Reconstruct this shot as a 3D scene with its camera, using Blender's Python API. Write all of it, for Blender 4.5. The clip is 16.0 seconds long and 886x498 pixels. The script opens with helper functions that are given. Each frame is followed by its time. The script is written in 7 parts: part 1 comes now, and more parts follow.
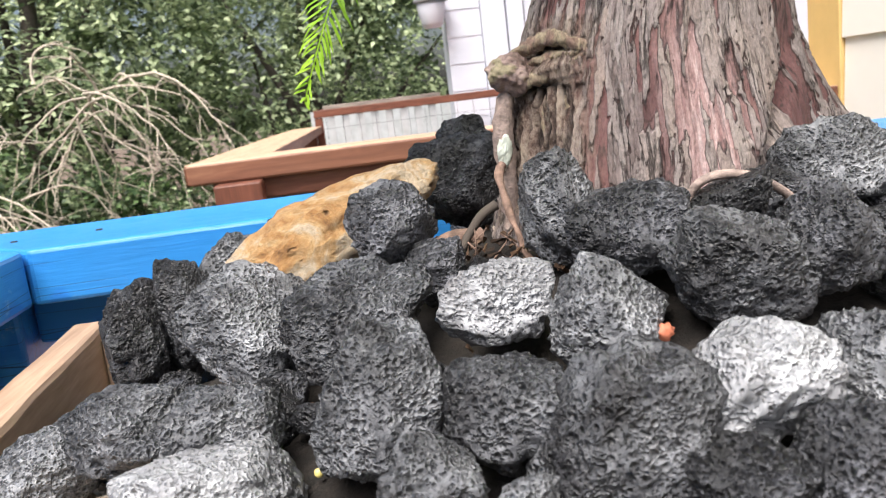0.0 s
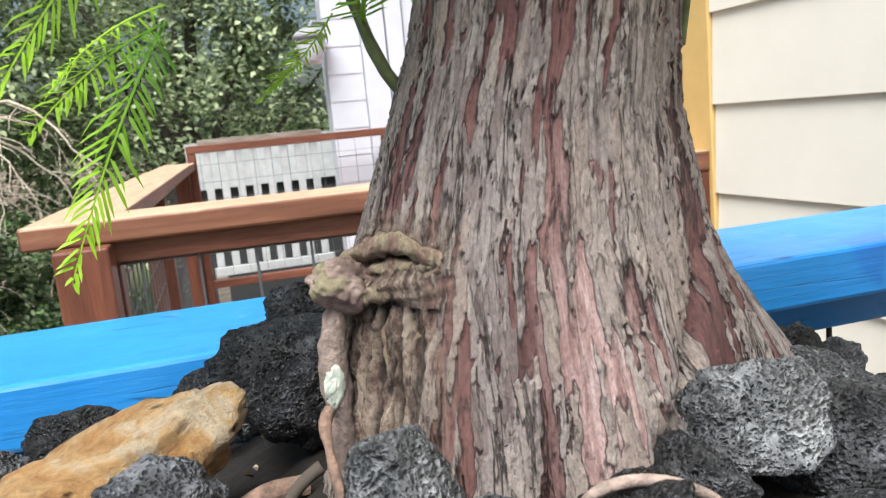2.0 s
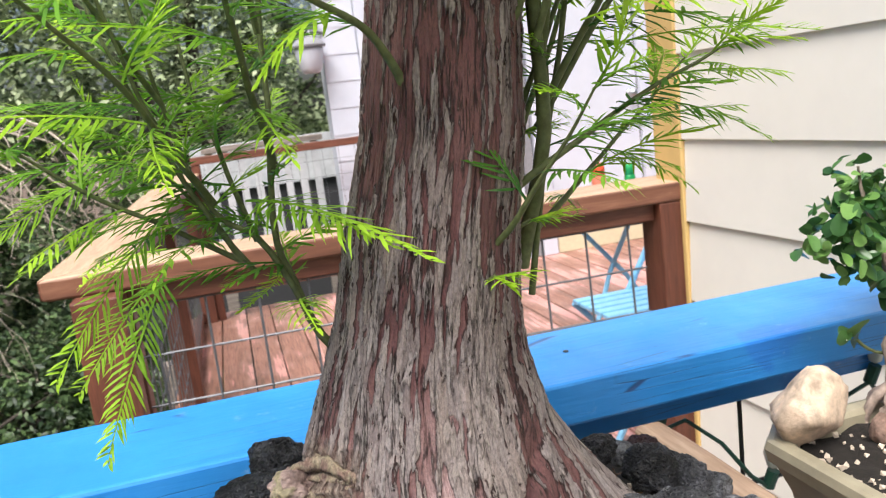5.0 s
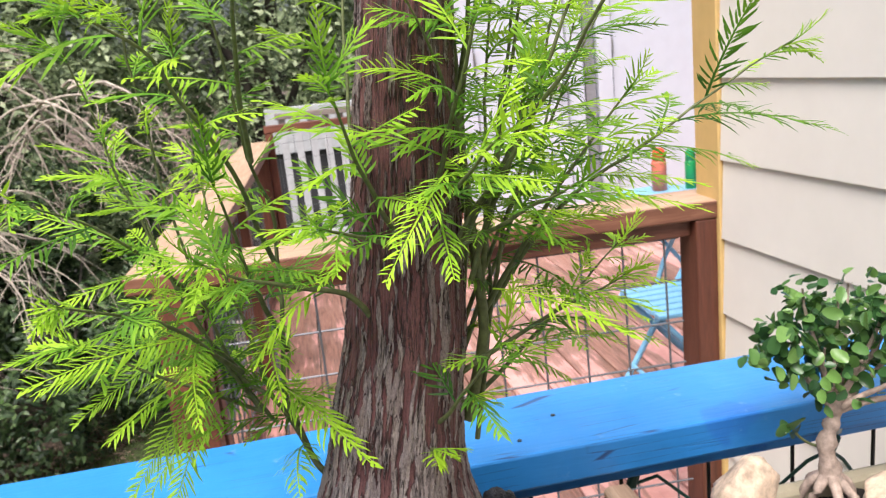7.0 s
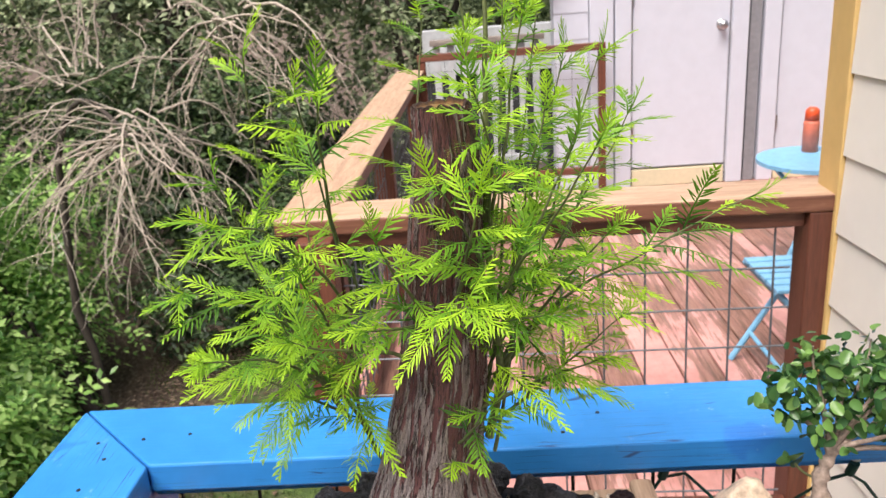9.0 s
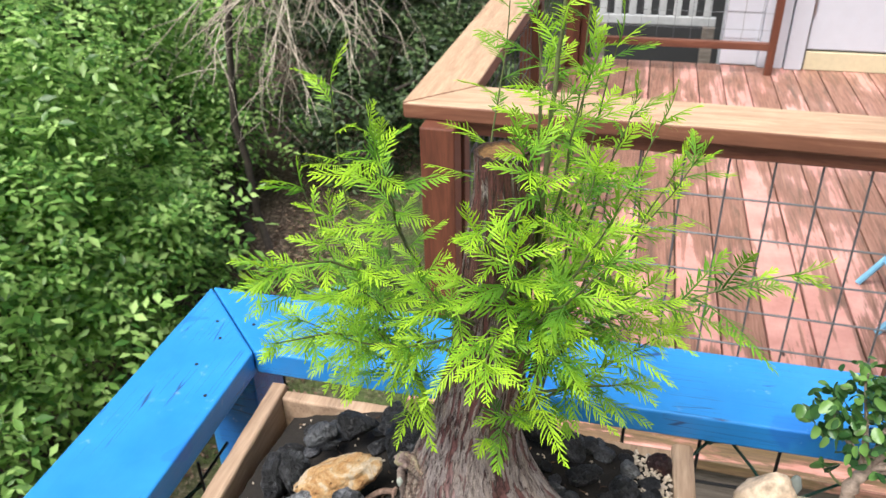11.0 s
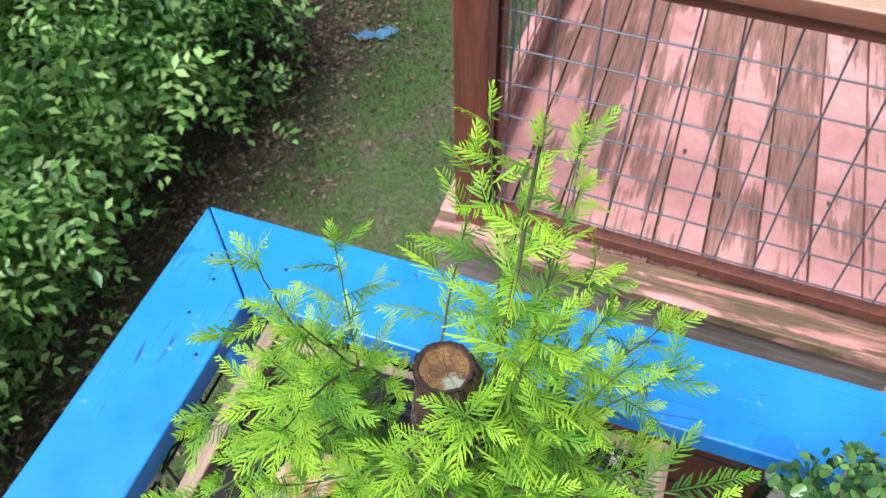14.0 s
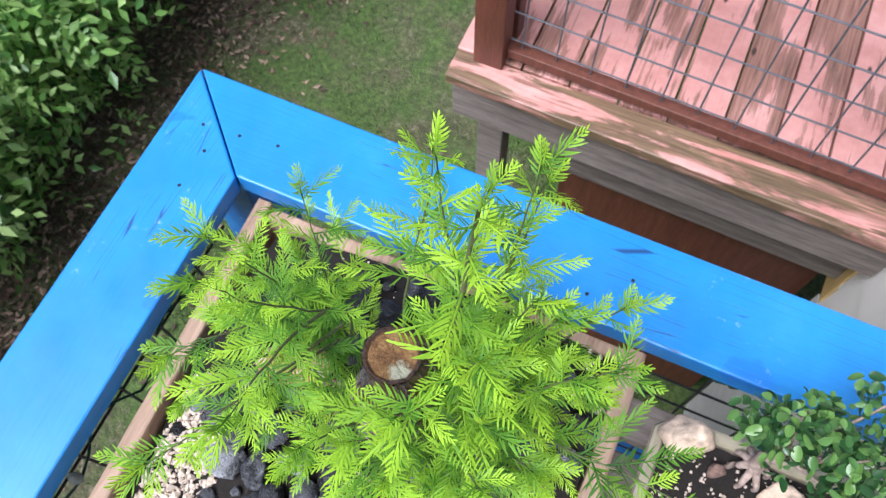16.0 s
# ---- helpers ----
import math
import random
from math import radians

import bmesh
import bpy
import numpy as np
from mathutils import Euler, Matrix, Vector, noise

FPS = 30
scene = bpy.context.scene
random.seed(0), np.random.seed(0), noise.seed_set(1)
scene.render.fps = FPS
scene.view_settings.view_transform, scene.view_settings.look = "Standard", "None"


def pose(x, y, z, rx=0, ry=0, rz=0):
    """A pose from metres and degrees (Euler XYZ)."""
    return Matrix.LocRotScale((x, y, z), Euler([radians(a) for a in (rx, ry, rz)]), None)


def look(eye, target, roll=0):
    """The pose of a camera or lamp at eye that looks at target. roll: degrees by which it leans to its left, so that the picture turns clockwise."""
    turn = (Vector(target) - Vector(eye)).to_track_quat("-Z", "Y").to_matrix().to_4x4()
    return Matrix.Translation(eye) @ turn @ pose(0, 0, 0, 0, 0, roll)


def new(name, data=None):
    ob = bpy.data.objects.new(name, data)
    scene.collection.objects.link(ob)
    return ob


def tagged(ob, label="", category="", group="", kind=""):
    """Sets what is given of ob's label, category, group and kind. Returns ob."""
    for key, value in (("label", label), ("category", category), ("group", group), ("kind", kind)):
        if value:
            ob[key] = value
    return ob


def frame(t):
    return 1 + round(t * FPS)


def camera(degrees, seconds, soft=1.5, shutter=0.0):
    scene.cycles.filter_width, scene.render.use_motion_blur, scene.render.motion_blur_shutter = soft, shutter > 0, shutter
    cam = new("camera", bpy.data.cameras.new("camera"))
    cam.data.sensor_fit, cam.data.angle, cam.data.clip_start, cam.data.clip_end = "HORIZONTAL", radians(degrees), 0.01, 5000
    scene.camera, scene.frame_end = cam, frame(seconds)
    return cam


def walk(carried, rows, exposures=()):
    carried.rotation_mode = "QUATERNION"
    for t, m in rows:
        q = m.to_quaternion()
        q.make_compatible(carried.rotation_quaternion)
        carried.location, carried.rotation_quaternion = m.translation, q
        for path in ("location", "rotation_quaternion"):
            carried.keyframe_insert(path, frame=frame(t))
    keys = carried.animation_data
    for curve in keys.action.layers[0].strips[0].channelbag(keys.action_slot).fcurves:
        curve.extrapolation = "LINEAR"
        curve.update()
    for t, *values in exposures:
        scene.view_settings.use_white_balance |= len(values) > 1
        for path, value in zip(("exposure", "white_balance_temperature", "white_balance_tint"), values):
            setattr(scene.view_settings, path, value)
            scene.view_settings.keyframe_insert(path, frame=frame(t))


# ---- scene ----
cam = camera(59.3, 16.0, soft=1.1)
cam.data.dof.use_dof, cam.data.dof.focus_distance, cam.data.dof.aperture_fstop = True, 0.34, 33.0
PATH = [
    (0, (0.215, -0.538, 0.064), (0.44, 1.414, -0.308), -6.9),
    (0.5, (0.226, -0.494, 0.077), (0.541, 1.45, -0.275), -6.4),
    (1, (0.239, -0.459, 0.092), (0.635, 1.472, -0.249), -5.8),
    (1.5, (0.251, -0.445, 0.105), (0.715, 1.472, -0.231), -5.8),
    (2, (0.258, -0.447, 0.118), (0.78, 1.455, -0.213), -5.5),
    (2.5, (0.258, -0.458, 0.135), (0.824, 1.432, -0.191), -5.6),
    (3, (0.262, -0.475, 0.15), (0.854, 1.408, -0.176), -5.6),
    (5.5, (0.293, -0.576, 0.263), (0.747, 1.333, -0.123), -7.2),
    (6, (0.304, -0.604, 0.297), (0.712, 1.31, -0.114), -7.0),
    (6.5, (0.315, -0.627, 0.326), (0.679, 1.289, -0.117), -6.5),
    (7, (0.335, -0.658, 0.374), (0.639, 1.262, -0.096), -6.1),
    (7.5, (0.354, -0.708, 0.418), (0.583, 1.216, -0.078), -5.8),
    (8, (0.374, -0.724, 0.456), (0.515, 1.199, -0.078), -4.9),
    (8.5, (0.394, -0.753, 0.487), (0.425, 1.162, -0.09), -4.5),
    (9, (0.413, -0.788, 0.523), (0.319, 1.102, -0.126), -4.3),
    (9.5, (0.440, -0.826, 0.560), (0.201, 1.025, -0.160), -4.2),
    (10, (0.454, -0.831, 0.598), (0.107, 0.966, -0.211), -3.6),
    (12.5, (0.516, -0.601, 0.789), (0.034, 0.832, -0.52), -1.1),
    (13, (0.503, -0.563, 0.827), (0.022, 0.793, -0.562), -1.6),
    (13.5, (0.495, -0.531, 0.861), (0.027, 0.736, -0.614), -1.5),
    (14, (0.486, -0.487, 0.886), (0.036, 0.678, -0.676), -2.0),
    (14.5, (0.471, -0.43, 0.89), (0.046, 0.611, -0.764), -2.2),
    (15, (0.477, -0.393, 0.894), (0.074, 0.542, -0.827), -2.0),
    (15.5, (0.49, -0.382, 0.921), (0.1, 0.446, -0.857), -2.6),
    (16, (0.486, -0.366, 0.932), (0.134, 0.377, -0.891), -1.6),
]
walk(cam, [(t, look(eye, target, roll)) for t, eye, target, roll in PATH],
     exposures=[(0, 1.29, 6550, 10), (2, 1.19, 6350, 5), (3, 1.16, 6300, 3), (5.5, 1.06, 6450, 12), (7, 0.98, 6450, 14), (8.5, 0.82, 6550, 15),
                (10, 0.93, 6850, 10), (12.5, 0.81, 5600, 6), (14, 0.81, 5650, 12), (16, 0.77, 5650, 14)])

# ---- light ----
SUN_EL, SUN_ROT = radians(62), radians(210)
world = bpy.data.worlds.new("sky")
scene.world = world
world.use_nodes = True
wn = world.node_tree.nodes
sky = wn.new("ShaderNodeTexSky")
sky.sky_type, sky.sun_disc = "NISHITA", False
sky.sun_elevation, sky.sun_rotation = SUN_EL, SUN_ROT
sky.air_density, sky.dust_density, sky.ozone_density = 1.0, 6.0, 0.4
wn["Background"].inputs["Strength"].default_value = 0.070
world.node_tree.links.new(sky.outputs[0], wn["Background"].inputs["Color"])
sun = new("sun", bpy.data.lights.new("sun", "SUN"))
sun.data.energy, sun.data.angle, sun.data.color = 3.35, radians(40), (1.0, 0.98, 0.95)
sun.rotation_euler = (radians(28), 0, radians(-30))
scene.view_settings.exposure = 1.12


# ---- materials ----
def mat(name, rough=0.6, metal=0.0):
    m = bpy.data.materials.new(name)
    m.use_nodes = True
    b = m.node_tree.nodes["Principled BSDF"]
    b.inputs["Roughness"].default_value, b.inputs["Metallic"].default_value = rough, metal
    return m, m.node_tree, b


def coords(nt, scale=(1, 1, 1), local=True):
    tc, mp = nt.nodes.new("ShaderNodeTexCoord"), nt.nodes.new("ShaderNodeMapping")
    nt.links.new(tc.outputs["Object" if local else "Generated"], mp.inputs["Vector"])
    mp.inputs["Scale"].default_value = scale
    return mp.outputs[0]


def world_coords(nt, scale=(1, 1, 1)):
    g, mp = nt.nodes.new("ShaderNodeNewGeometry"), nt.nodes.new("ShaderNodeMapping")
    nt.links.new(g.outputs["Position"], mp.inputs["Vector"])
    mp.inputs["Scale"].default_value = scale
    return mp.outputs[0]


def noise_tex(nt, vec, scale, detail=5, rough=0.6, dist=0.0):
    n = nt.nodes.new("ShaderNodeTexNoise")
    n.inputs["Scale"].default_value, n.inputs["Detail"].default_value = scale, detail
    n.inputs["Roughness"].default_value, n.inputs["Distortion"].default_value = rough, dist
    nt.links.new(vec, n.inputs["Vector"])
    return n.outputs["Fac"]


def voronoi(nt, vec, scale, feature="F1", out="Distance"):
    n = nt.nodes.new("ShaderNodeTexVoronoi")
    n.feature = feature
    n.inputs["Scale"].default_value = scale
    nt.links.new(vec, n.inputs["Vector"])
    return n.outputs[out]


def ramp(nt, fac, stops):
    r = nt.nodes.new("ShaderNodeValToRGB")
    el = r.color_ramp.elements
    while len(el) < len(stops):
        el.new(0.5)
    for e, (p, c) in zip(el, stops):
        e.position = p
        e.color = (*c, 1) if len(c) == 3 else (c[0], c[0], c[0], 1)
    nt.links.new(fac, r.inputs[0])
    return r.outputs[0]


def mix(nt, fac, a, b, mode="MIX"):
    m = nt.nodes.new("ShaderNodeMix")
    m.data_type, m.blend_type = "RGBA", mode
    for sock, v in ((m.inputs[0], fac), (m.inputs[6], a), (m.inputs[7], b)):
        if isinstance(v, (int, float)):
            sock.default_value = v
        elif isinstance(v, tuple):
            sock.default_value = (*v, 1)
        else:
            nt.links.new(v, sock)
    return m.outputs[2]


def math_node(nt, op, a, b=0.0):
    m = nt.nodes.new("ShaderNodeMath")
    m.operation = op
    for sock, v in zip(m.inputs, (a, b)):
        if isinstance(v, (int, float)):
            sock.default_value = v
        else:
            nt.links.new(v, sock)
    return m.outputs[0]


def obj_random(nt):
    return nt.nodes.new("ShaderNodeObjectInfo").outputs["Random"]


def island_random(nt):
    return nt.nodes.new("ShaderNodeNewGeometry").outputs["Random Per Island"]


def bump(nt, b, height, strength=0.4, dist=0.002):
    n = nt.nodes.new("ShaderNodeBump")
    n.inputs["Strength"].default_value, n.inputs["Distance"].default_value = strength, dist
    nt.links.new(height, n.inputs["Height"])
    nt.links.new(n.outputs[0], b.inputs["Normal"])


def put_color(nt, b, c):
    nt.links.new(c, b.inputs["Base Color"])


def plain(name, color, rough=0.5, metal=0.0, vary=0.12, scale=40, bumps=0.15):
    m, nt, b = mat(name, rough, metal)
    v = coords(nt)
    n = noise_tex(nt, v, scale)
    lo = tuple(c * (1 - vary) for c in color)
    hi = tuple(min(1, c * (1 + vary)) for c in color)
    put_color(nt, b, ramp(nt, n, [(0.3, lo), (0.7, hi)]))
    bump(nt, b, noise_tex(nt, v, scale * 3), bumps, 0.001)
    return m


def blue_paint(along="x"):
    m, nt, b = mat("blue_paint_" + along, 0.42)
    turn = (lambda p, q: (p, q, q)) if along == "x" else (lambda p, q: (q, p, q))
    v = world_coords(nt)
    big = noise_tex(nt, v, 7, 4)
    base = ramp(nt, big, [(0.3, (0.018, 0.18, 0.48)), (0.55, (0.026, 0.222, 0.60)), (0.75, (0.042, 0.26, 0.66))])
    deep = ramp(nt, noise_tex(nt, v, 4.5, 4, 0.55, 0.6), [(0.60, (0.0,)), (0.615, (0.8,))])
    base = mix(nt, deep, base, (0.020, 0.165, 0.56))
    scuff = ramp(nt, noise_tex(nt, v, 55, 6, 0.7), [(0.60, (0.0,)), (0.68, (1.0,))])
    patch = ramp(nt, noise_tex(nt, v, 5, 2), [(0.50, (0.0,)), (0.60, (1.0,))])
    chips = mix(nt, patch, (0, 0, 0), scuff)
    c = mix(nt, chips, base, (0.20, 0.38, 0.66))
    cracks = voronoi(nt, world_coords(nt, turn(1.1, 42)), 1.6, "DISTANCE_TO_EDGE")
    line = ramp(nt, cracks, [(0.004, (1.0,)), (0.012, (0.0,))])
    few = ramp(nt, noise_tex(nt, v, 6, 2), [(0.49, (0.0,)), (0.54, (1.0,))])
    crack = mix(nt, few, (0, 0, 0), line)
    put_color(nt, b, mix(nt, crack, c, (0.02, 0.07, 0.2)))
    grain = noise_tex(nt, world_coords(nt, turn(5, 70)), 3, 5)
    bump(nt, b, mix(nt, crack, grain, (0, 0, 0)), 0.25, 0.002)
    rr = ramp(nt, noise_tex(nt, v, 20, 5), [(0.3, (0.28,)), (0.7, (0.45,))])
    nt.links.new(rr, b.inputs["Roughness"])
    return m


def wood(name, dark, mid, light, along="x", rough=0.65, per_piece=True, scale=1.0):
    m, nt, b = mat(name, rough)
    st = {"x": (1.2, 14, 14), "y": (14, 1.2, 14), "z": (14, 14, 1.2)}[along]
    v = world_coords(nt, tuple(s * scale for s in st))
    g = noise_tex(nt, v, 3.0, 8, 0.65, 0.6)
    c = ramp(nt, g, [(0.3, dark), (0.5, mid), (0.72, light)])
    fine = noise_tex(nt, world_coords(nt, tuple(s * 6 * scale for s in st)), 3.0, 4)
    c = mix(nt, 0.35, c, ramp(nt, fine, [(0.3, dark), (0.7, light)]))
    if per_piece:
        c = mix(nt, 0.5, c, ramp(nt, obj_random(nt), [(0, (0.75,)), (1, (1.15,))]), "MULTIPLY")
    put_color(nt, b, c)
    bump(nt, b, fine, 0.35, 0.0015)
    return m


def cap_wood(name, along):
    """Red-brown stain that has weathered to bare tan wood on the upward faces."""
    m, nt, b = mat(name, 0.55)
    st = {"x": (1.2, 14, 14), "y": (14, 1.2, 14)}[along]
    g = noise_tex(nt, world_coords(nt, st), 3.0, 8, 0.65, 0.6)
    fine = noise_tex(nt, world_coords(nt, tuple(5 * s for s in st)), 3.0, 5)
    stain = ramp(nt, g, [(0.3, (0.10, 0.038, 0.022)), (0.55, (0.19, 0.078, 0.045)), (0.75, (0.30, 0.15, 0.09))])
    bare = ramp(nt, g, [(0.28, (0.24, 0.13, 0.08)), (0.5, (0.44, 0.28, 0.18)), (0.7, (0.58, 0.45, 0.31))])
    bare = mix(nt, 0.4, bare, ramp(nt, fine, [(0.3, (0.30, 0.17, 0.11)), (0.7, (0.58, 0.45, 0.32))]))
    ge, sp = nt.nodes.new("ShaderNodeNewGeometry"), nt.nodes.new("ShaderNodeSeparateXYZ")
    nt.links.new(ge.outputs["True Normal"], sp.inputs[0])
    top = ramp(nt, math_node(nt, "ADD", sp.outputs[2], math_node(nt, "MULTIPLY", math_node(nt, "SUBTRACT", g, 0.5), 0.8)), [(0.45, (0.0,)), (0.8, (1.0,))])
    put_color(nt, b, mix(nt, top, stain, bare))
    bump(nt, b, fine, 0.35, 0.0015)
    return m


def deck_paint(along="y", mildew=False):
    m, nt, b = mat("worn_red_deck_paint", 0.5)
    turn = (lambda a, c: (a, c, a)) if along == "y" else (lambda a, c: (c, a, a))
    v = world_coords(nt)
    rnd = obj_random(nt)

    def along_board(across, length, seed):
        """Coordinates stretched along the board that start anew on every board."""
        add = nt.nodes.new("ShaderNodeVectorMath")
        add.operation = "ADD"
        nt.links.new(world_coords(nt, turn(across, length)), add.inputs[0])
        off = nt.nodes.new("ShaderNodeCombineXYZ")
        nt.links.new(math_node(nt, "MULTIPLY", rnd, 90.0 + seed), off.inputs[0])
        nt.links.new(math_node(nt, "MULTIPLY", rnd, 130.0 + seed), off.inputs[1])
        nt.links.new(off.outputs[0], add.inputs[1])
        return add.outputs[0]
    patch = noise_tex(nt, along_board(6, 2.0, 0), 1.0, 4, 0.5, 0.3)
    streak = noise_tex(nt, along_board(48, 2.2, 9), 1.0, 6, 0.65, 0.3)
    grain = noise_tex(nt, along_board(120, 5, 5), 1.2, 6, 0.6, 0.5)
    wear = math_node(nt, "ADD", math_node(nt, "MULTIPLY", streak, 0.50), math_node(nt, "MULTIPLY", patch, 0.75))
    wear = math_node(nt, "ADD", wear, math_node(nt, "MULTIPLY", rnd, 0.06))
    wear = math_node(nt, "ADD", wear, math_node(nt, "MULTIPLY", grain, 0.10))
    sp = nt.nodes.new("ShaderNodeSeparateXYZ")
    nt.links.new(v, sp.inputs[0])
    walked = ramp(nt, math_node(nt, "MULTIPLY", math_node(nt, "SUBTRACT", sp.outputs[1], 1.0), 0.6), [(0.0, (0.0,)), (0.75, (0.10,))])
    wear = math_node(nt, "ADD", wear, walked)
    bare = ramp(nt, wear, [(0.72, (0.0,)), (0.735, (0.75,)), (0.80, (1.0,))])
    paint = ramp(nt, noise_tex(nt, v, 6, 6, 0.7), [(0.3, (0.47, 0.21, 0.175)), (0.5, (0.59, 0.29, 0.25)), (0.7, (0.67, 0.38, 0.335))])
    paint = mix(nt, ramp(nt, grain, [(0.30, (0.55,)), (0.42, (0.0,))]), paint, (0.40, 0.20, 0.165))
    timber = ramp(nt, grain, [(0.3, (0.115, 0.055, 0.038)), (0.48, (0.255, 0.125, 0.09)), (0.7, (0.38, 0.21, 0.155))])
    soot = ramp(nt, noise_tex(nt, along_board(30, 2.6, 3), 1.0, 6, 0.7, 0.4), [(0.52, (0.0,)), (0.66, (0.75,))])
    timber = mix(nt, soot, timber, (0.085, 0.06, 0.04))
    knots = ramp(nt, voronoi(nt, along_board(7, 3.2, 1), 1.0), [(0.035, (1.0,)), (0.06, (0.0,))])
    c = mix(nt, bare, paint, timber)
    c = mix(nt, knots, c, (0.05, 0.025, 0.02))
    nail = ramp(nt, voronoi(nt, v, 17), [(0.045, (0.8,)), (0.07, (0.0,))])
    c = mix(nt, mix(nt, ramp(nt, noise_tex(nt, v, 4, 2), [(0.55, (0.0,)), (0.6, (1.0,))]), (0, 0, 0), nail), c, (0.10, 0.05, 0.04))
    if mildew:
        green = ramp(nt, noise_tex(nt, world_coords(nt, (2.0, 14, 9)), 1.5, 7, 0.65, 0.5), [(0.43, (0.0,)), (0.49, (0.9,))])
        c = mix(nt, green, c, ramp(nt, grain, [(0.3, (0.05, 0.038, 0.02)), (0.7, (0.21, 0.15, 0.075))]))
    put_color(nt, b, c)
    wet = ramp(nt, patch, [(0.4, (0.28,)), (0.6, (0.6,))])
    nt.links.new(wet, b.inputs["Roughness"])
    bump(nt, b, grain, 0.3, 0.002)
    return m


def lava(name, lo, mid, hi, pits=1.0, gloss=0.5):
    """Vesicular lava: ragged bubbles of two sizes with thin pale rims between them."""
    m, nt, b = mat(name, 0.46)
    b.inputs["Specular IOR Level"].default_value = gloss
    v = coords(nt)
    rnd = obj_random(nt)
    big = noise_tex(nt, v, 45, 5, 0.65)
    big = math_node(nt, "ADD", big, math_node(nt, "MULTIPLY", math_node(nt, "SUBTRACT", rnd, 0.5), 0.24))
    c = ramp(nt, big, [(0.34, lo), (0.52, mid), (0.72, hi)])
    warp = nt.nodes.new("ShaderNodeTexNoise")
    warp.inputs["Scale"].default_value, warp.inputs["Detail"].default_value = 300, 4
    nt.links.new(v, warp.inputs["Vector"])
    vm = nt.nodes.new("ShaderNodeVectorMath")
    vm.operation = "MULTIPLY_ADD"
    nt.links.new(warp.outputs["Color"], vm.inputs[0])
    vm.inputs[1].default_value = (0.0017, 0.0017, 0.0017)
    nt.links.new(v, vm.inputs[2])
    p1 = voronoi(nt, vm.outputs[0], 480)
    p2 = voronoi(nt, vm.outputs[0], 1050)
    dense = ramp(nt, noise_tex(nt, v, 70, 3), [(0.36, (0.45,)), (0.62, (1.35,))])
    pit = math_node(nt, "MINIMUM", math_node(nt, "MULTIPLY", p1, 1.12), math_node(nt, "MULTIPLY", p2, 1.25))
    pit = math_node(nt, "DIVIDE", pit, dense)
    # bubble hollows darkened in the colour, like the small shadows inside them
    wall = ramp(nt, pit, [(0.14, (0.16,)), (0.38, (0.78,)), (0.70, (1.12,))])
    c = mix(nt, 0.9 * min(1.0, pits), c, wall, "MULTIPLY")
    faces = ramp(nt, noise_tex(nt, v, 24, 3, 0.5, 0.4), [(0.36, (0.62,)), (0.52, (1.0,)), (0.64, (1.45,))])
    c = mix(nt, 1.0, c, faces, "MULTIPLY")
    # glints on the rough grain, painted as random pale dots
    glints = ramp(nt, noise_tex(nt, v, 700, 5, 0.75), [(0.55, (0.0,)), (0.66, (1.0,))])
    c = mix(nt, math_node(nt, "MULTIPLY", glints, 0.2 * pits), c, tuple(min(1, h * 1.5) for h in hi))
    put_color(nt, b, c)
    hh = mix(nt, 0.3, ramp(nt, pit, [(0.10, (0.0,)), (0.75, (1.0,))]), noise_tex(nt, v, 420, 6, 0.7))
    bump(nt, b, hh, 1.0, 0.0046 * pits)
    return m


def ochre():
    m, nt, b = mat("ochre_stone", 0.5)
    v = coords(nt)
    big = noise_tex(nt, v, 38, 8, 0.68, 1.2)
    c = ramp(nt, big, [(0.30, (0.12, 0.06, 0.035)), (0.40, (0.40, 0.205, 0.075)), (0.50, (0.52, 0.33, 0.155)), (0.60, (0.58, 0.48, 0.36)), (0.72, (0.42, 0.27, 0.13))])
    pits = ramp(nt, voronoi(nt, coords(nt, (0.6, 1, 1)), 150), [(0.10, (1.0,)), (0.24, (0.0,))])
    pits = math_node(nt, "MULTIPLY", pits, ramp(nt, noise_tex(nt, v, 60, 3), [(0.5, (0.0,)), (0.6, (1.0,))]))
    fine = noise_tex(nt, v, 260, 8, 0.75)
    c = mix(nt, 0.6, c, ramp(nt, fine, [(0.35, (0.62,)), (0.6, (1.15,))]), "MULTIPLY")
    c = mix(nt, math_node(nt, "MULTIPLY", pits, 0.85), c, (0.07, 0.035, 0.02))
    put_color(nt, b, c)
    h = math_node(nt, "SUBTRACT", math_node(nt, "ADD", fine, big), pits)
    bump(nt, b, h, 1.0, 0.004)
    return m


def uv_coords(nt, scale, offset=(0, 0, 0)):
    u, mp = nt.nodes.new("ShaderNodeUVMap"), nt.nodes.new("ShaderNodeMapping")
    u.uv_map = "grain"
    nt.links.new(u.outputs[0], mp.inputs["Vector"])
    mp.inputs["Scale"].default_value, mp.inputs["Location"].default_value = scale, offset
    return mp.outputs[0], u.outputs[0]


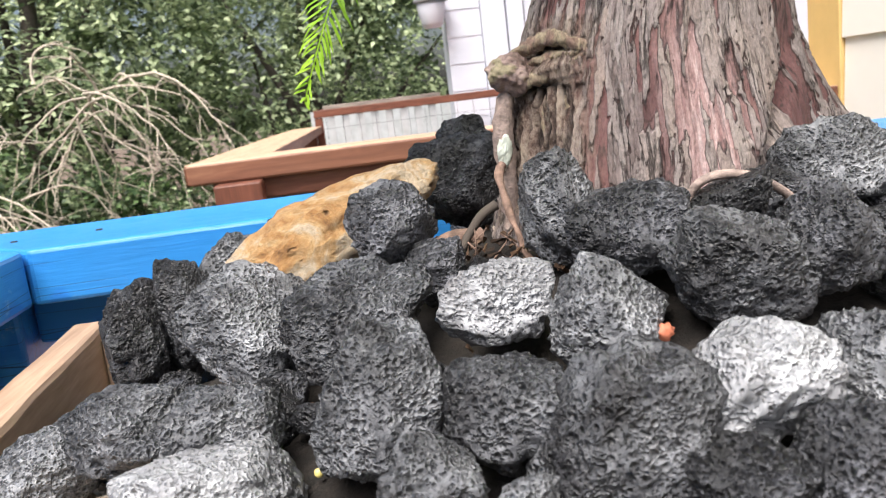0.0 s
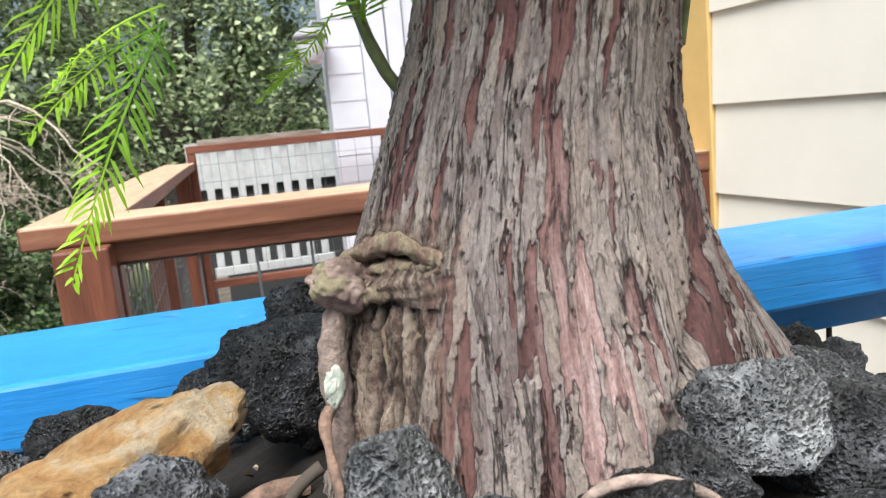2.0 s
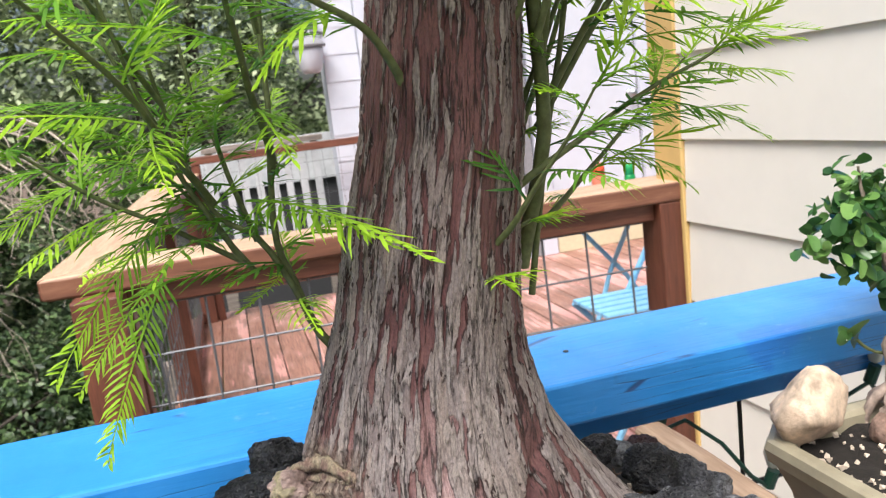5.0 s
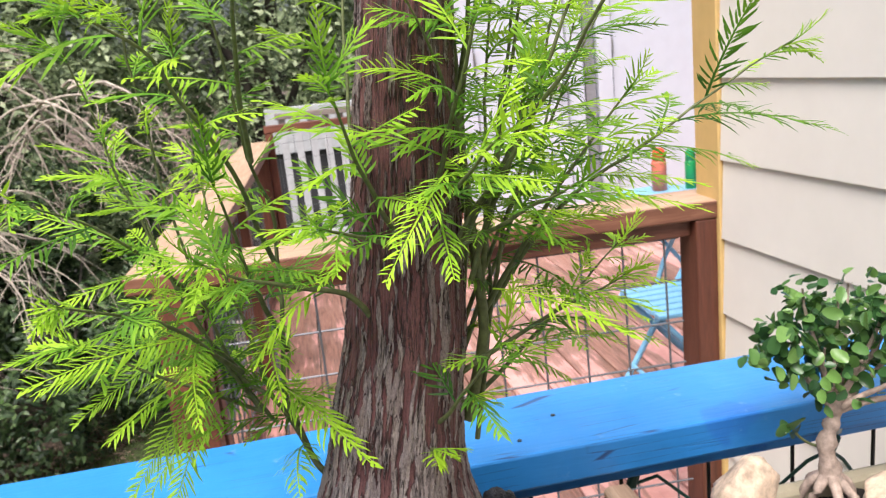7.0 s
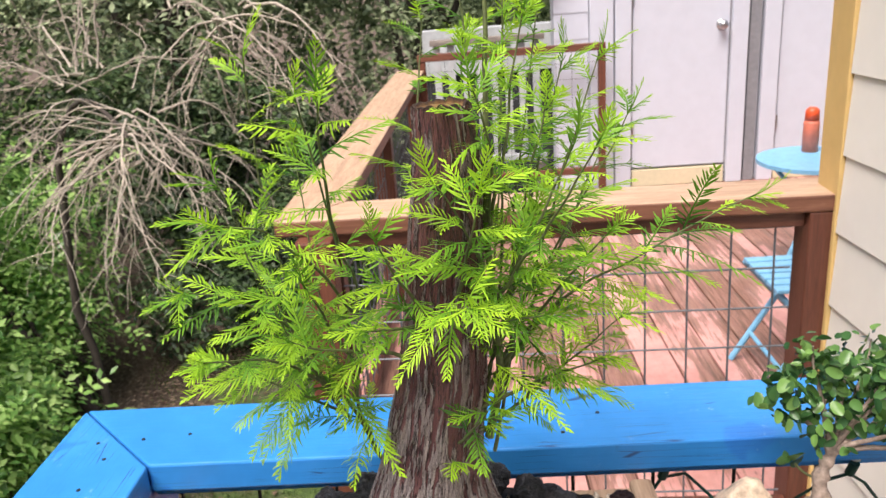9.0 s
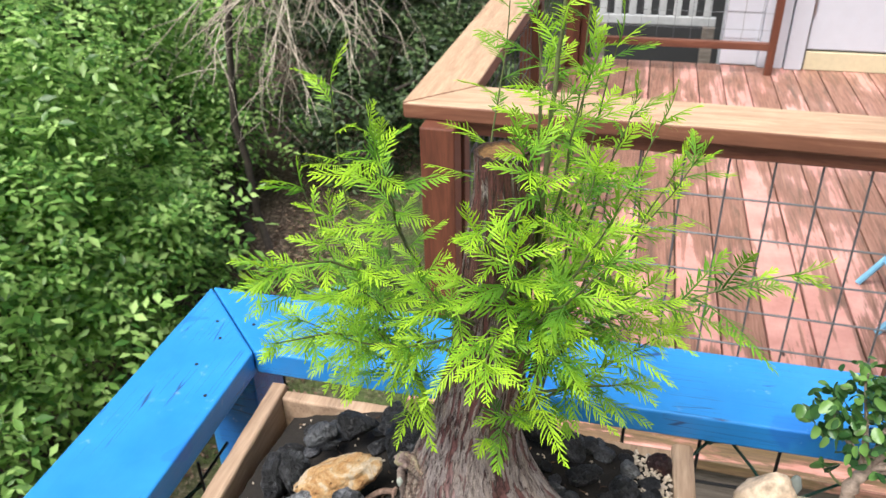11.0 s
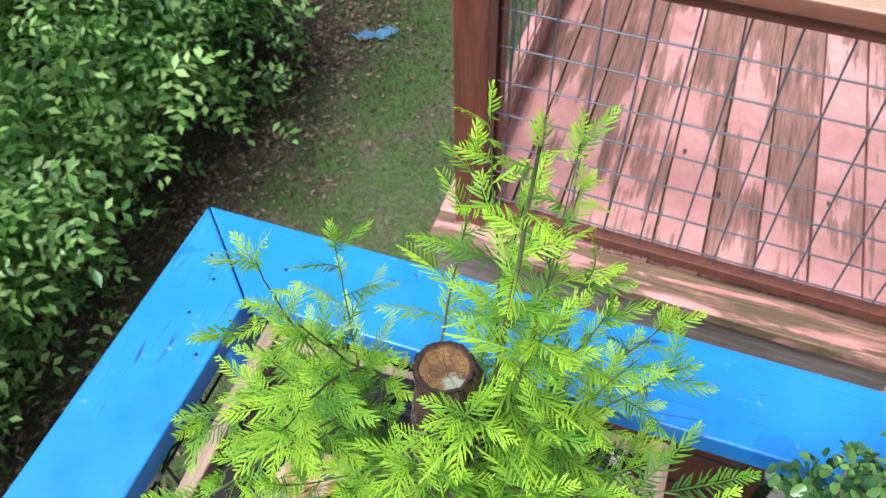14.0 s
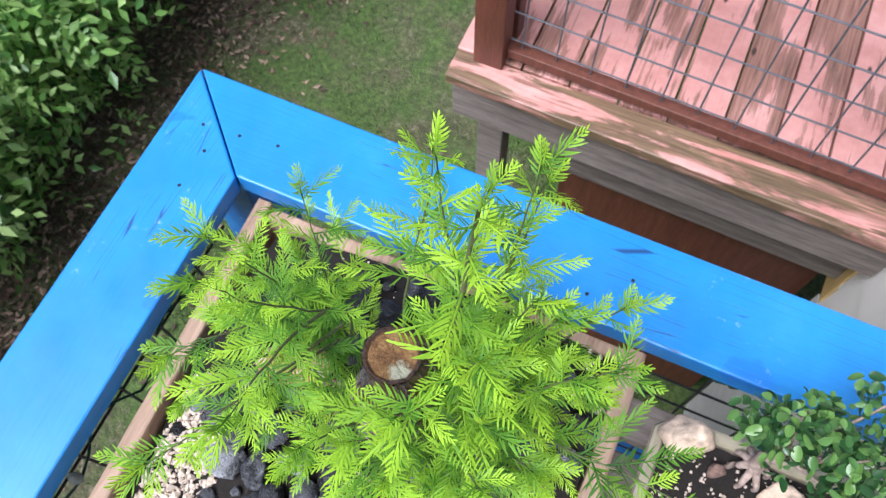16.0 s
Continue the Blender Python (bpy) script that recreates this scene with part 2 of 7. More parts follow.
def bark():
    """Layered bark: long grey flakes over a maroon inner bark; the flakes come with the mesh, their ragged edges from the grain."""
    m, nt, b = mat("flaking_bark", 0.78)
    uv = uv_coords(nt, (1, 1, 1))[1]
    sp = nt.nodes.new("ShaderNodeSeparateXYZ")
    nt.links.new(uv, sp.inputs[0])
    up = ramp(nt, math_node(nt, "MULTIPLY", sp.outputs[1], 2.0), [(0.2, (0.0,)), (0.62, (1.0,))])
    plates, flake = nt.nodes.new("ShaderNodeAttribute"), nt.nodes.new("ShaderNodeSeparateColor")
    plates.attribute_name = "plates"
    nt.links.new(plates.outputs["Color"], flake.inputs[0])
    level, own, worn = flake.outputs[0], flake.outputs[1], flake.outputs[2]
    rag = noise_tex(nt, uv_coords(nt, (520, 120, 1))[0], 1.0, 8, 0.68)
    fibre = noise_tex(nt, uv_coords(nt, (700, 42, 1), (4, 2, 0))[0], 1.0, 6, 0.62)
    lv = math_node(nt, "ADD", level, math_node(nt, "MULTIPLY", math_node(nt, "SUBTRACT", rag, 0.5), 0.55))
    grey_on = ramp(nt, lv, [(0.50, (0.0,)), (0.53, (1.0,))])
    lip = ramp(nt, lv, [(0.38, (0.0,)), (0.47, (1.0,)), (0.515, (1.0,)), (0.535, (0.0,))])
    inner = noise_tex(nt, uv_coords(nt, (230, 34, 1), (7, 5, 0))[0], 1.0, 8, 0.58)
    second = math_node(nt, "MULTIPLY", ramp(nt, inner, [(0.52, (0.0,)), (0.535, (1.0,))]), grey_on)
    step = math_node(nt, "MULTIPLY", ramp(nt, inner, [(0.475, (0.0,)), (0.515, (1.0,)), (0.53, (0.0,))]), grey_on)
    blot = noise_tex(nt, uv_coords(nt, (60, 16, 1), (1, 8, 0))[0], 1.0, 5, 0.6)
    tone = math_node(nt, "ADD", math_node(nt, "MULTIPLY", own, 0.55), math_node(nt, "MULTIPLY", blot, 0.45))
    grey = ramp(nt, tone, [(0.2, (0.17, 0.13, 0.126)), (0.45, (0.26, 0.212, 0.205)), (0.62, (0.33, 0.282, 0.272)), (0.8, (0.31, 0.245, 0.22))])
    pale = ramp(nt, tone, [(0.2, (0.24, 0.195, 0.188)), (0.5, (0.35, 0.305, 0.295)), (0.8, (0.35, 0.29, 0.262))])
    red = ramp(nt, blot, [(0.3, (0.085, 0.034, 0.034)), (0.5, (0.165, 0.074, 0.073)), (0.7, (0.26, 0.135, 0.125))])
    # pale tones put the sheen of the bare front into the colour
    rose_sheen = ramp(nt, fibre, [(0.3, (0.30, 0.165, 0.16)), (0.5, (0.48, 0.33, 0.32)), (0.66, (0.66, 0.54, 0.53))])
    c = mix(nt, math_node(nt, "MULTIPLY", worn, 0.85), red, rose_sheen)
    c = mix(nt, math_node(nt, "MULTIPLY", up, 0.55), c, (0.125, 0.036, 0.035))
    c = mix(nt, grey_on, c, mix(nt, math_node(nt, "MULTIPLY", up, 0.7), grey, (0.14, 0.092, 0.084)))
    c = mix(nt, second, c, mix(nt, math_node(nt, "MULTIPLY", up, 0.45), pale, (0.22, 0.165, 0.155)))
    # shadows under the edges of both flake layers, painted as dark bands
    c = mix(nt, math_node(nt, "MULTIPLY", step, 0.38), c, (0.07, 0.045, 0.04))
    c = mix(nt, math_node(nt, "MULTIPLY", lip, 0.8), c, (0.030, 0.017, 0.016))
    split = noise_tex(nt, uv_coords(nt, (135, 9, 1), (3, 3, 0))[0], 1.0, 7, 0.6)
    split = ramp(nt, math_node(nt, "ABSOLUTE", math_node(nt, "SUBTRACT", split, 0.5)), [(0.004, (1.0,)), (0.013, (0.0,))])
    split = math_node(nt, "MULTIPLY", split, ramp(nt, noise_tex(nt, uv_coords(nt, (90, 26, 1), (9, 2, 0))[0], 1.0, 4), [(0.44, (0.0,)), (0.54, (1.0,))]))
    split = math_node(nt, "MULTIPLY", split, math_node(nt, "SUBTRACT", 1.0, worn))
    c = mix(nt, math_node(nt, "MULTIPLY", split, 0.75), c, (0.022, 0.013, 0.012))
    c = mix(nt, 0.32, c, ramp(nt, fibre, [(0.3, (0.62,)), (0.66, (1.22,))]), "MULTIPLY")
    grit = noise_tex(nt, coords(nt, (1, 1, 0.5)), 1000, 5, 0.75)
    c = mix(nt, 0.55, c, ramp(nt, grit, [(0.36, (0.5,)), (0.62, (1.35,))]), "MULTIPLY")
    at, sc = nt.nodes.new("ShaderNodeAttribute"), nt.nodes.new("ShaderNodeSeparateColor")
    at.attribute_name = "torn"
    nt.links.new(at.outputs["Color"], sc.inputs[0])
    strands = mix(nt, 0.4, noise_tex(nt, uv_coords(nt, (420, 55, 1), (4, 4, 0))[0], 1.0, 8, 0.7, 0.4), noise_tex(nt, coords(nt), 420, 8, 0.75))
    torn = ramp(nt, strands, [(0.36, (0.035, 0.02, 0.016)), (0.45, (0.19, 0.12, 0.095)), (0.51, (0.40, 0.30, 0.245)), (0.58, (0.60, 0.49, 0.40))])
    # shade in the creases, carried by the mesh and painted near black
    torn = mix(nt, sc.outputs[1], torn, (0.022, 0.013, 0.010))
    c = mix(nt, sc.outputs[0], c, torn)
    put_color(nt, b, c)
    nt.links.new(ramp(nt, grey_on, [(0, (0.48,)), (1, (0.82,))]), b.inputs["Roughness"])
    hgt = math_node(nt, "ADD", math_node(nt, "MULTIPLY", grey_on, 0.55), math_node(nt, "MULTIPLY", second, 0.35))
    hgt = math_node(nt, "ADD", hgt, math_node(nt, "MULTIPLY", fibre, 0.3))
    hgt = math_node(nt, "ADD", hgt, math_node(nt, "MULTIPLY", grit, 0.25))
    hgt = math_node(nt, "ADD", hgt, math_node(nt, "MULTIPLY", math_node(nt, "MULTIPLY", strands, sc.outputs[0]), 2.6))
    hgt = math_node(nt, "SUBTRACT", hgt, math_node(nt, "MULTIPLY", split, 0.9))
    bump(nt, b, hgt, 1.0, 0.0036)
    return m


def fibrous():
    """Torn stringy bark round the burl: olive-grey ridges with dark splits."""
    m, nt, b = mat("fibrous_bark", 0.85)
    v = coords(nt, (1, 1, 0.35))
    big = noise_tex(nt, coords(nt), 110, 6, 0.65, 0.6)
    fine = noise_tex(nt, v, 700, 8, 0.75)
    c = ramp(nt, big, [(0.3, (0.10, 0.055, 0.045)), (0.45, (0.26, 0.17, 0.135)), (0.58, (0.34, 0.28, 0.19)), (0.72, (0.42, 0.33, 0.27))])
    c = mix(nt, 0.8, c, ramp(nt, fine, [(0.35, (0.25,)), (0.6, (1.25,))]), "MULTIPLY")
    put_color(nt, b, c)
    bump(nt, b, mix(nt, 0.5, fine, big), 1.0, 0.003)
    return m


def stub_bark():
    """Healed branch stub: smooth pinkish skin with olive bark and dark flecks."""
    m, nt, b = mat("healed_stub", 0.6)
    v = coords(nt)
    n = noise_tex(nt, v, 75, 5, 0.6, 0.8)
    c = ramp(nt, n, [(0.34, (0.05, 0.03, 0.025)), (0.42, (0.19, 0.13, 0.115)), (0.52, (0.30, 0.22, 0.20)), (0.60, (0.26, 0.225, 0.14)), (0.75, (0.18, 0.15, 0.09))])
    fine = noise_tex(nt, v, 650, 6, 0.7)
    c = mix(nt, 0.6, c, ramp(nt, fine, [(0.35, (0.55,)), (0.62, (1.2,))]), "MULTIPLY")
    put_color(nt, b, c)
    bump(nt, b, mix(nt, 0.5, fine, n), 0.7, 0.002)
    return m


def leaf(name, dark, mid, light, trans=0.45, rough=0.45, per_object=True):
    m, nt, b = mat(name, rough)
    rnd = obj_random(nt) if per_object else island_random(nt)
    isl = island_random(nt)
    f = math_node(nt, "ADD", math_node(nt, "MULTIPLY", rnd, 0.6), math_node(nt, "MULTIPLY", isl, 0.4))
    c = ramp(nt, f, [(0.15, dark), (0.5, mid), (0.85, light)])
    n = noise_tex(nt, coords(nt), 120, 3)
    c = mix(nt, 0.3, c, ramp(nt, n, [(0.3, (0.7,)), (0.7, (1.2,))]), "MULTIPLY")
    put_color(nt, b, c)
    t = nt.nodes.new("ShaderNodeBsdfTranslucent")
    nt.links.new(c, t.inputs["Color"])
    mx = nt.nodes.new("ShaderNodeMixShader")
    mx.inputs[0].default_value = trans
    out = nt.nodes["Material Output"]
    nt.links.new(b.outputs[0], mx.inputs[1])
    nt.links.new(t.outputs[0], mx.inputs[2])
    nt.links.new(mx.outputs[0], out.inputs[0])
    return m


def needles():
    """Soft flat needles, fresher towards the end of each spray and on some sprays; the longest are lightened against
    shade.
    """
    m, nt, b = mat("soft_green_needles", 0.5)
    b.inputs["Specular IOR Level"].default_value = 0.3
    age = nt.nodes.new("ShaderNodeAttribute")
    age.attribute_name = "fresh"
    young = math_node(nt, "ADD", math_node(nt, "MULTIPLY", age.outputs["Fac"], 0.62), math_node(nt, "MULTIPLY", obj_random(nt), 0.45))
    young = math_node(nt, "ADD", young, math_node(nt, "MULTIPLY", noise_tex(nt, coords(nt), 160, 3), 0.12))
    c = ramp(nt, young, [(0.10, (0.034, 0.112, 0.022)), (0.42, (0.148, 0.340, 0.030)), (0.80, (0.405, 0.65, 0.040))])
    put_color(nt, b, c)
    t = nt.nodes.new("ShaderNodeBsdfTranslucent")
    nt.links.new(c, t.inputs["Color"])
    mx = nt.nodes.new("ShaderNodeMixShader")
    mx.inputs[0].default_value = 0.42
    nt.links.new(b.outputs[0], mx.inputs[1])
    nt.links.new(t.outputs[0], mx.inputs[2])
    nt.links.new(mx.outputs[0], nt.nodes["Material Output"].inputs[0])
    return m


def ground_mat():
    m, nt, b = mat("lawn_and_litter", 0.95)
    v = world_coords(nt)
    sp = nt.nodes.new("ShaderNodeSeparateXYZ")
    g = nt.nodes.new("ShaderNodeNewGeometry")
    nt.links.new(g.outputs["Position"], sp.inputs[0])
    grass = ramp(nt, noise_tex(nt, v, 28, 6), [(0.3, (0.036, 0.062, 0.016)), (0.55, (0.075, 0.125, 0.027)), (0.75, (0.125, 0.18, 0.045))])
    litter = ramp(nt, noise_tex(nt, v, 24, 7, 0.75), [(0.35, (0.03, 0.02, 0.015)), (0.52, (0.12, 0.085, 0.062)), (0.66, (0.34, 0.265, 0.21))])
    edge = math_node(nt, "ADD", sp.outputs[0], math_node(nt, "MULTIPLY", noise_tex(nt, v, 1.3, 5), 1.6))
    k = ramp(nt, math_node(nt, "MULTIPLY", math_node(nt, "ADD", edge, 3.0), 0.25), [(0.30, (0.0,)), (0.46, (1.0,))])
    bald = ramp(nt, noise_tex(nt, v, 2.2, 5), [(0.38, (0.35,)), (0.56, (1.0,))])
    put_color(nt, b, mix(nt, math_node(nt, "MULTIPLY", k, bald), litter, grass))
    bump(nt, b, noise_tex(nt, v, 60, 6), 0.9, 0.03)
    return m


def cut_wood():
    """Sawn end: dark rim, ochre rings and a bleached patch to one side."""
    m, nt, b = mat("cut_end_grain", 0.85)
    v = coords(nt)
    g, sub = nt.nodes.new("ShaderNodeNewGeometry"), nt.nodes.new("ShaderNodeVectorMath")
    sub.operation = "DISTANCE"
    nt.links.new(g.outputs["Position"], sub.inputs[0])
    sub.inputs[1].default_value = (0.392, -0.249, 0.444)
    rad = math_node(nt, "ADD", math_node(nt, "MULTIPLY", sub.outputs["Value"], 45.0), math_node(nt, "MULTIPLY", noise_tex(nt, v, 140, 4), 0.25))
    ring = ramp(nt, math_node(nt, "FRACT", math_node(nt, "MULTIPLY", rad, 7.0)), [(0.0, (0.75,)), (0.8, (1.1,)), (1.0, (0.75,))])
    tan = ramp(nt, noise_tex(nt, v, 90, 5), [(0.3, (0.075, 0.034, 0.012)), (0.5, (0.20, 0.10, 0.034)), (0.72, (0.36, 0.22, 0.08))])
    c = mix(nt, 0.8, tan, ring, "MULTIPLY")
    side = nt.nodes.new("ShaderNodeVectorMath")
    side.operation = "DISTANCE"
    nt.links.new(g.outputs["Position"], side.inputs[0])
    side.inputs[1].default_value = (0.402, -0.258, 0.4412)
    pale = ramp(nt, math_node(nt, "ADD", math_node(nt, "MULTIPLY", side.outputs["Value"], 40.0), math_node(nt, "MULTIPLY", noise_tex(nt, v, 220, 5), 0.5)), [(0.46, (1.0,)), (0.62, (0.0,))])
    c = mix(nt, pale, c, (0.36, 0.36, 0.26))
    c = mix(nt, ramp(nt, rad, [(0.84, (0.0,)), (0.93, (1.0,))]), c, (0.045, 0.022, 0.015))
    put_color(nt, b, c)
    bump(nt, b, noise_tex(nt, v, 420, 6, 0.7), 1.0, 0.004)
    return m


M_BLUE = blue_paint()
M_BLUEY = blue_paint("y")
M_CAP = cap_wood("weathered_cap_wood", "x")
M_CAPY = cap_wood("weathered_cap_wood_side", "y")
M_RED = wood("red_stained_wood", (0.055, 0.018, 0.011), (0.115, 0.036, 0.021), (0.19, 0.066, 0.038), "z", 0.5)
M_REDX = wood("red_stained_rail", (0.075, 0.025, 0.015), (0.15, 0.05, 0.03), (0.25, 0.10, 0.06), "x", 0.5)
M_DECK = deck_paint()
M_DECKX = deck_paint("x", True)
M_GREYWOOD = wood("grey_weathered_fascia", (0.075, 0.06, 0.052), (0.20, 0.165, 0.145), (0.34, 0.295, 0.26), "x", 0.8)
M_BOX = wood("planter_timber", (0.16, 0.10, 0.066), (0.35, 0.23, 0.155), (0.51, 0.375, 0.27), "y", 0.75)
M_SIDING = plain("cream_siding_paint", (0.76, 0.725, 0.67), 0.45, vary=0.03, scale=9, bumps=0.08)
M_PICKET = plain("grey_white_paint", (0.46, 0.47, 0.49), 0.5, vary=0.15, scale=12)
M_WHITE = plain("white_paint", (0.56, 0.58, 0.66), 0.4, vary=0.03, scale=12, bumps=0.05)
M_TAN = plain("ochre_trim_paint", (0.63, 0.43, 0.17), 0.5, vary=0.07, scale=15)
M_SILL = plain("cream_threshold_paint", (0.62, 0.55, 0.38), 0.5, vary=0.06)
M_DARKGAP = plain("grey_weatherstrip", (0.22, 0.22, 0.24), 0.7)
M_STEEL = plain("brushed_steel", (0.55, 0.55, 0.56), 0.3, 1.0)
M_WIRE = plain("galvanised_wire", (0.11, 0.115, 0.13), 0.45, 0.3, 0.2)
M_BLACKWIRE = plain("black_wire", (0.02, 0.02, 0.022), 0.5, 0.3)
M_GREENWIRE = plain("green_cable", (0.015, 0.07, 0.05), 0.5)
M_GLASSY = plain("frosted_bulb", (0.6, 0.66, 0.62), 0.15)
M_ORANGE = plain("orange_plastic", (0.80, 0.10, 0.03), 0.35)
M_GREEN = plain("green_plastic", (0.02, 0.36, 0.10), 0.35)
M_AQUA = plain("light_blue_paint", (0.20, 0.48, 0.72), 0.4)
M_LAVA = lava("black_lava", (0.005, 0.005, 0.006), (0.036, 0.037, 0.043), (0.17, 0.175, 0.20))
M_GREY = lava("grey_lava", (0.020, 0.020, 0.024), (0.125, 0.13, 0.144), (0.34, 0.35, 0.375))
M_PALE = lava("pale_faced_lava", (0.12, 0.12, 0.13), (0.26, 0.265, 0.285), (0.37, 0.38, 0.405), 0.42)
M_REDLAVA = lava("maroon_lava", (0.025, 0.008, 0.008), (0.06, 0.02, 0.02), (0.12, 0.05, 0.05))
M_OCHRE = ochre()
M_BARK = bark()
M_FIBRE = fibrous()
M_STUB = stub_bark()
M_ROOT = plain("pinkish_root_bark", (0.21, 0.135, 0.105), 0.85, vary=0.5, scale=240, bumps=1.0)
M_PALEROOT = plain("pale_dry_root", (0.28, 0.215, 0.19), 0.8, vary=0.5, scale=260, bumps=0.8)
M_SCAR = plain("bare_scar_wood", (0.48, 0.52, 0.46), 0.7, vary=0.25, scale=200, bumps=0.4)
M_CUT = cut_wood()
M_NEEDLE = needles()
M_TWIG = plain("green_twig_bark", (0.105, 0.125, 0.045), 0.65, vary=0.35, scale=220, bumps=0.3)
M_SOIL = plain("dark_potting_soil", (0.011, 0.008, 0.006), 0.95, vary=0.6, scale=260, bumps=1.0)
M_GRIT = plain("pale_pumice_grit", (0.55, 0.46, 0.37), 0.85, vary=0.2, scale=300)
M_CHIPS = leaf("bark_chip", (0.03, 0.018, 0.012), (0.07, 0.04, 0.025), (0.16, 0.09, 0.05), 0.0, 0.8, False)
M_BEAD = plain("yellow_bead", (0.62, 0.52, 0.18), 0.4)
M_CLAY = plain("rusty_clay", (0.42, 0.13, 0.07), 0.7, vary=0.3, scale=300)
M_POT = plain("glazed_stoneware", (0.31, 0.275, 0.195), 0.32, vary=0.2, scale=30)
M_POTSTONE = plain("cream_banded_stone", (0.56, 0.43, 0.32), 0.6, vary=0.5, scale=70, bumps=1.0)
M_FICUS = leaf("round_glossy_leaves", (0.025, 0.08, 0.024), (0.065, 0.165, 0.045), (0.15, 0.29, 0.07), 0.25, 0.28, False)
M_FICUSBARK = plain("pale_fig_bark", (0.34, 0.26, 0.215), 0.75, vary=0.4, scale=150, bumps=0.8)
M_BLACKPOT = plain("black_plastic", (0.015, 0.016, 0.018), 0.35)
M_GROUND = ground_mat()
M_BUSH = leaf("shrub_leaves", (0.07, 0.16, 0.04), (0.25, 0.43, 0.11), (0.50, 0.68, 0.25), 0.45, 0.28, False)
# lighter copy of the shrub leaves, brightness of lit foliage put into its colour
M_LITBUSH = leaf("lit_shrub_leaves", (0.09, 0.22, 0.05), (0.28, 0.50, 0.12), (0.54, 0.77, 0.27), 0.45, 0.30, False)
# darker leaf copy that carries the shade under the trees in its colour
M_SHADELEAF = leaf("shaded_woodland_leaves", (0.022, 0.045, 0.018), (0.055, 0.10, 0.036), (0.12, 0.19, 0.07), 0.3, 0.45, False)
M_WOODS = leaf("distant_leaves", (0.075, 0.11, 0.055), (0.26, 0.33, 0.17), (0.52, 0.59, 0.36), 0.35, 0.6, False)
M_DEADTWIG = plain("bleached_dead_twigs", (0.42, 0.36, 0.30), 0.9, vary=0.3)
M_TREEBARK = plain("dark_tree_bark", (0.06, 0.048, 0.04), 0.9, vary=0.3, scale=20)
M_FOUND = plain("white_foundation", (0.60, 0.59, 0.56), 0.8, vary=0.1, scale=8)


# ---- building helpers ----
def thing(name, label, category, group="", at=(0, 0, 0)):
    ob = new(name)
    ob.location = at
    return tagged(ob, label, category, group)


def mesh_object(name, bm, material, parent=None, label="", smooth=False):
    me = bpy.data.meshes.new(name)
    bm.to_mesh(me)
    bm.free()
    if smooth:
        me.shade_smooth()
    me.materials.append(material)
    ob = new(name, me)
    if parent:
        ob.parent = parent
        ob.matrix_parent_inverse = Matrix.Translation(-parent.location) if parent.parent is None else Matrix.Identity(4)
    return tagged(ob, label)


def part(name, bm, material, parent, label="", smooth=False):
    return mesh_object(name, bm, material, parent, label, smooth)


def data_object(name, verts, faces, material, parent=None, label="", smooth=False):
    me = bpy.data.meshes.new(name)
    me.from_pydata([tuple(v) for v in verts], [], [tuple(f) for f in faces])
    if smooth:
        me.shade_smooth()
    me.materials.append(material)
    ob = new(name, me)
    if parent:
        ob.parent = parent
        ob.matrix_parent_inverse = Matrix.Translation(-parent.location) if parent.parent is None else Matrix.Identity(4)
    return tagged(ob, label)


def box(x0, y0, z0, x1, y1, z1, bev=0.003, bm=None):
    bm = bm or bmesh.new()
    r = bmesh.ops.create_cube(bm, size=1)
    for v in r["verts"]:
        v.co = Vector(((x0 + x1) / 2 + v.co.x * (x1 - x0), (y0 + y1) / 2 + v.co.y * (y1 - y0), (z0 + z1) / 2 + v.co.z * (z1 - z0)))
    if bev:
        es = list({e for v in r["verts"] for e in v.link_edges})
        bmesh.ops.bevel(bm, geom=es, offset=bev, segments=2, affect="EDGES", profile=0.5)
    return bm


def prism(points, z0, z1, bev=0.003):
    bm = bmesh.new()
    lo = [bm.verts.new((x, y, z0)) for x, y in points]
    hi = [bm.verts.new((x, y, z1)) for x, y in points]
    bm.faces.new(lo[::-1])
    bm.faces.new(hi)
    for i in range(len(points)):
        j = (i + 1) % len(points)
        bm.faces.new((lo[i], lo[j], hi[j], hi[i]))
    bmesh.ops.recalc_face_normals(bm, faces=bm.faces)
    if bev:
        bmesh.ops.bevel(bm, geom=list(bm.edges), offset=bev, segments=2, affect="EDGES", profile=0.5)
    return bm


def tube(points, radii, sides=8, bm=None, caps=True):
    bm = bm or bmesh.new()
    pts = [Vector(p) for p in points]
    if not hasattr(radii, "__len__"):
        radii = [radii] * len(pts)
    rings, ref = [], Vector((0.31, 0.17, 0.93))
    for i, p in enumerate(pts):
        d = (pts[min(i + 1, len(pts) - 1)] - pts[max(i - 1, 0)]).normalized()
        if abs(d.dot(ref)) > 0.95:
            ref = Vector((1, 0.2, 0.1))
        a = d.cross(ref).normalized()
        b = d.cross(a)
        rings.append([bm.verts.new(p + radii[i] * (math.cos(2 * math.pi * k / sides) * a + math.sin(2 * math.pi * k / sides) * b)) for k in range(sides)])
    for r, s in zip(rings, rings[1:]):
        for k in range(sides):
            bm.faces.new((r[k], r[(k + 1) % sides], s[(k + 1) % sides], s[k]))
    if caps:
        bm.faces.new(rings[0])
        bm.faces.new(rings[-1][::-1])
    return bm


def bezier(p0, p1, p2, p3, n):
    p0, p1, p2, p3 = map(Vector, (p0, p1, p2, p3))
    return [(1 - t) ** 3 * p0 + 3 * (1 - t) ** 2 * t * p1 + 3 * (1 - t) * t * t * p2 + t ** 3 * p3 for t in (i / n for i in range(n + 1))]


def wobble(p, scale, amount):
    return Vector(noise.noise_vector(Vector(p) * scale)) * amount


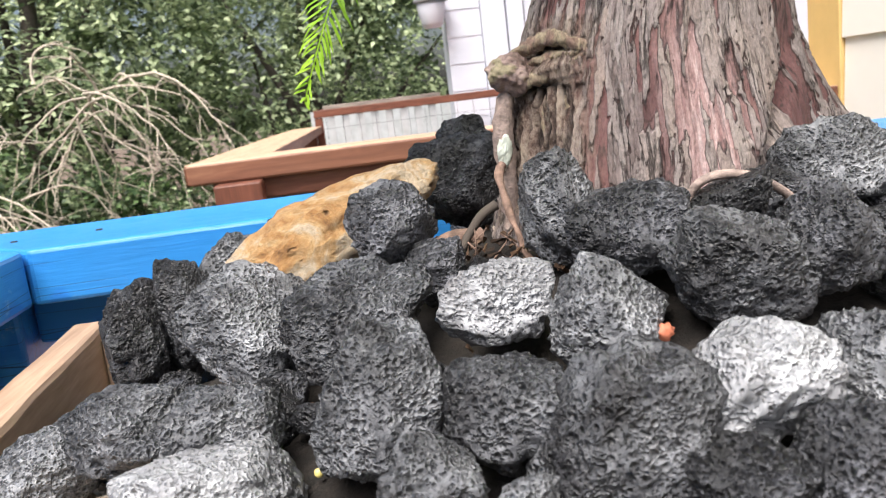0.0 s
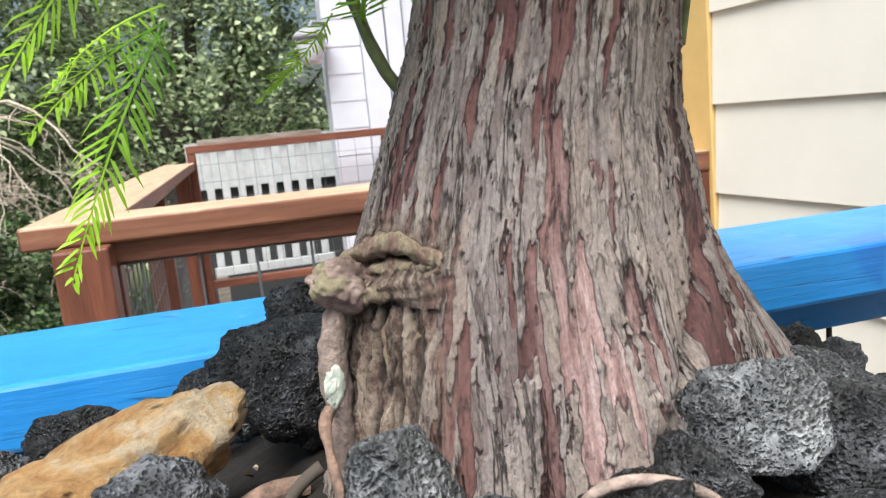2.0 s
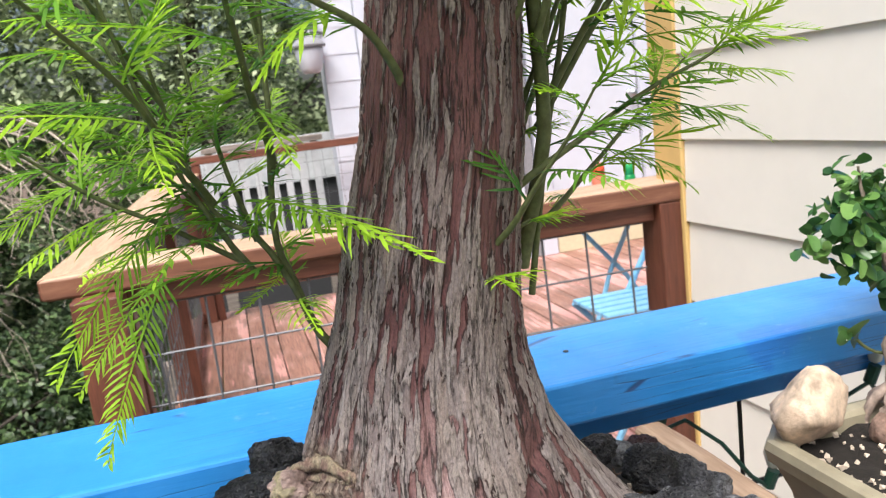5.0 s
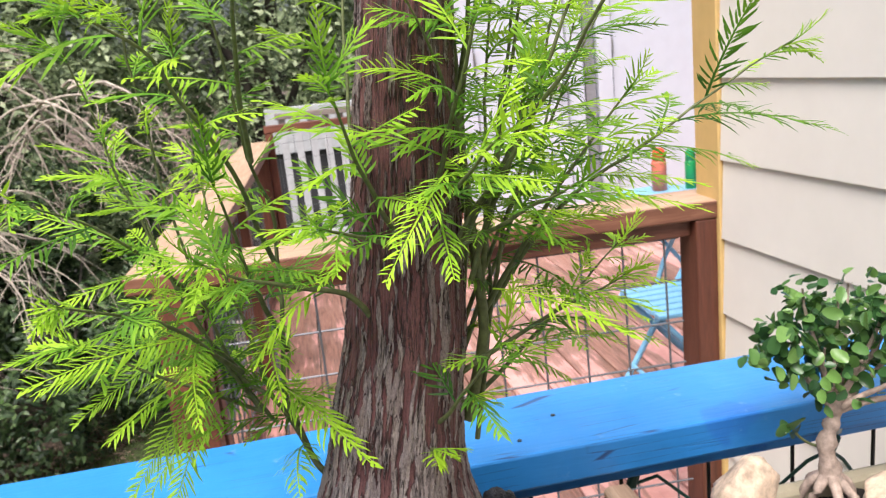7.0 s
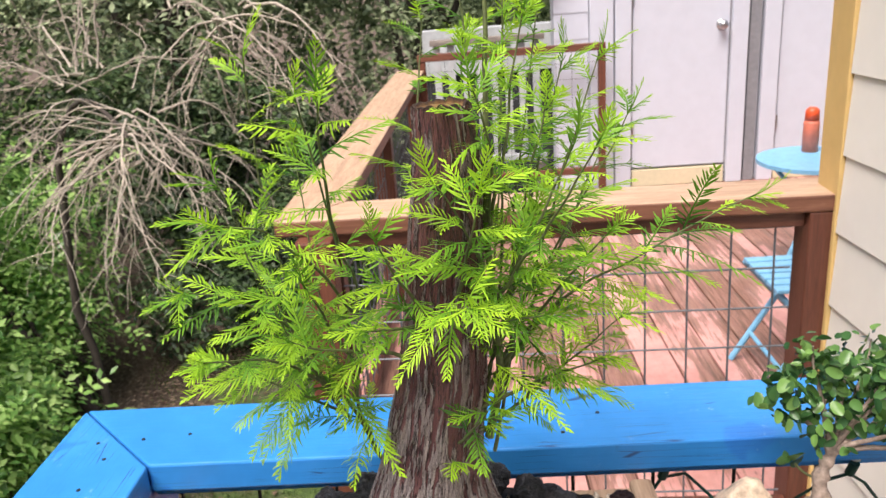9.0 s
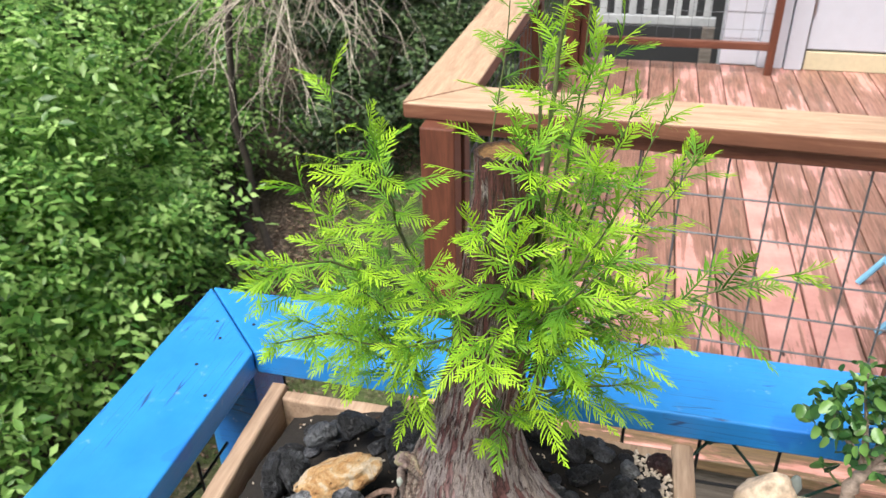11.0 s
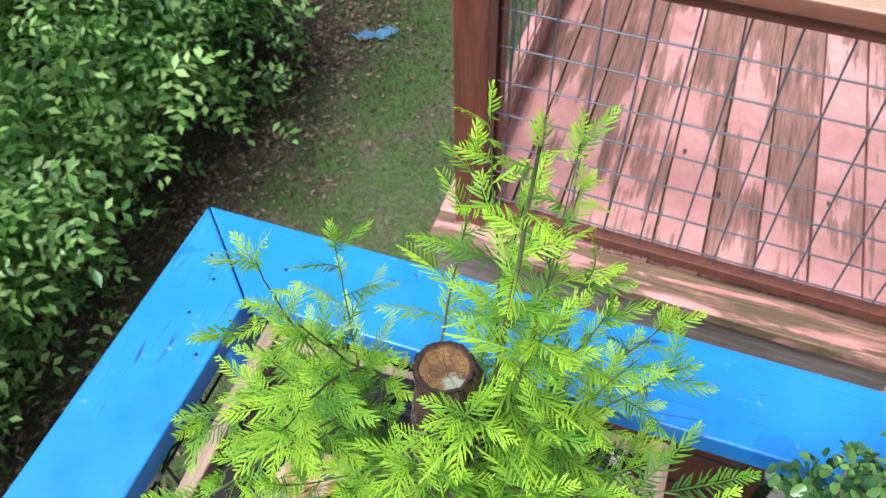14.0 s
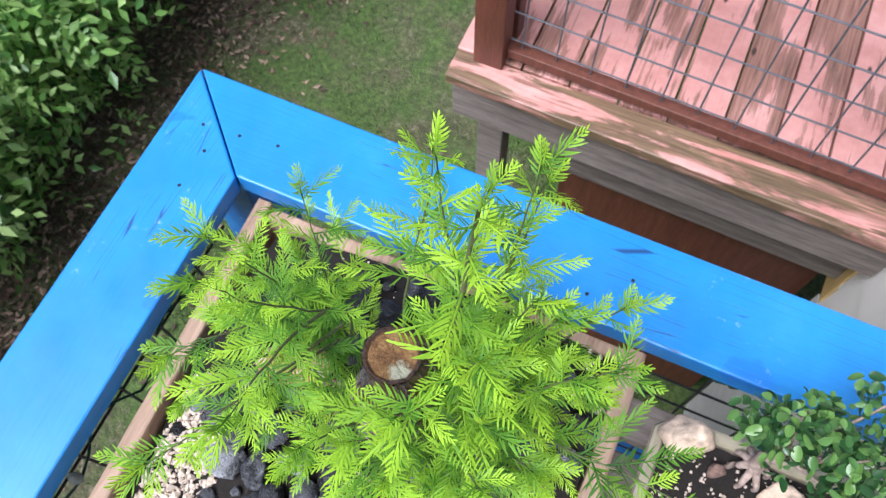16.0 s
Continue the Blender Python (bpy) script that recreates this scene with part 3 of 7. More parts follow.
# ---- ground and distance ----
GZ = -3.2
bm = bmesh.new()
N = 60
for i in range(N + 1):
    for j in range(N + 1):
        u, w = (i / N * 2 - 1), (j / N * 2 - 1)
        x, y = 400 * u * abs(u) ** 1.6 - 1, 400 * w * abs(w) ** 1.6 + 3
        bm.verts.new((x, y, GZ + 0.06 * noise.noise(Vector((x * 0.7, y * 0.7, 0))) - 0.02 * min(8, max(0, -x - 3))))
bm.verts.ensure_lookup_table()
for i in range(N):
    for j in range(N):
        a = i * (N + 1) + j
        bm.faces.new([bm.verts[k] for k in (a, a + N + 1, a + N + 2, a + 1)])
tagged(mesh_object("ground", bm, M_GROUND, smooth=True), "patchy green lawn with brown leaf litter under shrubs", "ground", kind="structure")


# ---- near deck: floor below the planter ----
bm = box(-0.02, -2.4, -0.94, 1.28, 0.10, -0.90, 0.004)
tagged(mesh_object("floor", bm, M_GREYWOOD), "grey weathered deck floor below the planter", "floor", kind="structure")

# ---- blue railing ----
rail = thing("blue_railing", "bright blue painted wooden deck railing with mitred corner cap", "railing", at=(0, 0, -0.9))
part("cap", prism([(-0.1385, 0.14), (0.0015, 0.0), (1.27, 0.0), (1.27, 0.132), (0.6, 0.136)], -0.038, 0.0), M_BLUE, rail)
part("cap", prism([(-0.14, 0.1385), (-0.135, -0.6), (-0.13, -2.2), (0.004, -2.2), (0.003, -0.6), (0.0, -0.0015)], -0.038, 0.0), M_BLUEY, rail)
part("sub_rail", box(-0.02, 0.045, -0.075, 1.24, 0.083, -0.0385), M_BLUE, rail)
part("sub_rail", box(-0.10, -2.2, -0.125, -0.062, 0.02, -0.0385), M_BLUEY, rail)
part("post", box(-0.11, 0.02, -0.94, -0.021, 0.109, -0.0385), M_BLUE, rail)
part("post", box(1.145, 0.02, -0.94, 1.234, 0.109, -0.0765), M_BLUE, rail)
part("bottom_rail", box(-0.02, 0.045, -0.84, 1.145, 0.083, -0.80), M_BLUE, rail)
part("bottom_rail", box(-0.10, -2.2, -0.84, -0.062, 0.02, -0.80), M_BLUEY, rail)


def nail(x, y, parent, r=0.0028):
    bm = bmesh.new()
    bmesh.ops.create_cone(bm, cap_ends=True, segments=10, radius1=r, radius2=r * 0.8, depth=0.0012)
    bmesh.ops.translate(bm, verts=bm.verts, vec=(x, y, 0.0004))
    part("screw_head", bm, M_BLACKPOT, parent, "dark sunken screw head")


for x, y in ((-0.061, 0.018), (-0.064, -0.043), (-0.020, -0.099), (-0.085, 0.055), (-0.028, 0.059), (0.03, 0.066), (0.548, 0.071), (0.5, 0.03), (0.95, 0.07)):
    nail(x, y, rail)


# wire panels
def wires(parent, ax, fixed, a0, a1, z0, z1, step, r, material, name):
    k = a0
    while k <= a1 + 1e-6:
        p = [(k, fixed, z0), (k, fixed, z1)] if ax == "x" else [(fixed, k, z0), (fixed, k, z1)]
        part(name, tube(p, r, 6), material, parent)
        k += step
    z = z0 + 0.02
    while z <= z1:
        p = [(a0, fixed - 2 * r, z), (a1, fixed - 2 * r, z)] if ax == "x" else [(fixed - 2 * r, a0, z), (fixed - 2 * r, a1, z)]
        part(name, tube(p, r, 6), material, parent)
        z += step


panel = thing("wire_panel", "black square wire mesh panel below the blue cap", "wire mesh", "wire mesh panels", at=(0.6, 0.064, -0.8))
wires(panel, "x", 0.064, 0.005, 1.14, -0.80, -0.076, 0.102, 0.0024, M_BLACKWIRE, "wire")
panel = thing("wire_panel", "black square wire mesh panel below the blue cap", "wire mesh", "wire mesh panels", at=(-0.055, -1, -0.8))
wires(panel, "y", -0.055, -1.53, -0.02, -0.80, -0.126, 0.102, 0.0024, M_BLACKWIRE, "wire")

# ---- house ----
LAPS = 0.181
wall = tagged(new("wall_east"), "cream painted lap siding house wall", "wall", kind="structure")


def wx(y):
    return 1.243 + 0.04 * (0.95 - y)


def lap(y0, y1, z0, z1):
    """One clapboard, thicker at its lower edge."""
    bm = bmesh.new()
    vs = []
    for y in (y0, y1):
        for dx, z in ((-0.0085, z0), (-0.001, z1), (0.03, z1), (0.03, z0)):
            vs.append(bm.verts.new((wx(y) + dx, y, z)))
    for f in ((0, 1, 2, 3), (7, 6, 5, 4), (0, 4, 5, 1), (1, 5, 6, 2), (2, 6, 7, 3), (3, 7, 4, 0)):
        bm.faces.new([vs[k] for k in f])
    bmesh.ops.recalc_face_normals(bm, faces=bm.faces)
    return bm


for i in range(-9, 15):
    z = 0.093 + i * LAPS
    part("siding_board", lap(-2.6, 0.945, z, z + LAPS + 0.002), M_SIDING, wall)
part("sheathing", prism([(wx(-2.6) + 0.031, -2.6), (wx(0.945) + 0.031, 0.945), (1.9, 0.945), (1.9, -2.6)], GZ, 2.8, 0), M_FOUND, wall)
part("foundation", prism([(wx(-2.6) - 0.004, -2.6), (wx(0.945) - 0.004, 1.0), (1.5, 1.0), (1.5, -2.6)], GZ, -1.545, 0), M_FOUND, wall)
# unseen overhang added to block sky light on the trunk's right side
tagged(mesh_object("roof", box(1.0, -2.7, 2.8, 5.2, 1.25, 2.95, 0.01), M_SIDING), "unseen soffit added to block sky light over the house", "roof", kind="structure")
tagged(mesh_object("trim", prism([(1.231, 0.947), (1.236, 1.062), (1.32, 1.062), (1.32, 0.947)], -1.5, 2.8, 0.003), M_TAN), "ochre yellow corner trim board of the house", "trim", kind="structure")
# return wall running back from the corner
tagged(mesh_object("wall_return", box(1.321, 0.95, -1.5, 5.0, 1.06, 2.8, 0), M_SIDING), "cream house wall behind the corner", "wall", kind="structure")

# far wall with two doors
DY = 4.4
far = tagged(new("wall_north"), "white painted lap siding wall with two doors", "wall", kind="structure")
part("wall_face", box(0.97, DY + 0.03, -0.95, 5.2, DY + 0.2, 2.8, 0), M_WHITE, far)
for i in range(22):
    z = -0.88 + i * 0.165
    bm = prism([(0.97, DY + 0.008), (1.19, DY + 0.008), (1.19, DY + 0.03), (0.97, DY + 0.03)], z, z + 0.165, 0)
    for v in bm.verts:
        if v.co.z > z + 0.1 and v.co.y < DY + 0.02:
            v.co.y += 0.004
    part("siding_board", bm, M_WHITE, far)


def door(x0, x1, name, hinge_left):
    d = tagged(new(name), "plain white painted exterior door with white casing", "door", kind="structure")
    part("door_leaf", box(x0, DY - 0.005, -0.76, x1, DY + 0.03, 1.3, 0.003), M_WHITE, d)
    part("sill", box(x0, DY - 0.012, -0.888, x1, DY + 0.03, -0.775, 0.003), M_SILL, d, "cream painted threshold board")
    part("casing", box(x0 - 0.115, DY - 0.03, -0.888, x0 - 0.012, DY + 0.03, 1.42, 0.004), M_WHITE, d)
    part("casing", box(x1 + 0.012, DY - 0.03, -0.888, x1 + 0.115, DY + 0.03, 1.42, 0.004), M_WHITE, d)
    part("head_casing", box(x0 - 0.115, DY - 0.034, 1.3, x1 + 0.115, DY + 0.03, 1.42, 0.004), M_WHITE, d)
    part("weatherstrip", box(x0 - 0.011, DY - 0.001, -0.86, x0 - 0.001, DY + 0.03, 1.3, 0), M_DARKGAP, d)
    part("weatherstrip", box(x1 + 0.001, DY - 0.001, -0.86, x1 + 0.011, DY + 0.03, 1.3, 0), M_DARKGAP, d)
    kx = x1 - 0.05 if hinge_left else x0 + 0.05
    bm = bmesh.new()
    bmesh.ops.create_uvsphere(bm, u_segments=16, v_segments=10, radius=0.03)
    bmesh.ops.scale(bm, verts=bm.verts, vec=(1, 0.75, 1))
    bmesh.ops.translate(bm, verts=bm.verts, vec=(kx, DY - 0.055, 0.14))
    tube([(kx, DY - 0.006, 0.14), (kx, DY - 0.04, 0.14)], 0.014, 12, bm)
    bmesh.ops.create_cone(bm, cap_ends=True, segments=18, radius1=0.034, radius2=0.03, depth=0.008, matrix=Matrix.Translation((kx, DY - 0.009, 0.14)) @ Matrix.Rotation(radians(90), 4, "X"))
    part("door_knob", bm, M_STEEL, d, "brushed steel door knob", True)
    hx = x0 if hinge_left else x1
    for hz in (-0.55, 0.3, 1.1):
        part("hinge", tube([(hx, DY - 0.012, hz), (hx, DY - 0.012, hz + 0.09)], 0.008, 10), M_STEEL, d)


door(1.47, 2.08, "door_1", True)
door(2.41, 3.1, "door_2", True)
part("corner_board", box(1.195, DY - 0.022, -0.888, 1.345, DY + 0.03, 1.6, 0.004), M_WHITE, far)
part("mullion", box(2.21, DY - 0.01, -0.888, 2.28, DY + 0.03, 1.5, 0.003), M_DARKGAP, far)

# ---- far deck ----
deck = tagged(new("deck"), "worn pink-red painted timber deck boards", "deck", kind="structure")
P = 0.1445
k = 0
x = -0.033
while x < 4.6:
    y0 = 0.985 if x < 1.2 else 1.07
    bm = box(x + 0.003, y0, -0.928, x + P - 0.003, DY + 0.02, -0.89, 0.003)
    part("board", bm, M_DECK, deck)
    x += P
    k += 1
part("rim_board", prism([(-0.085, 0.882), (1.235, 0.838), (1.235, 0.975), (-0.085, 0.98)], -0.93, -0.892, 0.004), M_DECKX, deck, "pink painted edge board stained with mildew")
part("rim_board", box(-0.088, 0.984, -0.93, -0.034, 4.4, -0.892, 0.004), M_DECK, deck)
part("fascia", prism([(-0.075, 0.915), (1.235, 0.873), (1.235, 0.911), (-0.075, 0.953)], -1.12, -0.931, 0.003), M_GREYWOOD, deck, "grey weathered fascia board with knots")
part("beam", prism([(0.30, 1.02), (1.235, 0.99), (1.235, 1.03), (0.30, 1.06)], -1.40, -1.125, 0.003), M_GREYWOOD, deck)
# added sheet stands in for the dark open space below the beam
part("skirt", box(0.28, 1.10, GZ, 1.235, 1.13, -1.15, 0), M_RED, deck, "dark red sheet in place of the dark opening under the deck")
part("joist", box(-0.2, 4.3, -1.12, 4.6, 4.35, -0.931, 0), M_GREYWOOD, deck)
part("leg", box(-0.02, 1.0, GZ - 0.1, 0.07, 1.09, -0.93, 0.004), M_GREYWOOD, deck)
part("leg", box(-0.2, 3.6, GZ - 0.1, -0.11, 3.69, -0.93, 0.004), M_GREYWOOD, deck)

wrail = thing("wooden_railing", "red stained deck railing with weathered tan cap", "railing", at=(0, 1, -0.9))
part("cap", prism([(-0.083, 1.008), (1.300, 0.954), (1.300, 1.117), (0.075, 1.166)], -0.042, 0.0, 0.005), M_CAP, wrail)
part("cap", prism([(-0.086, 1.011), (0.0715, 1.168), (0.11, 3.6), (0.13, 4.3), (-0.05, 4.3), (-0.075, 3.0)], -0.042, 0.0, 0.005), M_CAPY, wrail)
part("sub_rail", prism([(0.0, 1.03), (1.18, 0.985), (1.18, 1.023), (0.0, 1.068)], -0.082, -0.0425, 0.003), M_REDX, wrail)
part("sub_rail", box(-0.05, 1.1, -0.082, -0.012, 4.25, -0.0425, 0.003), M_RED, wrail)
part("post", box(-0.028, 0.955, -0.892, 0.061, 1.0285, -0.0425, 0.004), M_RED, wrail)
part("post", box(-0.028, 1.0688, -0.892, 0.061, 1.13, -0.0425, 0.004), M_RED, wrail)
part("post", box(1.1805, 0.960, -0.892, 1.252, 1.045, -0.0425, 0.004), M_RED, wrail)
part("post", box(-0.04, 2.6, -0.892, 0.05, 2.69, -0.083, 0.004), M_RED, wrail)
part("post", box(0.0, 4.2, -0.892, 0.09, 4.29, -0.043, 0.004), M_RED, wrail)
part("bottom_rail", prism([(0.0612, 0.985), (1.18, 0.945), (1.18, 0.983), (0.0612, 1.023)], -0.862, -0.83, 0.003), M_RED, wrail)
part("bottom_rail", box(-0.02, 1.131, -0.85, 0.018, 4.2, -0.82, 0.003), M_RED, wrail)
panel = thing("wire_panel", "galvanised square wire mesh panel in the wooden railing", "wire mesh", "wire mesh panels", at=(0.6, 0.995, -0.83))
bx0, bx1 = 0.07, 1.155
for i in range(11):
    x = bx0 + 0.03 + i * 0.102
    y = 1.0 - 0.037 * (x - bx0)
    part("wire", tube([(x, y + 0.005, -0.832), (x, y + 0.042, -0.080)], 0.0027, 6), M_WIRE, panel)
for i in range(8):
    z = -0.80 + i * 0.102
    q = 0.04 * (z + 0.832) / 0.7
    part("wire", tube([(bx0 - 0.005, 1.002 + q, z), (bx1 + 0.003, 0.96 + q, z)], 0.0027, 6), M_WIRE, panel)
panel = thing("wire_panel", "galvanised square wire mesh panel in the wooden railing", "wire mesh", "wire mesh panels", at=(0.01, 2.5, -0.83))
wires(panel, "y", 0.012, 1.15, 4.15, -0.82, -0.08, 0.102, 0.0024, M_WIRE, "wire")

# far gate-like railing, white picket fence behind
gate = thing("far_railing", "dark red metal framed railing section with white balusters behind", "railing", at=(0.6, 4.25, -0.9))
part("top_rail", box(0.09, 4.22, 0.05, 1.27, 4.275, 0.095, 0.004), M_REDX, gate)
part("bottom_rail", box(0.09, 4.23, -0.74, 1.24, 4.27, -0.695, 0.004), M_REDX, gate)
for i in range(11):
    part("wire", tube([(0.16 + i * 0.1, 4.247, -0.694), (0.16 + i * 0.1, 4.247, 0.05)], 0.0012, 6), M_WIRE, gate)
for i in range(7):
    part("wire", tube([(0.14, 4.2445, -0.62 + i * 0.1), (1.225, 4.2445, -0.62 + i * 0.1)], 0.0012, 6), M_WIRE, gate)
part("post", box(1.225, 4.225, -0.892, 1.27, 4.27, 0.049, 0.004), M_RED, gate)
part("post", box(0.092, 4.225, -0.892, 0.14, 4.27, 0.049, 0.004), M_RED, gate)
fence = thing("picket_railing", "white painted picket railing of the next porch", "railing", at=(0.6, 5.0, -0.9))
part("top_rail", box(0.14, 4.95, 0.085, 0.96, 5.06, 0.125, 0.004), M_GREYWOOD, fence)
part("bottom_rail", box(0.14, 4.98, -0.80, 0.96, 5.02, -0.74, 0.004), M_PICKET, fence)
for i in range(8):
    x = 0.16 + i * 0.102
    part("picket", box(x, 4.985, -0.739, x + 0.05, 5.015, 0.084, 0.003), M_PICKET, fence)
part("leg", box(0.14, 4.96, GZ - 0.1, 0.22, 5.04, -0.801, 0.003), M_GREYWOOD, fence)
part("leg", box(0.88, 4.96, GZ - 0.1, 0.96, 5.04, -0.801, 0.003), M_GREYWOOD, fence)
tagged(mesh_object("wall_screen", box(0.0, 6.55, -0.30, 1.3, 6.8, 0.10, 0), M_PICKET), "grey painted boarding behind the picket railing", "wall", kind="structure")
# near-black sheet below the boarding stands in for the shade inside the porch
tagged(mesh_object("porch_shade_sheet", box(0.0, 6.6, GZ, 1.3, 6.8, -0.304, 0), plain("porch_shade_black", (0.03, 0.03, 0.034), 0.6)), "dark sheet standing in for the shade behind the picket railing", "wall", kind="structure")


# ---- folding bistro chair and table on the far deck ----
def bistro_chair():
    c = thing("folding_chair", "light blue folding metal bistro chair on the deck", "chair", at=(1.50, 1.75, -0.89))
    r, X, Y = 0.011, 1.355, 1.55
    for sy in (0.005, 0.31):
        part("leg", tube([(X - 0.03, Y + sy, -0.888), (X + 0.50, Y + sy, -0.02)], r, 8), M_AQUA, c)
        part("leg", tube([(X + 0.36, Y + sy + 0.02, -0.888), (X + 0.01, Y + sy + 0.02, -0.505)], r, 8), M_AQUA, c)
    for i in range(6):
        y = Y + i * 0.055
        part("seat_slat", box(X, y, -0.502, X + 0.38, y + 0.042, -0.487, 0.003), M_AQUA, c)
    for i in range(3):
        z = -0.26 + i * 0.075
        x = X - 0.03 + (z + 0.888) * 0.611
        part("back_slat", box(x - 0.002, Y, z, x + 0.012, Y + 0.32, z + 0.045, 0.003), M_AQUA, c)
    part("stretcher", tube([(X + 0.035, Y + 0.005, -0.78), (X + 0.035, Y + 0.31, -0.78)], 0.008, 8), M_AQUA, c)


bistro_chair()
tab = thing("bistro_table", "small round light blue metal table on the deck", "table", at=(1.93, 2.66, -0.89))
TAB = Vector((1.93, 2.66, -0.344))
bm = bmesh.new()
bmesh.ops.create_cone(bm, cap_ends=True, segments=48, radius1=0.25, radius2=0.25, depth=0.018, matrix=Matrix.Translation(TAB))
part("tabletop", bm, M_AQUA, tab)
for a in range(3):
    q = 2.1 * a + 0.5
    part("leg", tube([TAB + Vector((0.2 * math.cos(q), 0.2 * math.sin(q), -0.008)), TAB + Vector((-0.05 * math.cos(q), -0.05 * math.sin(q), -0.30)), TAB + Vector((-0.20 * math.cos(q), -0.20 * math.sin(q), -0.545))], 0.011, 8), M_AQUA, tab)


def bottle(x, y, z, r, h, body, cap, name, label):
    b = thing(name, label, "bottle", at=(x, y, z))
    prof = [(0, 0.0), (r, 0.0), (r, h * 0.66), (r * 0.93, h * 0.70), (r * 0.55, h * 0.74), (0, h * 0.74)]
    part("body", lathe(prof, 20, (x, y, z)), body, b, smooth=True)
    prof = [(0, h * 0.68), (r * 0.9, h * 0.705), (r * 0.86, h * 0.93), (r * 0.5, h), (0, h)]
    part("cap", lathe(prof, 20, (x, y, z + 0.002)), cap, b, smooth=True)


def lathe(prof, n, at):
    bm = bmesh.new()
    rings = []
    for r, z in prof:
        if r == 0:
            rings.append([bm.verts.new((at[0], at[1], at[2] + z))])
        else:
            rings.append([bm.verts.new((at[0] + r * math.cos(2 * math.pi * k / n), at[1] + r * math.sin(2 * math.pi * k / n), at[2] + z)) for k in range(n)])
    for a, c in zip(rings, rings[1:]):
        for k in range(n):
            j = (k + 1) % n
            f = [a[k % len(a)], a[j % len(a)], c[j % len(c)], c[k % len(c)]]
            f = list(dict.fromkeys(f))
            if len(f) > 2:
                bm.faces.new(f)
    bmesh.ops.recalc_face_normals(bm, faces=bm.faces)
    return bm


bottle(1.955, 2.79, -0.3345, 0.035, 0.20, plain("salmon_plastic", (0.75, 0.20, 0.12), 0.4), M_ORANGE, "spray_can", "orange spray can standing on the blue table")
bottle(2.09, 2.74, -0.3345, 0.026, 0.185, M_GREEN, M_GREEN, "green_bottle", "green plastic bottle standing on the blue table")


# lamp on the corner of the far wall
lamp = thing("wall_lamp", "white globe wall lamp with a grey metal cap", "lamp", at=(0.88, 4.33, 0.59))
part("globe", lathe([(0, 0.0), (0.05, 0.004), (0.068, 0.03), (0.088, 0.13), (0.086, 0.155), (0, 0.155)], 24, (0.88, 4.33, 0.50)), M_WHITE, lamp, smooth=True)
part("cap", lathe([(0.0, 0.0), (0.104, 0.0), (0.106, 0.012), (0.075, 0.045), (0.04, 0.06), (0.0, 0.062)], 24, (0.88, 4.33, 0.656)), M_DARKGAP, lamp, "grey metal cap")
part("arm", tube([(0.88, 4.33, 0.715), (0.90, 4.35, 0.75), (0.96, 4.40, 0.75), (1.0, 4.415, 0.74)], 0.012, 8), M_DARKGAP, lamp)


# ---- planter box with the cypress ----
TX, TY = 0.362, -0.20
BZ = -0.055


def log_rail(x0, y0, x1, y1, w, h, z1, seed):
    """A rough rounded timber rail with slightly wavering edges."""
    rnd = random.Random(seed)
    n = 14
    d = Vector((x1 - x0, y1 - y0, 0))
    a = Vector((-d.y, d.x, 0)).normalized()
    bm = bmesh.new()
    rings = []
    for i in range(n + 1):
        c = Vector((x0, y0, 0)) + d * (i / n)
        ww, hh = w / 2 * (1 + rnd.uniform(-0.06, 0.06)), h * (1 + rnd.uniform(-0.04, 0.04))
        r = 0.35 * ww
        ring = []
        for u, v in ((-ww, -hh), (ww, -hh), (ww, -r), (ww - 0.3 * r, -0.3 * r), (ww - r, 0), (-ww + r, 0), (-ww + 0.3 * r, -0.3 * r), (-ww, -r)):
            ring.append(bm.verts.new(c + a * u + Vector((0, 0, z1 + v + rnd.uniform(-0.0006, 0.0006)))))
        rings.append(ring)
    for p, q in zip(rings, rings[1:]):
        for k in range(8):
            bm.faces.new((p[k], p[(k + 1) % 8], q[(k + 1) % 8], q[k]))
    bm.faces.new(rings[0])
    bm.faces.new(rings[-1][::-1])
    bmesh.ops.recalc_face_normals(bm, faces=bm.faces)
    return bm


planter = thing("planter_box", "rough timber planter box with rounded rim rails", "planter", at=(0.31, -0.23, -0.17))
part("side_rail", log_rail(0.045, -0.49, 0.030, 0.004, 0.024, 0.115, BZ, 1), M_BOX, planter, smooth=False)
part("side_rail", log_rail(0.597, -0.49, 0.588, 0.004, 0.026, 0.115, BZ + 0.002, 2), M_BOX, planter)
part("end_rail", log_rail(0.043, -0.008, 0.575, -0.006, 0.020, 0.105, BZ - 0.008, 3), M_BOX, planter)
part("end_rail", log_rail(0.058, -0.478, 0.584, -0.478, 0.022, 0.112, BZ - 0.003, 4), M_BOX, planter)
part("bottom", box(0.046, -0.466, -0.168, 0.584, -0.018, -0.155, 0.002), M_BOX, planter)
stand = thing("plant_stand", "dark slatted timber plant stand under the pots", "plant stand", at=(0.45, -0.25, -0.9))
for i in range(7):
    part("slat", box(0.0, -0.56 + i * 0.08, -0.195, 0.95, -0.50 + i * 0.08, -0.1705, 0.003), M_GREYWOOD, stand)
for x, y in ((0.02, -0.55), (0.88, -0.55), (0.02, -0.08), (0.88, -0.08)):
    part("leg", box(x, y, -0.90, x + 0.05, y + 0.05, -0.1955, 0.003), M_GREYWOOD, stand)


def mound(x, y):
    d = math.hypot(x - TX, y - TY)
    return max(-0.088, 0.012 - 0.36 * max(0, d - 0.09))


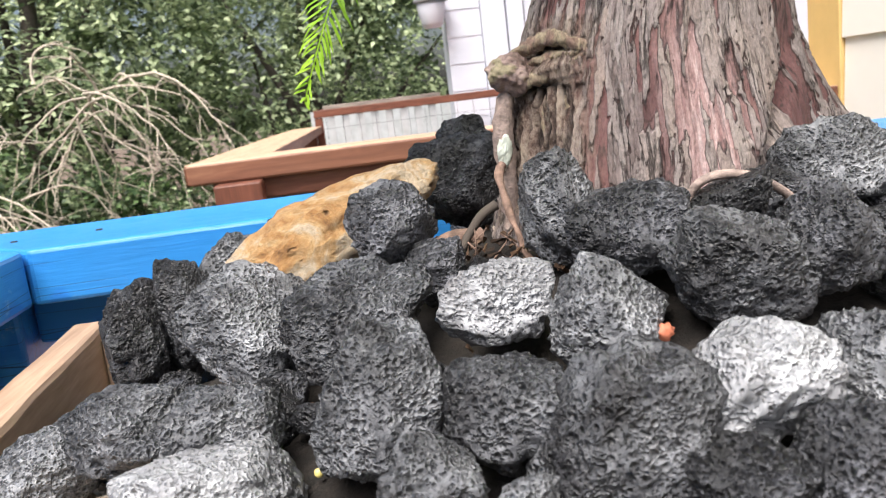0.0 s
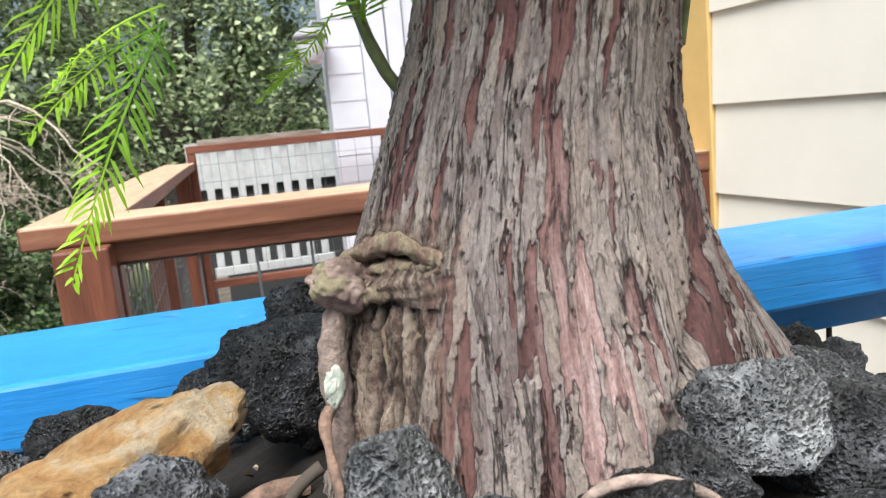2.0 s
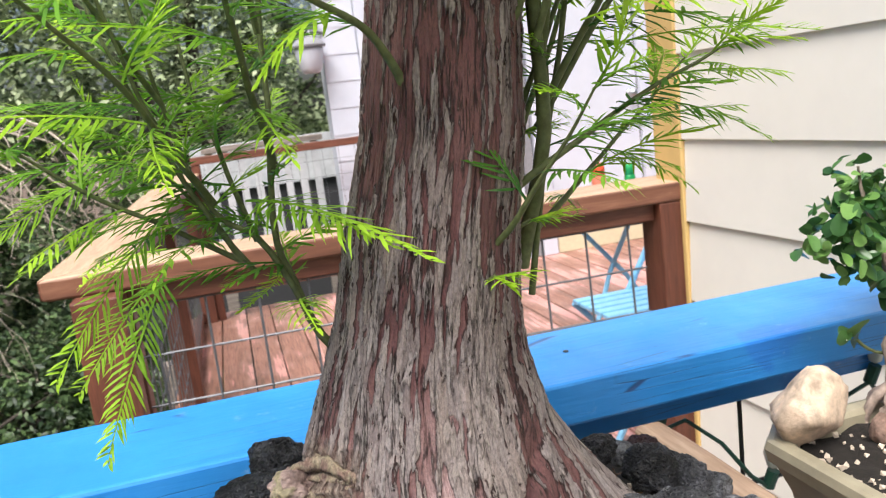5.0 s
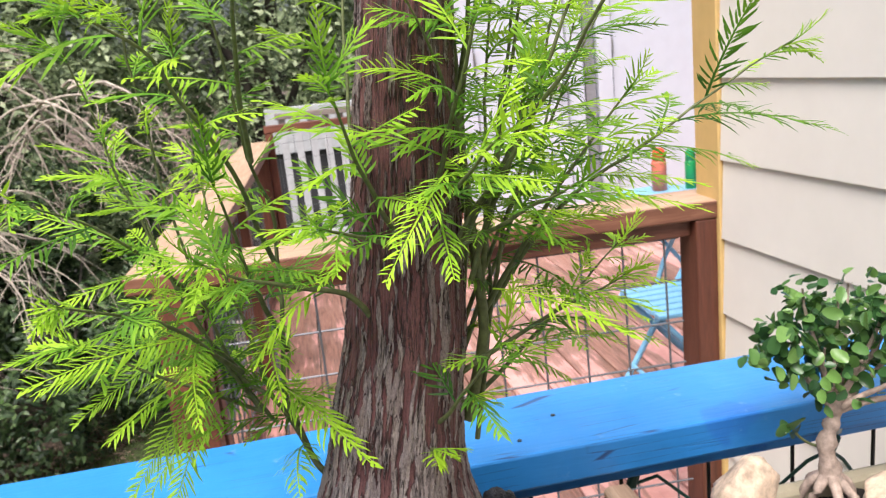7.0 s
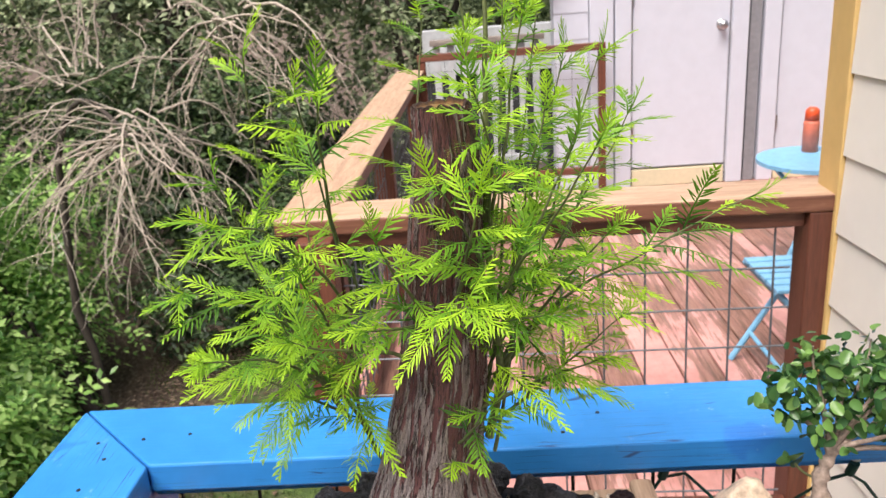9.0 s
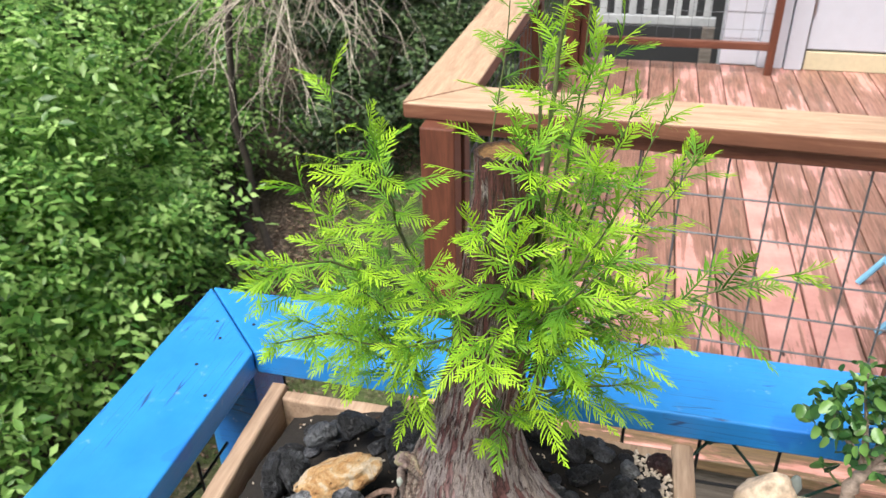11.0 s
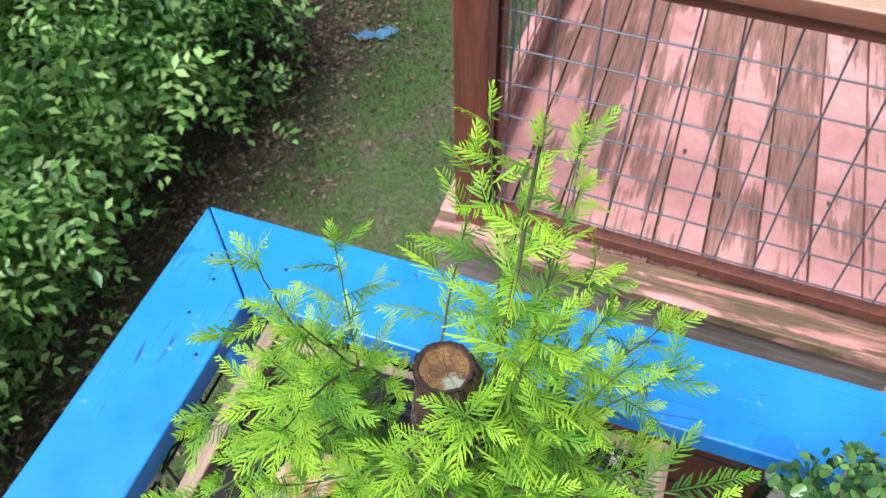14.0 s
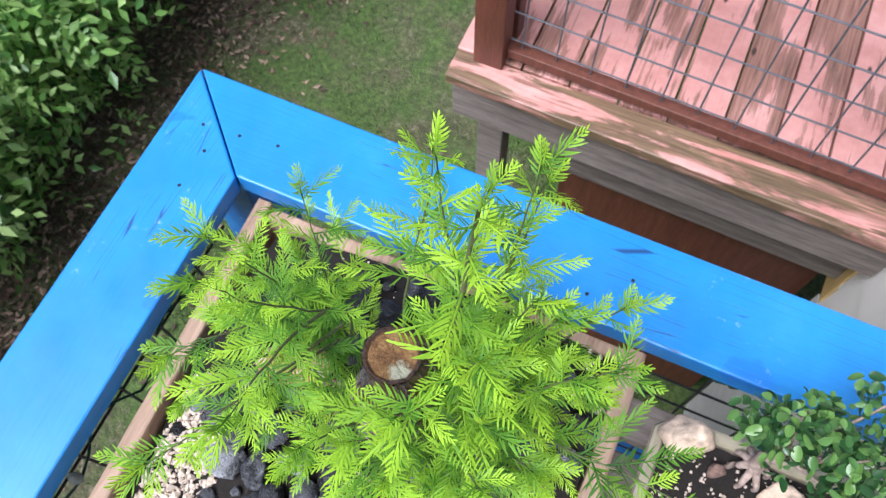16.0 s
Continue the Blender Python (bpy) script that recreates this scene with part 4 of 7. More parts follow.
bm = bmesh.new()
N = 60
grid = []
for i in range(N + 1):
    for j in range(N + 1):
        x, y = 0.058 + i / N * 0.515, -0.465 + j / N * 0.446
        z = mound(x, y) - 0.012 + 0.004 * noise.fractal(Vector((x, y, 0)) * 60, 1, 2, 4) + 0.002 * noise.noise(Vector((x, y, 3)) * 300)
        grid.append(bm.verts.new((x, y, z)))
for i in range(N):
    for j in range(N):
        a = i * (N + 1) + j
        bm.faces.new([grid[q] for q in (a, a + N + 1, a + N + 2, a + 1)])
tagged(mesh_object("soil", bm, M_SOIL, smooth=True), "dark potting soil heaped in the planter box", "soil", kind="stuff")


# rocks
def rock_mesh(seed, rough=0.2, sub=5):
    """A pitted lava lump: broken flat faces, hollows and many small vesicles."""
    bm = bmesh.new()
    bmesh.ops.create_icosphere(bm, subdivisions=sub, radius=1)
    o = Vector((seed * 7.3, seed * 3.1, seed * 1.7))
    rnd = random.Random(seed)
    planes = [(Vector((rnd.gauss(0, 1), rnd.gauss(0, 1), rnd.gauss(0, 1))).normalized(), rnd.uniform(0.55, 0.85)) for _ in range(8)]
    for v in bm.verts:
        n = v.co.normalized()
        r = 1.08 + rough * 1.5 * noise.noise(n * 1.2 + o) + rough * noise.noise(n * 2.6 + o)
        for d, h in planes:
            s = n.dot(d) * r
            if s > h:
                r *= 1 - (1 - h / s) * 0.8
        r += 0.07 * noise.noise(n * 6 + o) + 0.045 * noise.noise(n * 13 + o)
        big = noise.voronoi(n * 4.2 + o)[0][0]
        r -= 0.10 * max(0, 0.30 - big) / 0.30
        small = noise.voronoi(n * 9.5 + o)[0][0]
        r -= 0.035 * max(0, 0.42 - small) / 0.42
        r += 0.02 * noise.noise(n * 30 + o)
        v.co = n * r
    me = bpy.data.meshes.new("rock")
    bm.to_mesh(me)
    bm.free()
    me.shade_smooth()
    return me


ROCKS = [rock_mesh(s) for s in range(1, 11)]
PEBBLES = [rock_mesh(s, sub=4) for s in range(21, 26)]
rock_id = [0]


def rock(x, y, z, rx, rz, material, label, depth=0.9, group="lava rocks in the planter", small=False):
    rnd = random.Random(rock_id[0] * 13 + 5)
    pool = PEBBLES if small else ROCKS
    me = pool[rock_id[0] % len(pool)].copy()
    me.transform(Matrix.Diagonal((rx, max(rx, rz) * depth, rz, 1)) @ Euler((rnd.uniform(-1, 1), rnd.uniform(-1, 1), rnd.uniform(0, 6))).to_matrix().to_4x4())
    me.materials.append(material)
    ob = new("lava_rock", me)
    ob.location = (x, y, z)
    ob.rotation_euler = (rnd.uniform(-0.3, 0.3), rnd.uniform(-0.25, 0.25), rnd.uniform(-0.4, 0.4))
    rock_id[0] += 1
    return tagged(ob, label, "rock", group)


L_BLACK, L_GREY, L_PALE = "black pitted lava rock on the soil", "grey pitted lava rock on the soil", "grey lava rock with a pale smooth face"
FRONT_LEFT = [
    (0.114, -0.184, -0.029, 0.020, 0.029), (0.137, -0.180, -0.021, 0.017, 0.027), (0.173, -0.243, -0.012, 0.028, 0.024),
    (0.134, -0.280, -0.032, 0.030, 0.016), (0.170, -0.307, -0.024, 0.021, 0.014), (0.171, -0.336, -0.030, 0.024, 0.012),
    (0.212, -0.282, -0.006, 0.023, 0.020), (0.214, -0.334, -0.019, 0.020, 0.023), (0.226, -0.368, -0.024, 0.016, 0.013),
    (0.103, -0.283, -0.041, 0.018, 0.013), (0.121, -0.268, -0.036, 0.014, 0.013), (0.230, -0.243, 0.017, 0.018, 0.017), (0.244, -0.262, 0.004, 0.014, 0.012), (0.150, -0.128, -0.006, 0.019, 0.015)]
MATS_FL = "GGGGGPGGGGBBBG"
FRONT_RIGHT = [
    (0.247, -0.352, -0.014, 0.017, 0.016), (0.257, -0.305, 0.001, 0.019, 0.014), (0.284, -0.332, -0.001, 0.018, 0.014),
    (0.271, -0.375, -0.019, 0.023, 0.019), (0.305, -0.366, -0.013, 0.026, 0.018), (0.292, -0.396, -0.022, 0.012, 0.010),
    (0.311, -0.398, -0.019, 0.011, 0.014), (0.245, -0.384, -0.023, 0.007, 0.007), (0.327, -0.328, 0.005, 0.021, 0.019),
    (0.306, -0.295, 0.013, 0.021, 0.018), (0.290, -0.258, 0.022, 0.016, 0.023), (0.355, -0.327, 0.009, 0.020, 0.020),
    (0.343, -0.290, 0.017, 0.015, 0.011), (0.332, -0.372, -0.010, 0.011, 0.017)]
MATS_FR = "GPGGPBBGGBGBBG"
AROUND = [
    (0.270, -0.150, 0.024, 0.029, 0.030), (0.283, -0.105, 0.034, 0.018, 0.019), (0.238, -0.100, 0.006, 0.018, 0.014),
    (0.192, -0.100, -0.004, 0.025, 0.015), (0.157, -0.120, -0.015, 0.019, 0.012), (0.398, -0.262, 0.022, 0.021, 0.019),
    (0.424, -0.262, 0.012, 0.022, 0.024), (0.371, -0.274, 0.012, 0.016, 0.014), (0.398, -0.292, -0.002, 0.021, 0.014),
    (0.357, -0.272, 0.000, 0.018, 0.010), (0.505, -0.150, -0.006, 0.015, 0.014), (0.525, -0.155, -0.018, 0.014, 0.013)]
MATS_AR = "BBBBBGBBBGBB"
BEHIND = [
    (0.516, -0.120, -0.020, 0.018, 0.016), (0.543, -0.120, -0.030, 0.012, 0.012), (0.556, -0.125, -0.046, 0.018, 0.017),
    (0.550, -0.172, -0.044, 0.022, 0.017), (0.500, -0.182, -0.020, 0.023, 0.016), (0.526, -0.205, -0.036, 0.022, 0.014),
    (0.450, -0.090, 0.002, 0.020, 0.016), (0.410, -0.070, 0.006, 0.024, 0.018), (0.360, -0.060, 0.006, 0.022, 0.018),
    (0.318, -0.062, 0.006, 0.023, 0.017), (0.470, -0.130, 0.004, 0.018, 0.015), (0.228, -0.058, -0.018, 0.020, 0.014),
    (0.482, -0.225, -0.008, 0.021, 0.018), (0.455, -0.275, -0.012, 0.020, 0.018), (0.505, -0.250, -0.030, 0.019, 0.016), (0.462, -0.215, 0.004, 0.016, 0.016), (0.440, -0.300, -0.012, 0.018, 0.016)]
MATS_BH = "BBGGGGBBBBBBGBBGB"
KIND = {"B": (M_LAVA, L_BLACK), "G": (M_GREY, L_GREY), "P": (M_PALE, L_PALE)}
for rows, kinds in ((FRONT_LEFT, MATS_FL), (FRONT_RIGHT, MATS_FR), (AROUND, MATS_AR), (BEHIND, MATS_BH)):
    for (x, y, z, rx, rz), k in zip(rows, kinds):
        rock(x, y, z, rx * 1.06, rz * 1.06, *KIND[k])
# smaller fillers between them and towards the rim
rnd = random.Random(41)
placed = [r[:2] + (r[3],) for r in FRONT_LEFT + FRONT_RIGHT + AROUND + BEHIND] + [(0.208, -0.2, 0.05), (TX, TY, 0.075)]
count = 0
while count < 84:
    x, y = rnd.uniform(0.075, 0.56), rnd.uniform(-0.455, -0.035)
    r = rnd.uniform(0.007, 0.014)
    if 0.07 < x < 0.15 and -0.46 < y < -0.30 and rnd.random() < 0.75:
        continue
    if all(math.hypot(x - a, y - b) > 0.60 * c + r * 0.65 for a, b, c in placed):
        placed.append((x, y, r))
        rock(x, y, mound(x, y) - 0.010 + r * 0.55, r, r * 0.8, *KIND[rnd.choice("BBBG")], small=True)
        count += 1
rock(0.563, -0.038, -0.058, 0.018, 0.017, M_REDLAVA, "dark maroon lava rock by the box rim")


def smooth_stone(name, at, scale, turn, seed, material, label):
    bm = bmesh.new()
    bmesh.ops.create_icosphere(bm, subdivisions=5, radius=1)
    o = Vector((seed * 3.3, seed, 0))
    for v in bm.verts:
        n = v.co.normalized()
        r = 1 + 0.16 * noise.noise(n * 1.5 + o) + 0.10 * noise.noise(n * 4 + o) + 0.055 * noise.noise(n * 10 + o) + 0.03 * noise.noise(n * 22 + o)
        r -= 0.07 * max(0, 0.3 - noise.voronoi(n * 3 + o)[0][0]) / 0.3
        v.co = n * r
    bmesh.ops.scale(bm, verts=bm.verts, vec=scale)
    ob = mesh_object(name, bm, material, smooth=True)
    ob.location, ob.rotation_euler = at, turn
    return tagged(ob, label, "stone")


smooth_stone("ochre_stone", (0.205, -0.205, 0.014), (0.053, 0.024, 0.0175), (0.15, -0.36, 0.28), 2, M_OCHRE, "long smooth ochre yellow stone beside the trunk")

# pumice grit
bm = bmesh.new()
rnd = random.Random(5)
verts, faces = [], []
tet = [(-1, -1, -0.6), (1, -0.9, -0.7), (0.1, 1, -0.6), (0.9, 0.6, 0.5), (-0.8, 0.5, 0.6), (0, -0.6, 0.9)]
tf = [(0, 1, 5), (1, 3, 5), (3, 4, 5), (4, 0, 5), (0, 2, 1), (1, 2, 3), (2, 4, 3), (0, 4, 2)]
for i in range(1350):
    if i < 1100:
        x, y = rnd.uniform(0.066, 0.165), rnd.uniform(-0.46, -0.25)
    elif i < 1200:
        x, y = rnd.uniform(0.53, 0.575), rnd.uniform(-0.10, -0.02)
    else:
        x, y = rnd.uniform(0.066, 0.57), rnd.uniform(-0.46, -0.02)
    s = rnd.uniform(0.0016, 0.0038) * (0.5 if i >= 1200 else 1) * (1.6 if rnd.random() < 0.06 and i < 1100 else 1)
    z = mound(x, y) - 0.011 + s * 0.7 + 0.004 * noise.fractal(Vector((x, y, 0)) * 60, 1, 2, 4)
    m = Matrix.Translation((x, y, z)) @ Euler((rnd.uniform(0, 6), rnd.uniform(0, 6), rnd.uniform(0, 6))).to_matrix().to_4x4() @ Matrix.Scale(s, 4)
    b = len(verts)
    verts += [m @ (Vector(p) * rnd.uniform(0.8, 1.2)) for p in tet]
    faces += [tuple(b + q for q in f) for f in tf]
bm.free()
tagged(data_object("pumice_gravel", verts, faces, M_GRIT), "cream and pale pumice gravel on the soil", "gravel", kind="stuff")

# fallen debris between the rocks: bark chips, dry needles, fertiliser beads
rnd = random.Random(17)
verts, faces = [], []
for i in range(300):
    if i < 130:
        x, y = rnd.gauss(0.275, 0.022), rnd.gauss(-0.245, 0.02)
    else:
        x, y = rnd.uniform(0.08, 0.56), rnd.uniform(-0.45, -0.04)
    if not (0.07 < x < 0.565 and -0.455 < y < -0.03):
        continue
    l, w = rnd.uniform(0.001, 0.0045), rnd.uniform(0.0003, 0.0010)
    m = Matrix.Translation((x, y, mound(x, y) - 0.009 + rnd.uniform(0.001, 0.004))) @ Euler((rnd.gauss(0, 0.35), rnd.gauss(0, 0.35), rnd.uniform(0, 6))).to_matrix().to_4x4()
    b = len(verts)
    verts += [m @ Vector(p) for p in ((-l, -w, 0), (l * 0.8, -w * 0.6, 0.0006), (l, w * 0.7, 0.001), (-l * 0.9, w, 0.0004), (-l, -w, -0.0008), (l, w * 0.7, -0.0006))]
    faces += [(b, b + 1, b + 2, b + 3), (b, b + 4, b + 5, b + 1), (b + 3, b + 2, b + 5, b + 4)]
tagged(data_object("bark_chips", verts, faces, M_CHIPS), "brown bark chips and dry needles between the rocks", "debris", kind="stuff")
for k in range(7):
    x, y = (rnd.uniform(0.15, 0.20), rnd.uniform(-0.335, -0.26)) if k < 3 else (rnd.uniform(0.10, 0.34), rnd.uniform(-0.38, -0.25))
    bm = bmesh.new()
    bmesh.ops.create_icosphere(bm, subdivisions=2, radius=0.0015, matrix=Matrix.Translation((x, y, mound(x, y) - 0.008)))
    tagged(mesh_object("fertiliser_bead", bm, M_BEAD, smooth=True), "round pale yellow fertiliser bead on the soil", "bead", "fertiliser beads on the soil")
bm = bmesh.new()
bmesh.ops.create_icosphere(bm, subdivisions=3, radius=1)
for v in bm.verts:
    v.co = Vector((v.co.x * 0.0030, v.co.y * 0.002, v.co.z * 0.0024)) * (1 + 0.5 * noise.noise(v.co * 2)) + Vector((0.294, -0.345, -0.004))
tagged(mesh_object("clay_chip", bm, M_CLAY, smooth=True), "small rusty orange chip resting on the lava rock", "stone")

# ---- cypress trunk ----
Z_ = (-0.03, 0.0, 0.03, 0.077, 0.115, 0.14, 0.18, 0.22, 0.31, 0.41, 0.443)
CX_ = (0.362, 0.362, 0.361, 0.3575, 0.3595, 0.363, 0.369, 0.377, 0.3855, 0.394, 0.392)
CY_ = (-0.195, -0.196, -0.198, -0.200, -0.203, -0.207, -0.212, -0.218, -0.231, -0.243, -0.249)
RX_ = (0.086, 0.081, 0.073, 0.0605, 0.0480, 0.0425, 0.0392, 0.0355, 0.0295, 0.0235, 0.0197)
RY_ = (0.066, 0.062, 0.058, 0.052, 0.046, 0.043, 0.040, 0.036, 0.0305, 0.0235, 0.0197)


def trunk_at(z):
    return tuple(float(np.interp(z, Z_, a)) for a in (CX_, CY_, RX_, RY_))


def build_trunk(parent):
    nu, nz = 480, 620
    th = np.linspace(0, 2 * np.pi, nu, endpoint=False)
    zz = np.linspace(-0.03, 0.443, nz)
    T, Zg = np.meshgrid(th, zz)
    sm = lambda arr: np.interp(Zg, Z_, arr)
    RX, RY = sm(RX_), sm(RY_)
    # buttress folds at the base
    base = np.clip((0.10 - Zg) / 0.12, 0, 1) ** 1.5
    fold = 0.12 * np.sin(3 * T + 0.6) + 0.09 * np.sin(5 * T + 2.0) + 0.05 * np.sin(8 * T + 1.0) + 0.16 * np.exp(-(np.angle(np.exp(1j * (T - np.pi - 0.15))) / 0.55) ** 2)
    # root flare to +x, with a groove in front of it
    flare = 0.34 * np.exp(-((np.angle(np.exp(1j * (T + 0.12)))) / 0.48) ** 2) * np.clip((0.080 - Zg) / 0.09, 0, 1) ** 1.2
    flare -= 0.13 * np.exp(-((np.angle(np.exp(1j * (T + 0.86 + 11 * np.clip(0.07 - Zg, 0, 0.05))))) / 0.10) ** 2) * np.clip((0.085 - Zg) / 0.03, 0, 1)
    # flaking plates: nearest seed in a metric stretched along the grain, finer towards the top
    rs = np.random.RandomState(4)
    ns = 1500
    sa, sz, srad = rs.uniform(0, 2 * np.pi, ns), rs.uniform(-0.04, 0.46, ns), rs.uniform(0.55, 1.6, ns)
    hgt, tint = rs.uniform(0, 1, ns), rs.uniform(0, 1, ns)
    warp = 0.05 * np.sin(Zg * 24 + 2 * np.sin(T * 2)) + 0.008 * np.sin(Zg * 150 + T * 5) + 0.005 * np.sin(Zg * 420 + T * 11)
    A = (T + warp).ravel()
    Zr = Zg.ravel() + 0.005 * np.sin(T.ravel() * 23) + 0.004 * np.sin(T.ravel() * 57 + 1) + 0.003 * np.sin(T.ravel() * 131)
    R0 = (0.5 * (RX + RY)).ravel()
    best = np.full(A.shape, 9.0)
    second = np.full(A.shape, 9.0)
    who = np.zeros(A.shape, int)
    for k in range(ns):
        da = np.abs(np.angle(np.exp(1j * (A - sa[k])))) * R0
        dz = np.abs(Zr - sz[k])
        idx = np.nonzero((dz < 0.06) & (da < 0.03))[0]
        d = (da[idx] / 0.0030 + (dz[idx] / 0.021) ** 1.7) / srad[k]
        b = best[idx]
        closer = d < b
        second[idx] = np.where(closer, b, np.minimum(second[idx], d))
        best[idx] = np.where(closer, d, b)
        who[idx] = np.where(closer, k, who[idx])
    edge = np.clip((second - best) / 0.7, 0, 1).reshape(T.shape)
    hh = hgt[who].reshape(T.shape)
    tt = tint[who].reshape(T.shape)
    up = np.clip((Zg - 0.10) / 0.16, 0, 1)
    # bare pinkish bark down the front of the foot, its pale sheen painted in
    front_a = np.angle(np.exp(1j * (T - 1.5 * np.pi + 0.10)))
    worn = np.exp(-(front_a / 0.20) ** 2) * np.clip((0.125 - Zg) / 0.06, 0, 1) * np.clip((Zg + 0.01) / 0.03, 0, 1)
    bands = 0.16 * np.sin(T * 7 + 1.2 * np.sin(Zg * 14)) + 0.08 * np.sin(T * 17 + 2)
    bare = tt < 0.22 + 0.48 * up + 0.45 * worn + bands * (1 - 0.5 * up) + 0.05 * np.cos(T + 0.6) * (1 - up)
    level = np.where(bare, 0.5 - 0.5 * edge, 0.5 + 0.5 * edge)
    hh = np.where(bare, 0.0, 0.4 + 0.6 * hh)
    fibre = np.sin(T * 61 + 3 * np.sin(Zg * 40)) * 0.5 + np.sin(T * 113 + 5 * np.sin(Zg * 23 + 1)) * 0.5
    curl = np.where(bare, 0.0, np.exp(-((edge - 0.16) / 0.13) ** 2)) * (tt > 0.45)
    disp = 0.0013 * hh * edge ** 0.35 + 0.0009 * curl + 0.00025 * fibre + 0.0008 * base * np.sin(T * 37 + 4 * np.sin(Zg * 60))
    # torn bark round the old cut on the left of the foot: a curled lip, wrinkles over it, strands under it
    side = (np.angle(np.exp(1j * (T - np.pi - 0.38))) / 0.42)
    torn = np.exp(-side ** 4) * np.clip((Zg - 0.005) / 0.012, 0, 1) * np.clip((0.094 - Zg) / 0.012, 0, 1)
    # second array darkens grooves and gaps between strands, as shade in the colour
    extra, crease_shade = np.zeros_like(T), np.zeros_like(T)
    for j, i in zip(*np.nonzero(torn > 0.02)):
        s, z = side[j, i], zz[j]
        n1 = noise.noise(Vector((s * 2.2, z * 40, 1)))
        n2 = noise.noise(Vector((s * 7, z * 130, 5)))
        n3 = noise.noise(Vector((s * 16, z * 320, 9)))
        if z < 0.0645:
            st = 1 - abs(math.sin(s * 15 + 3.2 * noise.noise(Vector((s * 2.6, z * 22, 1))) + 1.6 * noise.noise(Vector((s * 9, z * 48, 5)))))
            d = 0.0052 * st ** 0.8 - 0.0032 + 0.0008 * n2 + 0.0008 * n3
            c = max(0.0, 0.42 - st) * 2.4 + max(0.0, n2) * 0.3
        else:
            zc = 0.0700 + 0.004 * s + 0.002 * n1
            lip = math.exp(-((z - zc) / 0.0032) ** 2)
            groove = math.exp(-((z - zc - 0.0075) / 0.0022) ** 2)
            wr = 1 - abs(math.sin((z - 0.0045 * s - 0.002 * n1) * 760))
            fade = 1 / (1 + math.exp((s - 0.55) * 7))
            lip *= fade
            groove *= fade
            d = 0.0052 * lip - 0.0012 * groove + 0.0014 * (wr - 0.5) * (1 - lip) + 0.0016 * n2 + 0.0012 * n3
            c = groove * 0.8 + max(0.0, 0.4 - wr) * 0.9 * (1 - lip) + max(0.0, n2) * 0.3
        edge_dark = math.exp(-((z - 0.0645) / 0.0018) ** 2)
        extra[j, i] = d * torn[j, i]
        crease_shade[j, i] = min(1, c + 0.7 * edge_dark) * torn[j, i]
    disp = disp * (1 - 0.6 * torn) + extra
    r = 1 + base * fold + flare
    X = sm(CX_) + RX * r * np.cos(T) + disp * np.cos(T)
    Y = sm(CY_) + RY * r * np.sin(T) + disp * np.sin(T)
    verts = np.stack([X, Y, Zg], -1).reshape(-1, 3)
    faces, uvs = [], []
    # the grain map runs round from the front; its seam lies at the back
    front = (np.arange(nu + 1) / nu * 2 * np.pi + 2 * np.pi) % (2 * np.pi) - 1.5 * np.pi
    front = np.where(front < -np.pi, front + 2 * np.pi, front)
    wide = 0.030 + 0.35 * np.interp(zz, Z_, RX_)
    for j in range(nz - 1):
        a = j * nu
        for i in range(nu):
            q = (i + 1) % nu
            faces.append((a + i, a + q, a + nu + q, a + nu + i))
            f0 = front[i]
            f1 = f0 + 2 * np.pi / nu
            uvs += [f0 * wide[j], zz[j], f1 * wide[j], zz[j], f1 * wide[j + 1], zz[j + 1], f0 * wide[j + 1], zz[j + 1]]
    ob = data_object("trunk", verts.tolist(), faces, M_BARK, parent, "flaking grey-brown and maroon bark, flared at the roots", True)
    ob.data.uv_layers.new(name="grain").data.foreach_set("uv", np.array(uvs, np.float32))
    col = np.stack([torn, crease_shade, np.zeros_like(T), np.ones_like(T)], -1).reshape(-1, 4)
    flakes = np.stack([level, tt, worn, np.ones_like(T)], -1).reshape(-1, 4)
    ob.data.color_attributes.new("plates", "FLOAT_COLOR", "POINT").data.foreach_set("color", flakes.astype(np.float32).ravel())
    ob.data.color_attributes.new("torn", "FLOAT_COLOR", "POINT").data.foreach_set("color", col.astype(np.float32).ravel())
    # sawn top
    bm = bmesh.new()
    rings = []
    for f, dz, jag in ((1.0, -0.001, 0.001), (1.0, 0.0012, 0.004), (0.90, 0.0012, 0.004), (0.82, -0.0015, 0.0012), (0.5, -0.0022, 0.0012), (0.25, -0.0026, 0.001), (0.0, 0.0, 0.0)):
        if f == 0:
            rings.append([bm.verts.new((CX_[-1], CY_[-1], 0.4405))])
            continue
        rings.append([bm.verts.new((CX_[-1] + RX_[-1] * f * math.cos(q), CY_[-1] + RY_[-1] * f * math.sin(q), 0.443 + dz + jag * noise.noise(Vector((math.cos(q) * 4.3, math.sin(q) * 4.3, f))))) for q in (2 * math.pi * k / 40 for k in range(40))])
    for a, c in zip(rings, rings[1:]):
        for k in range(40):
            f = list(dict.fromkeys([a[k], a[(k + 1) % 40], c[(k + 1) % len(c)], c[k % len(c)]]))
            bm.faces.new(f)
    bmesh.ops.recalc_face_normals(bm, faces=bm.faces)
    part("sawn_top", bm, M_CUT, parent, "sawn tan end grain with a pale patch")


tree = thing("cypress_bonsai", "stout cypress bonsai with flaking bark and bright feathery green shoots", "bonsai tree", at=(TX, TY, 0.0))
build_trunk(tree)


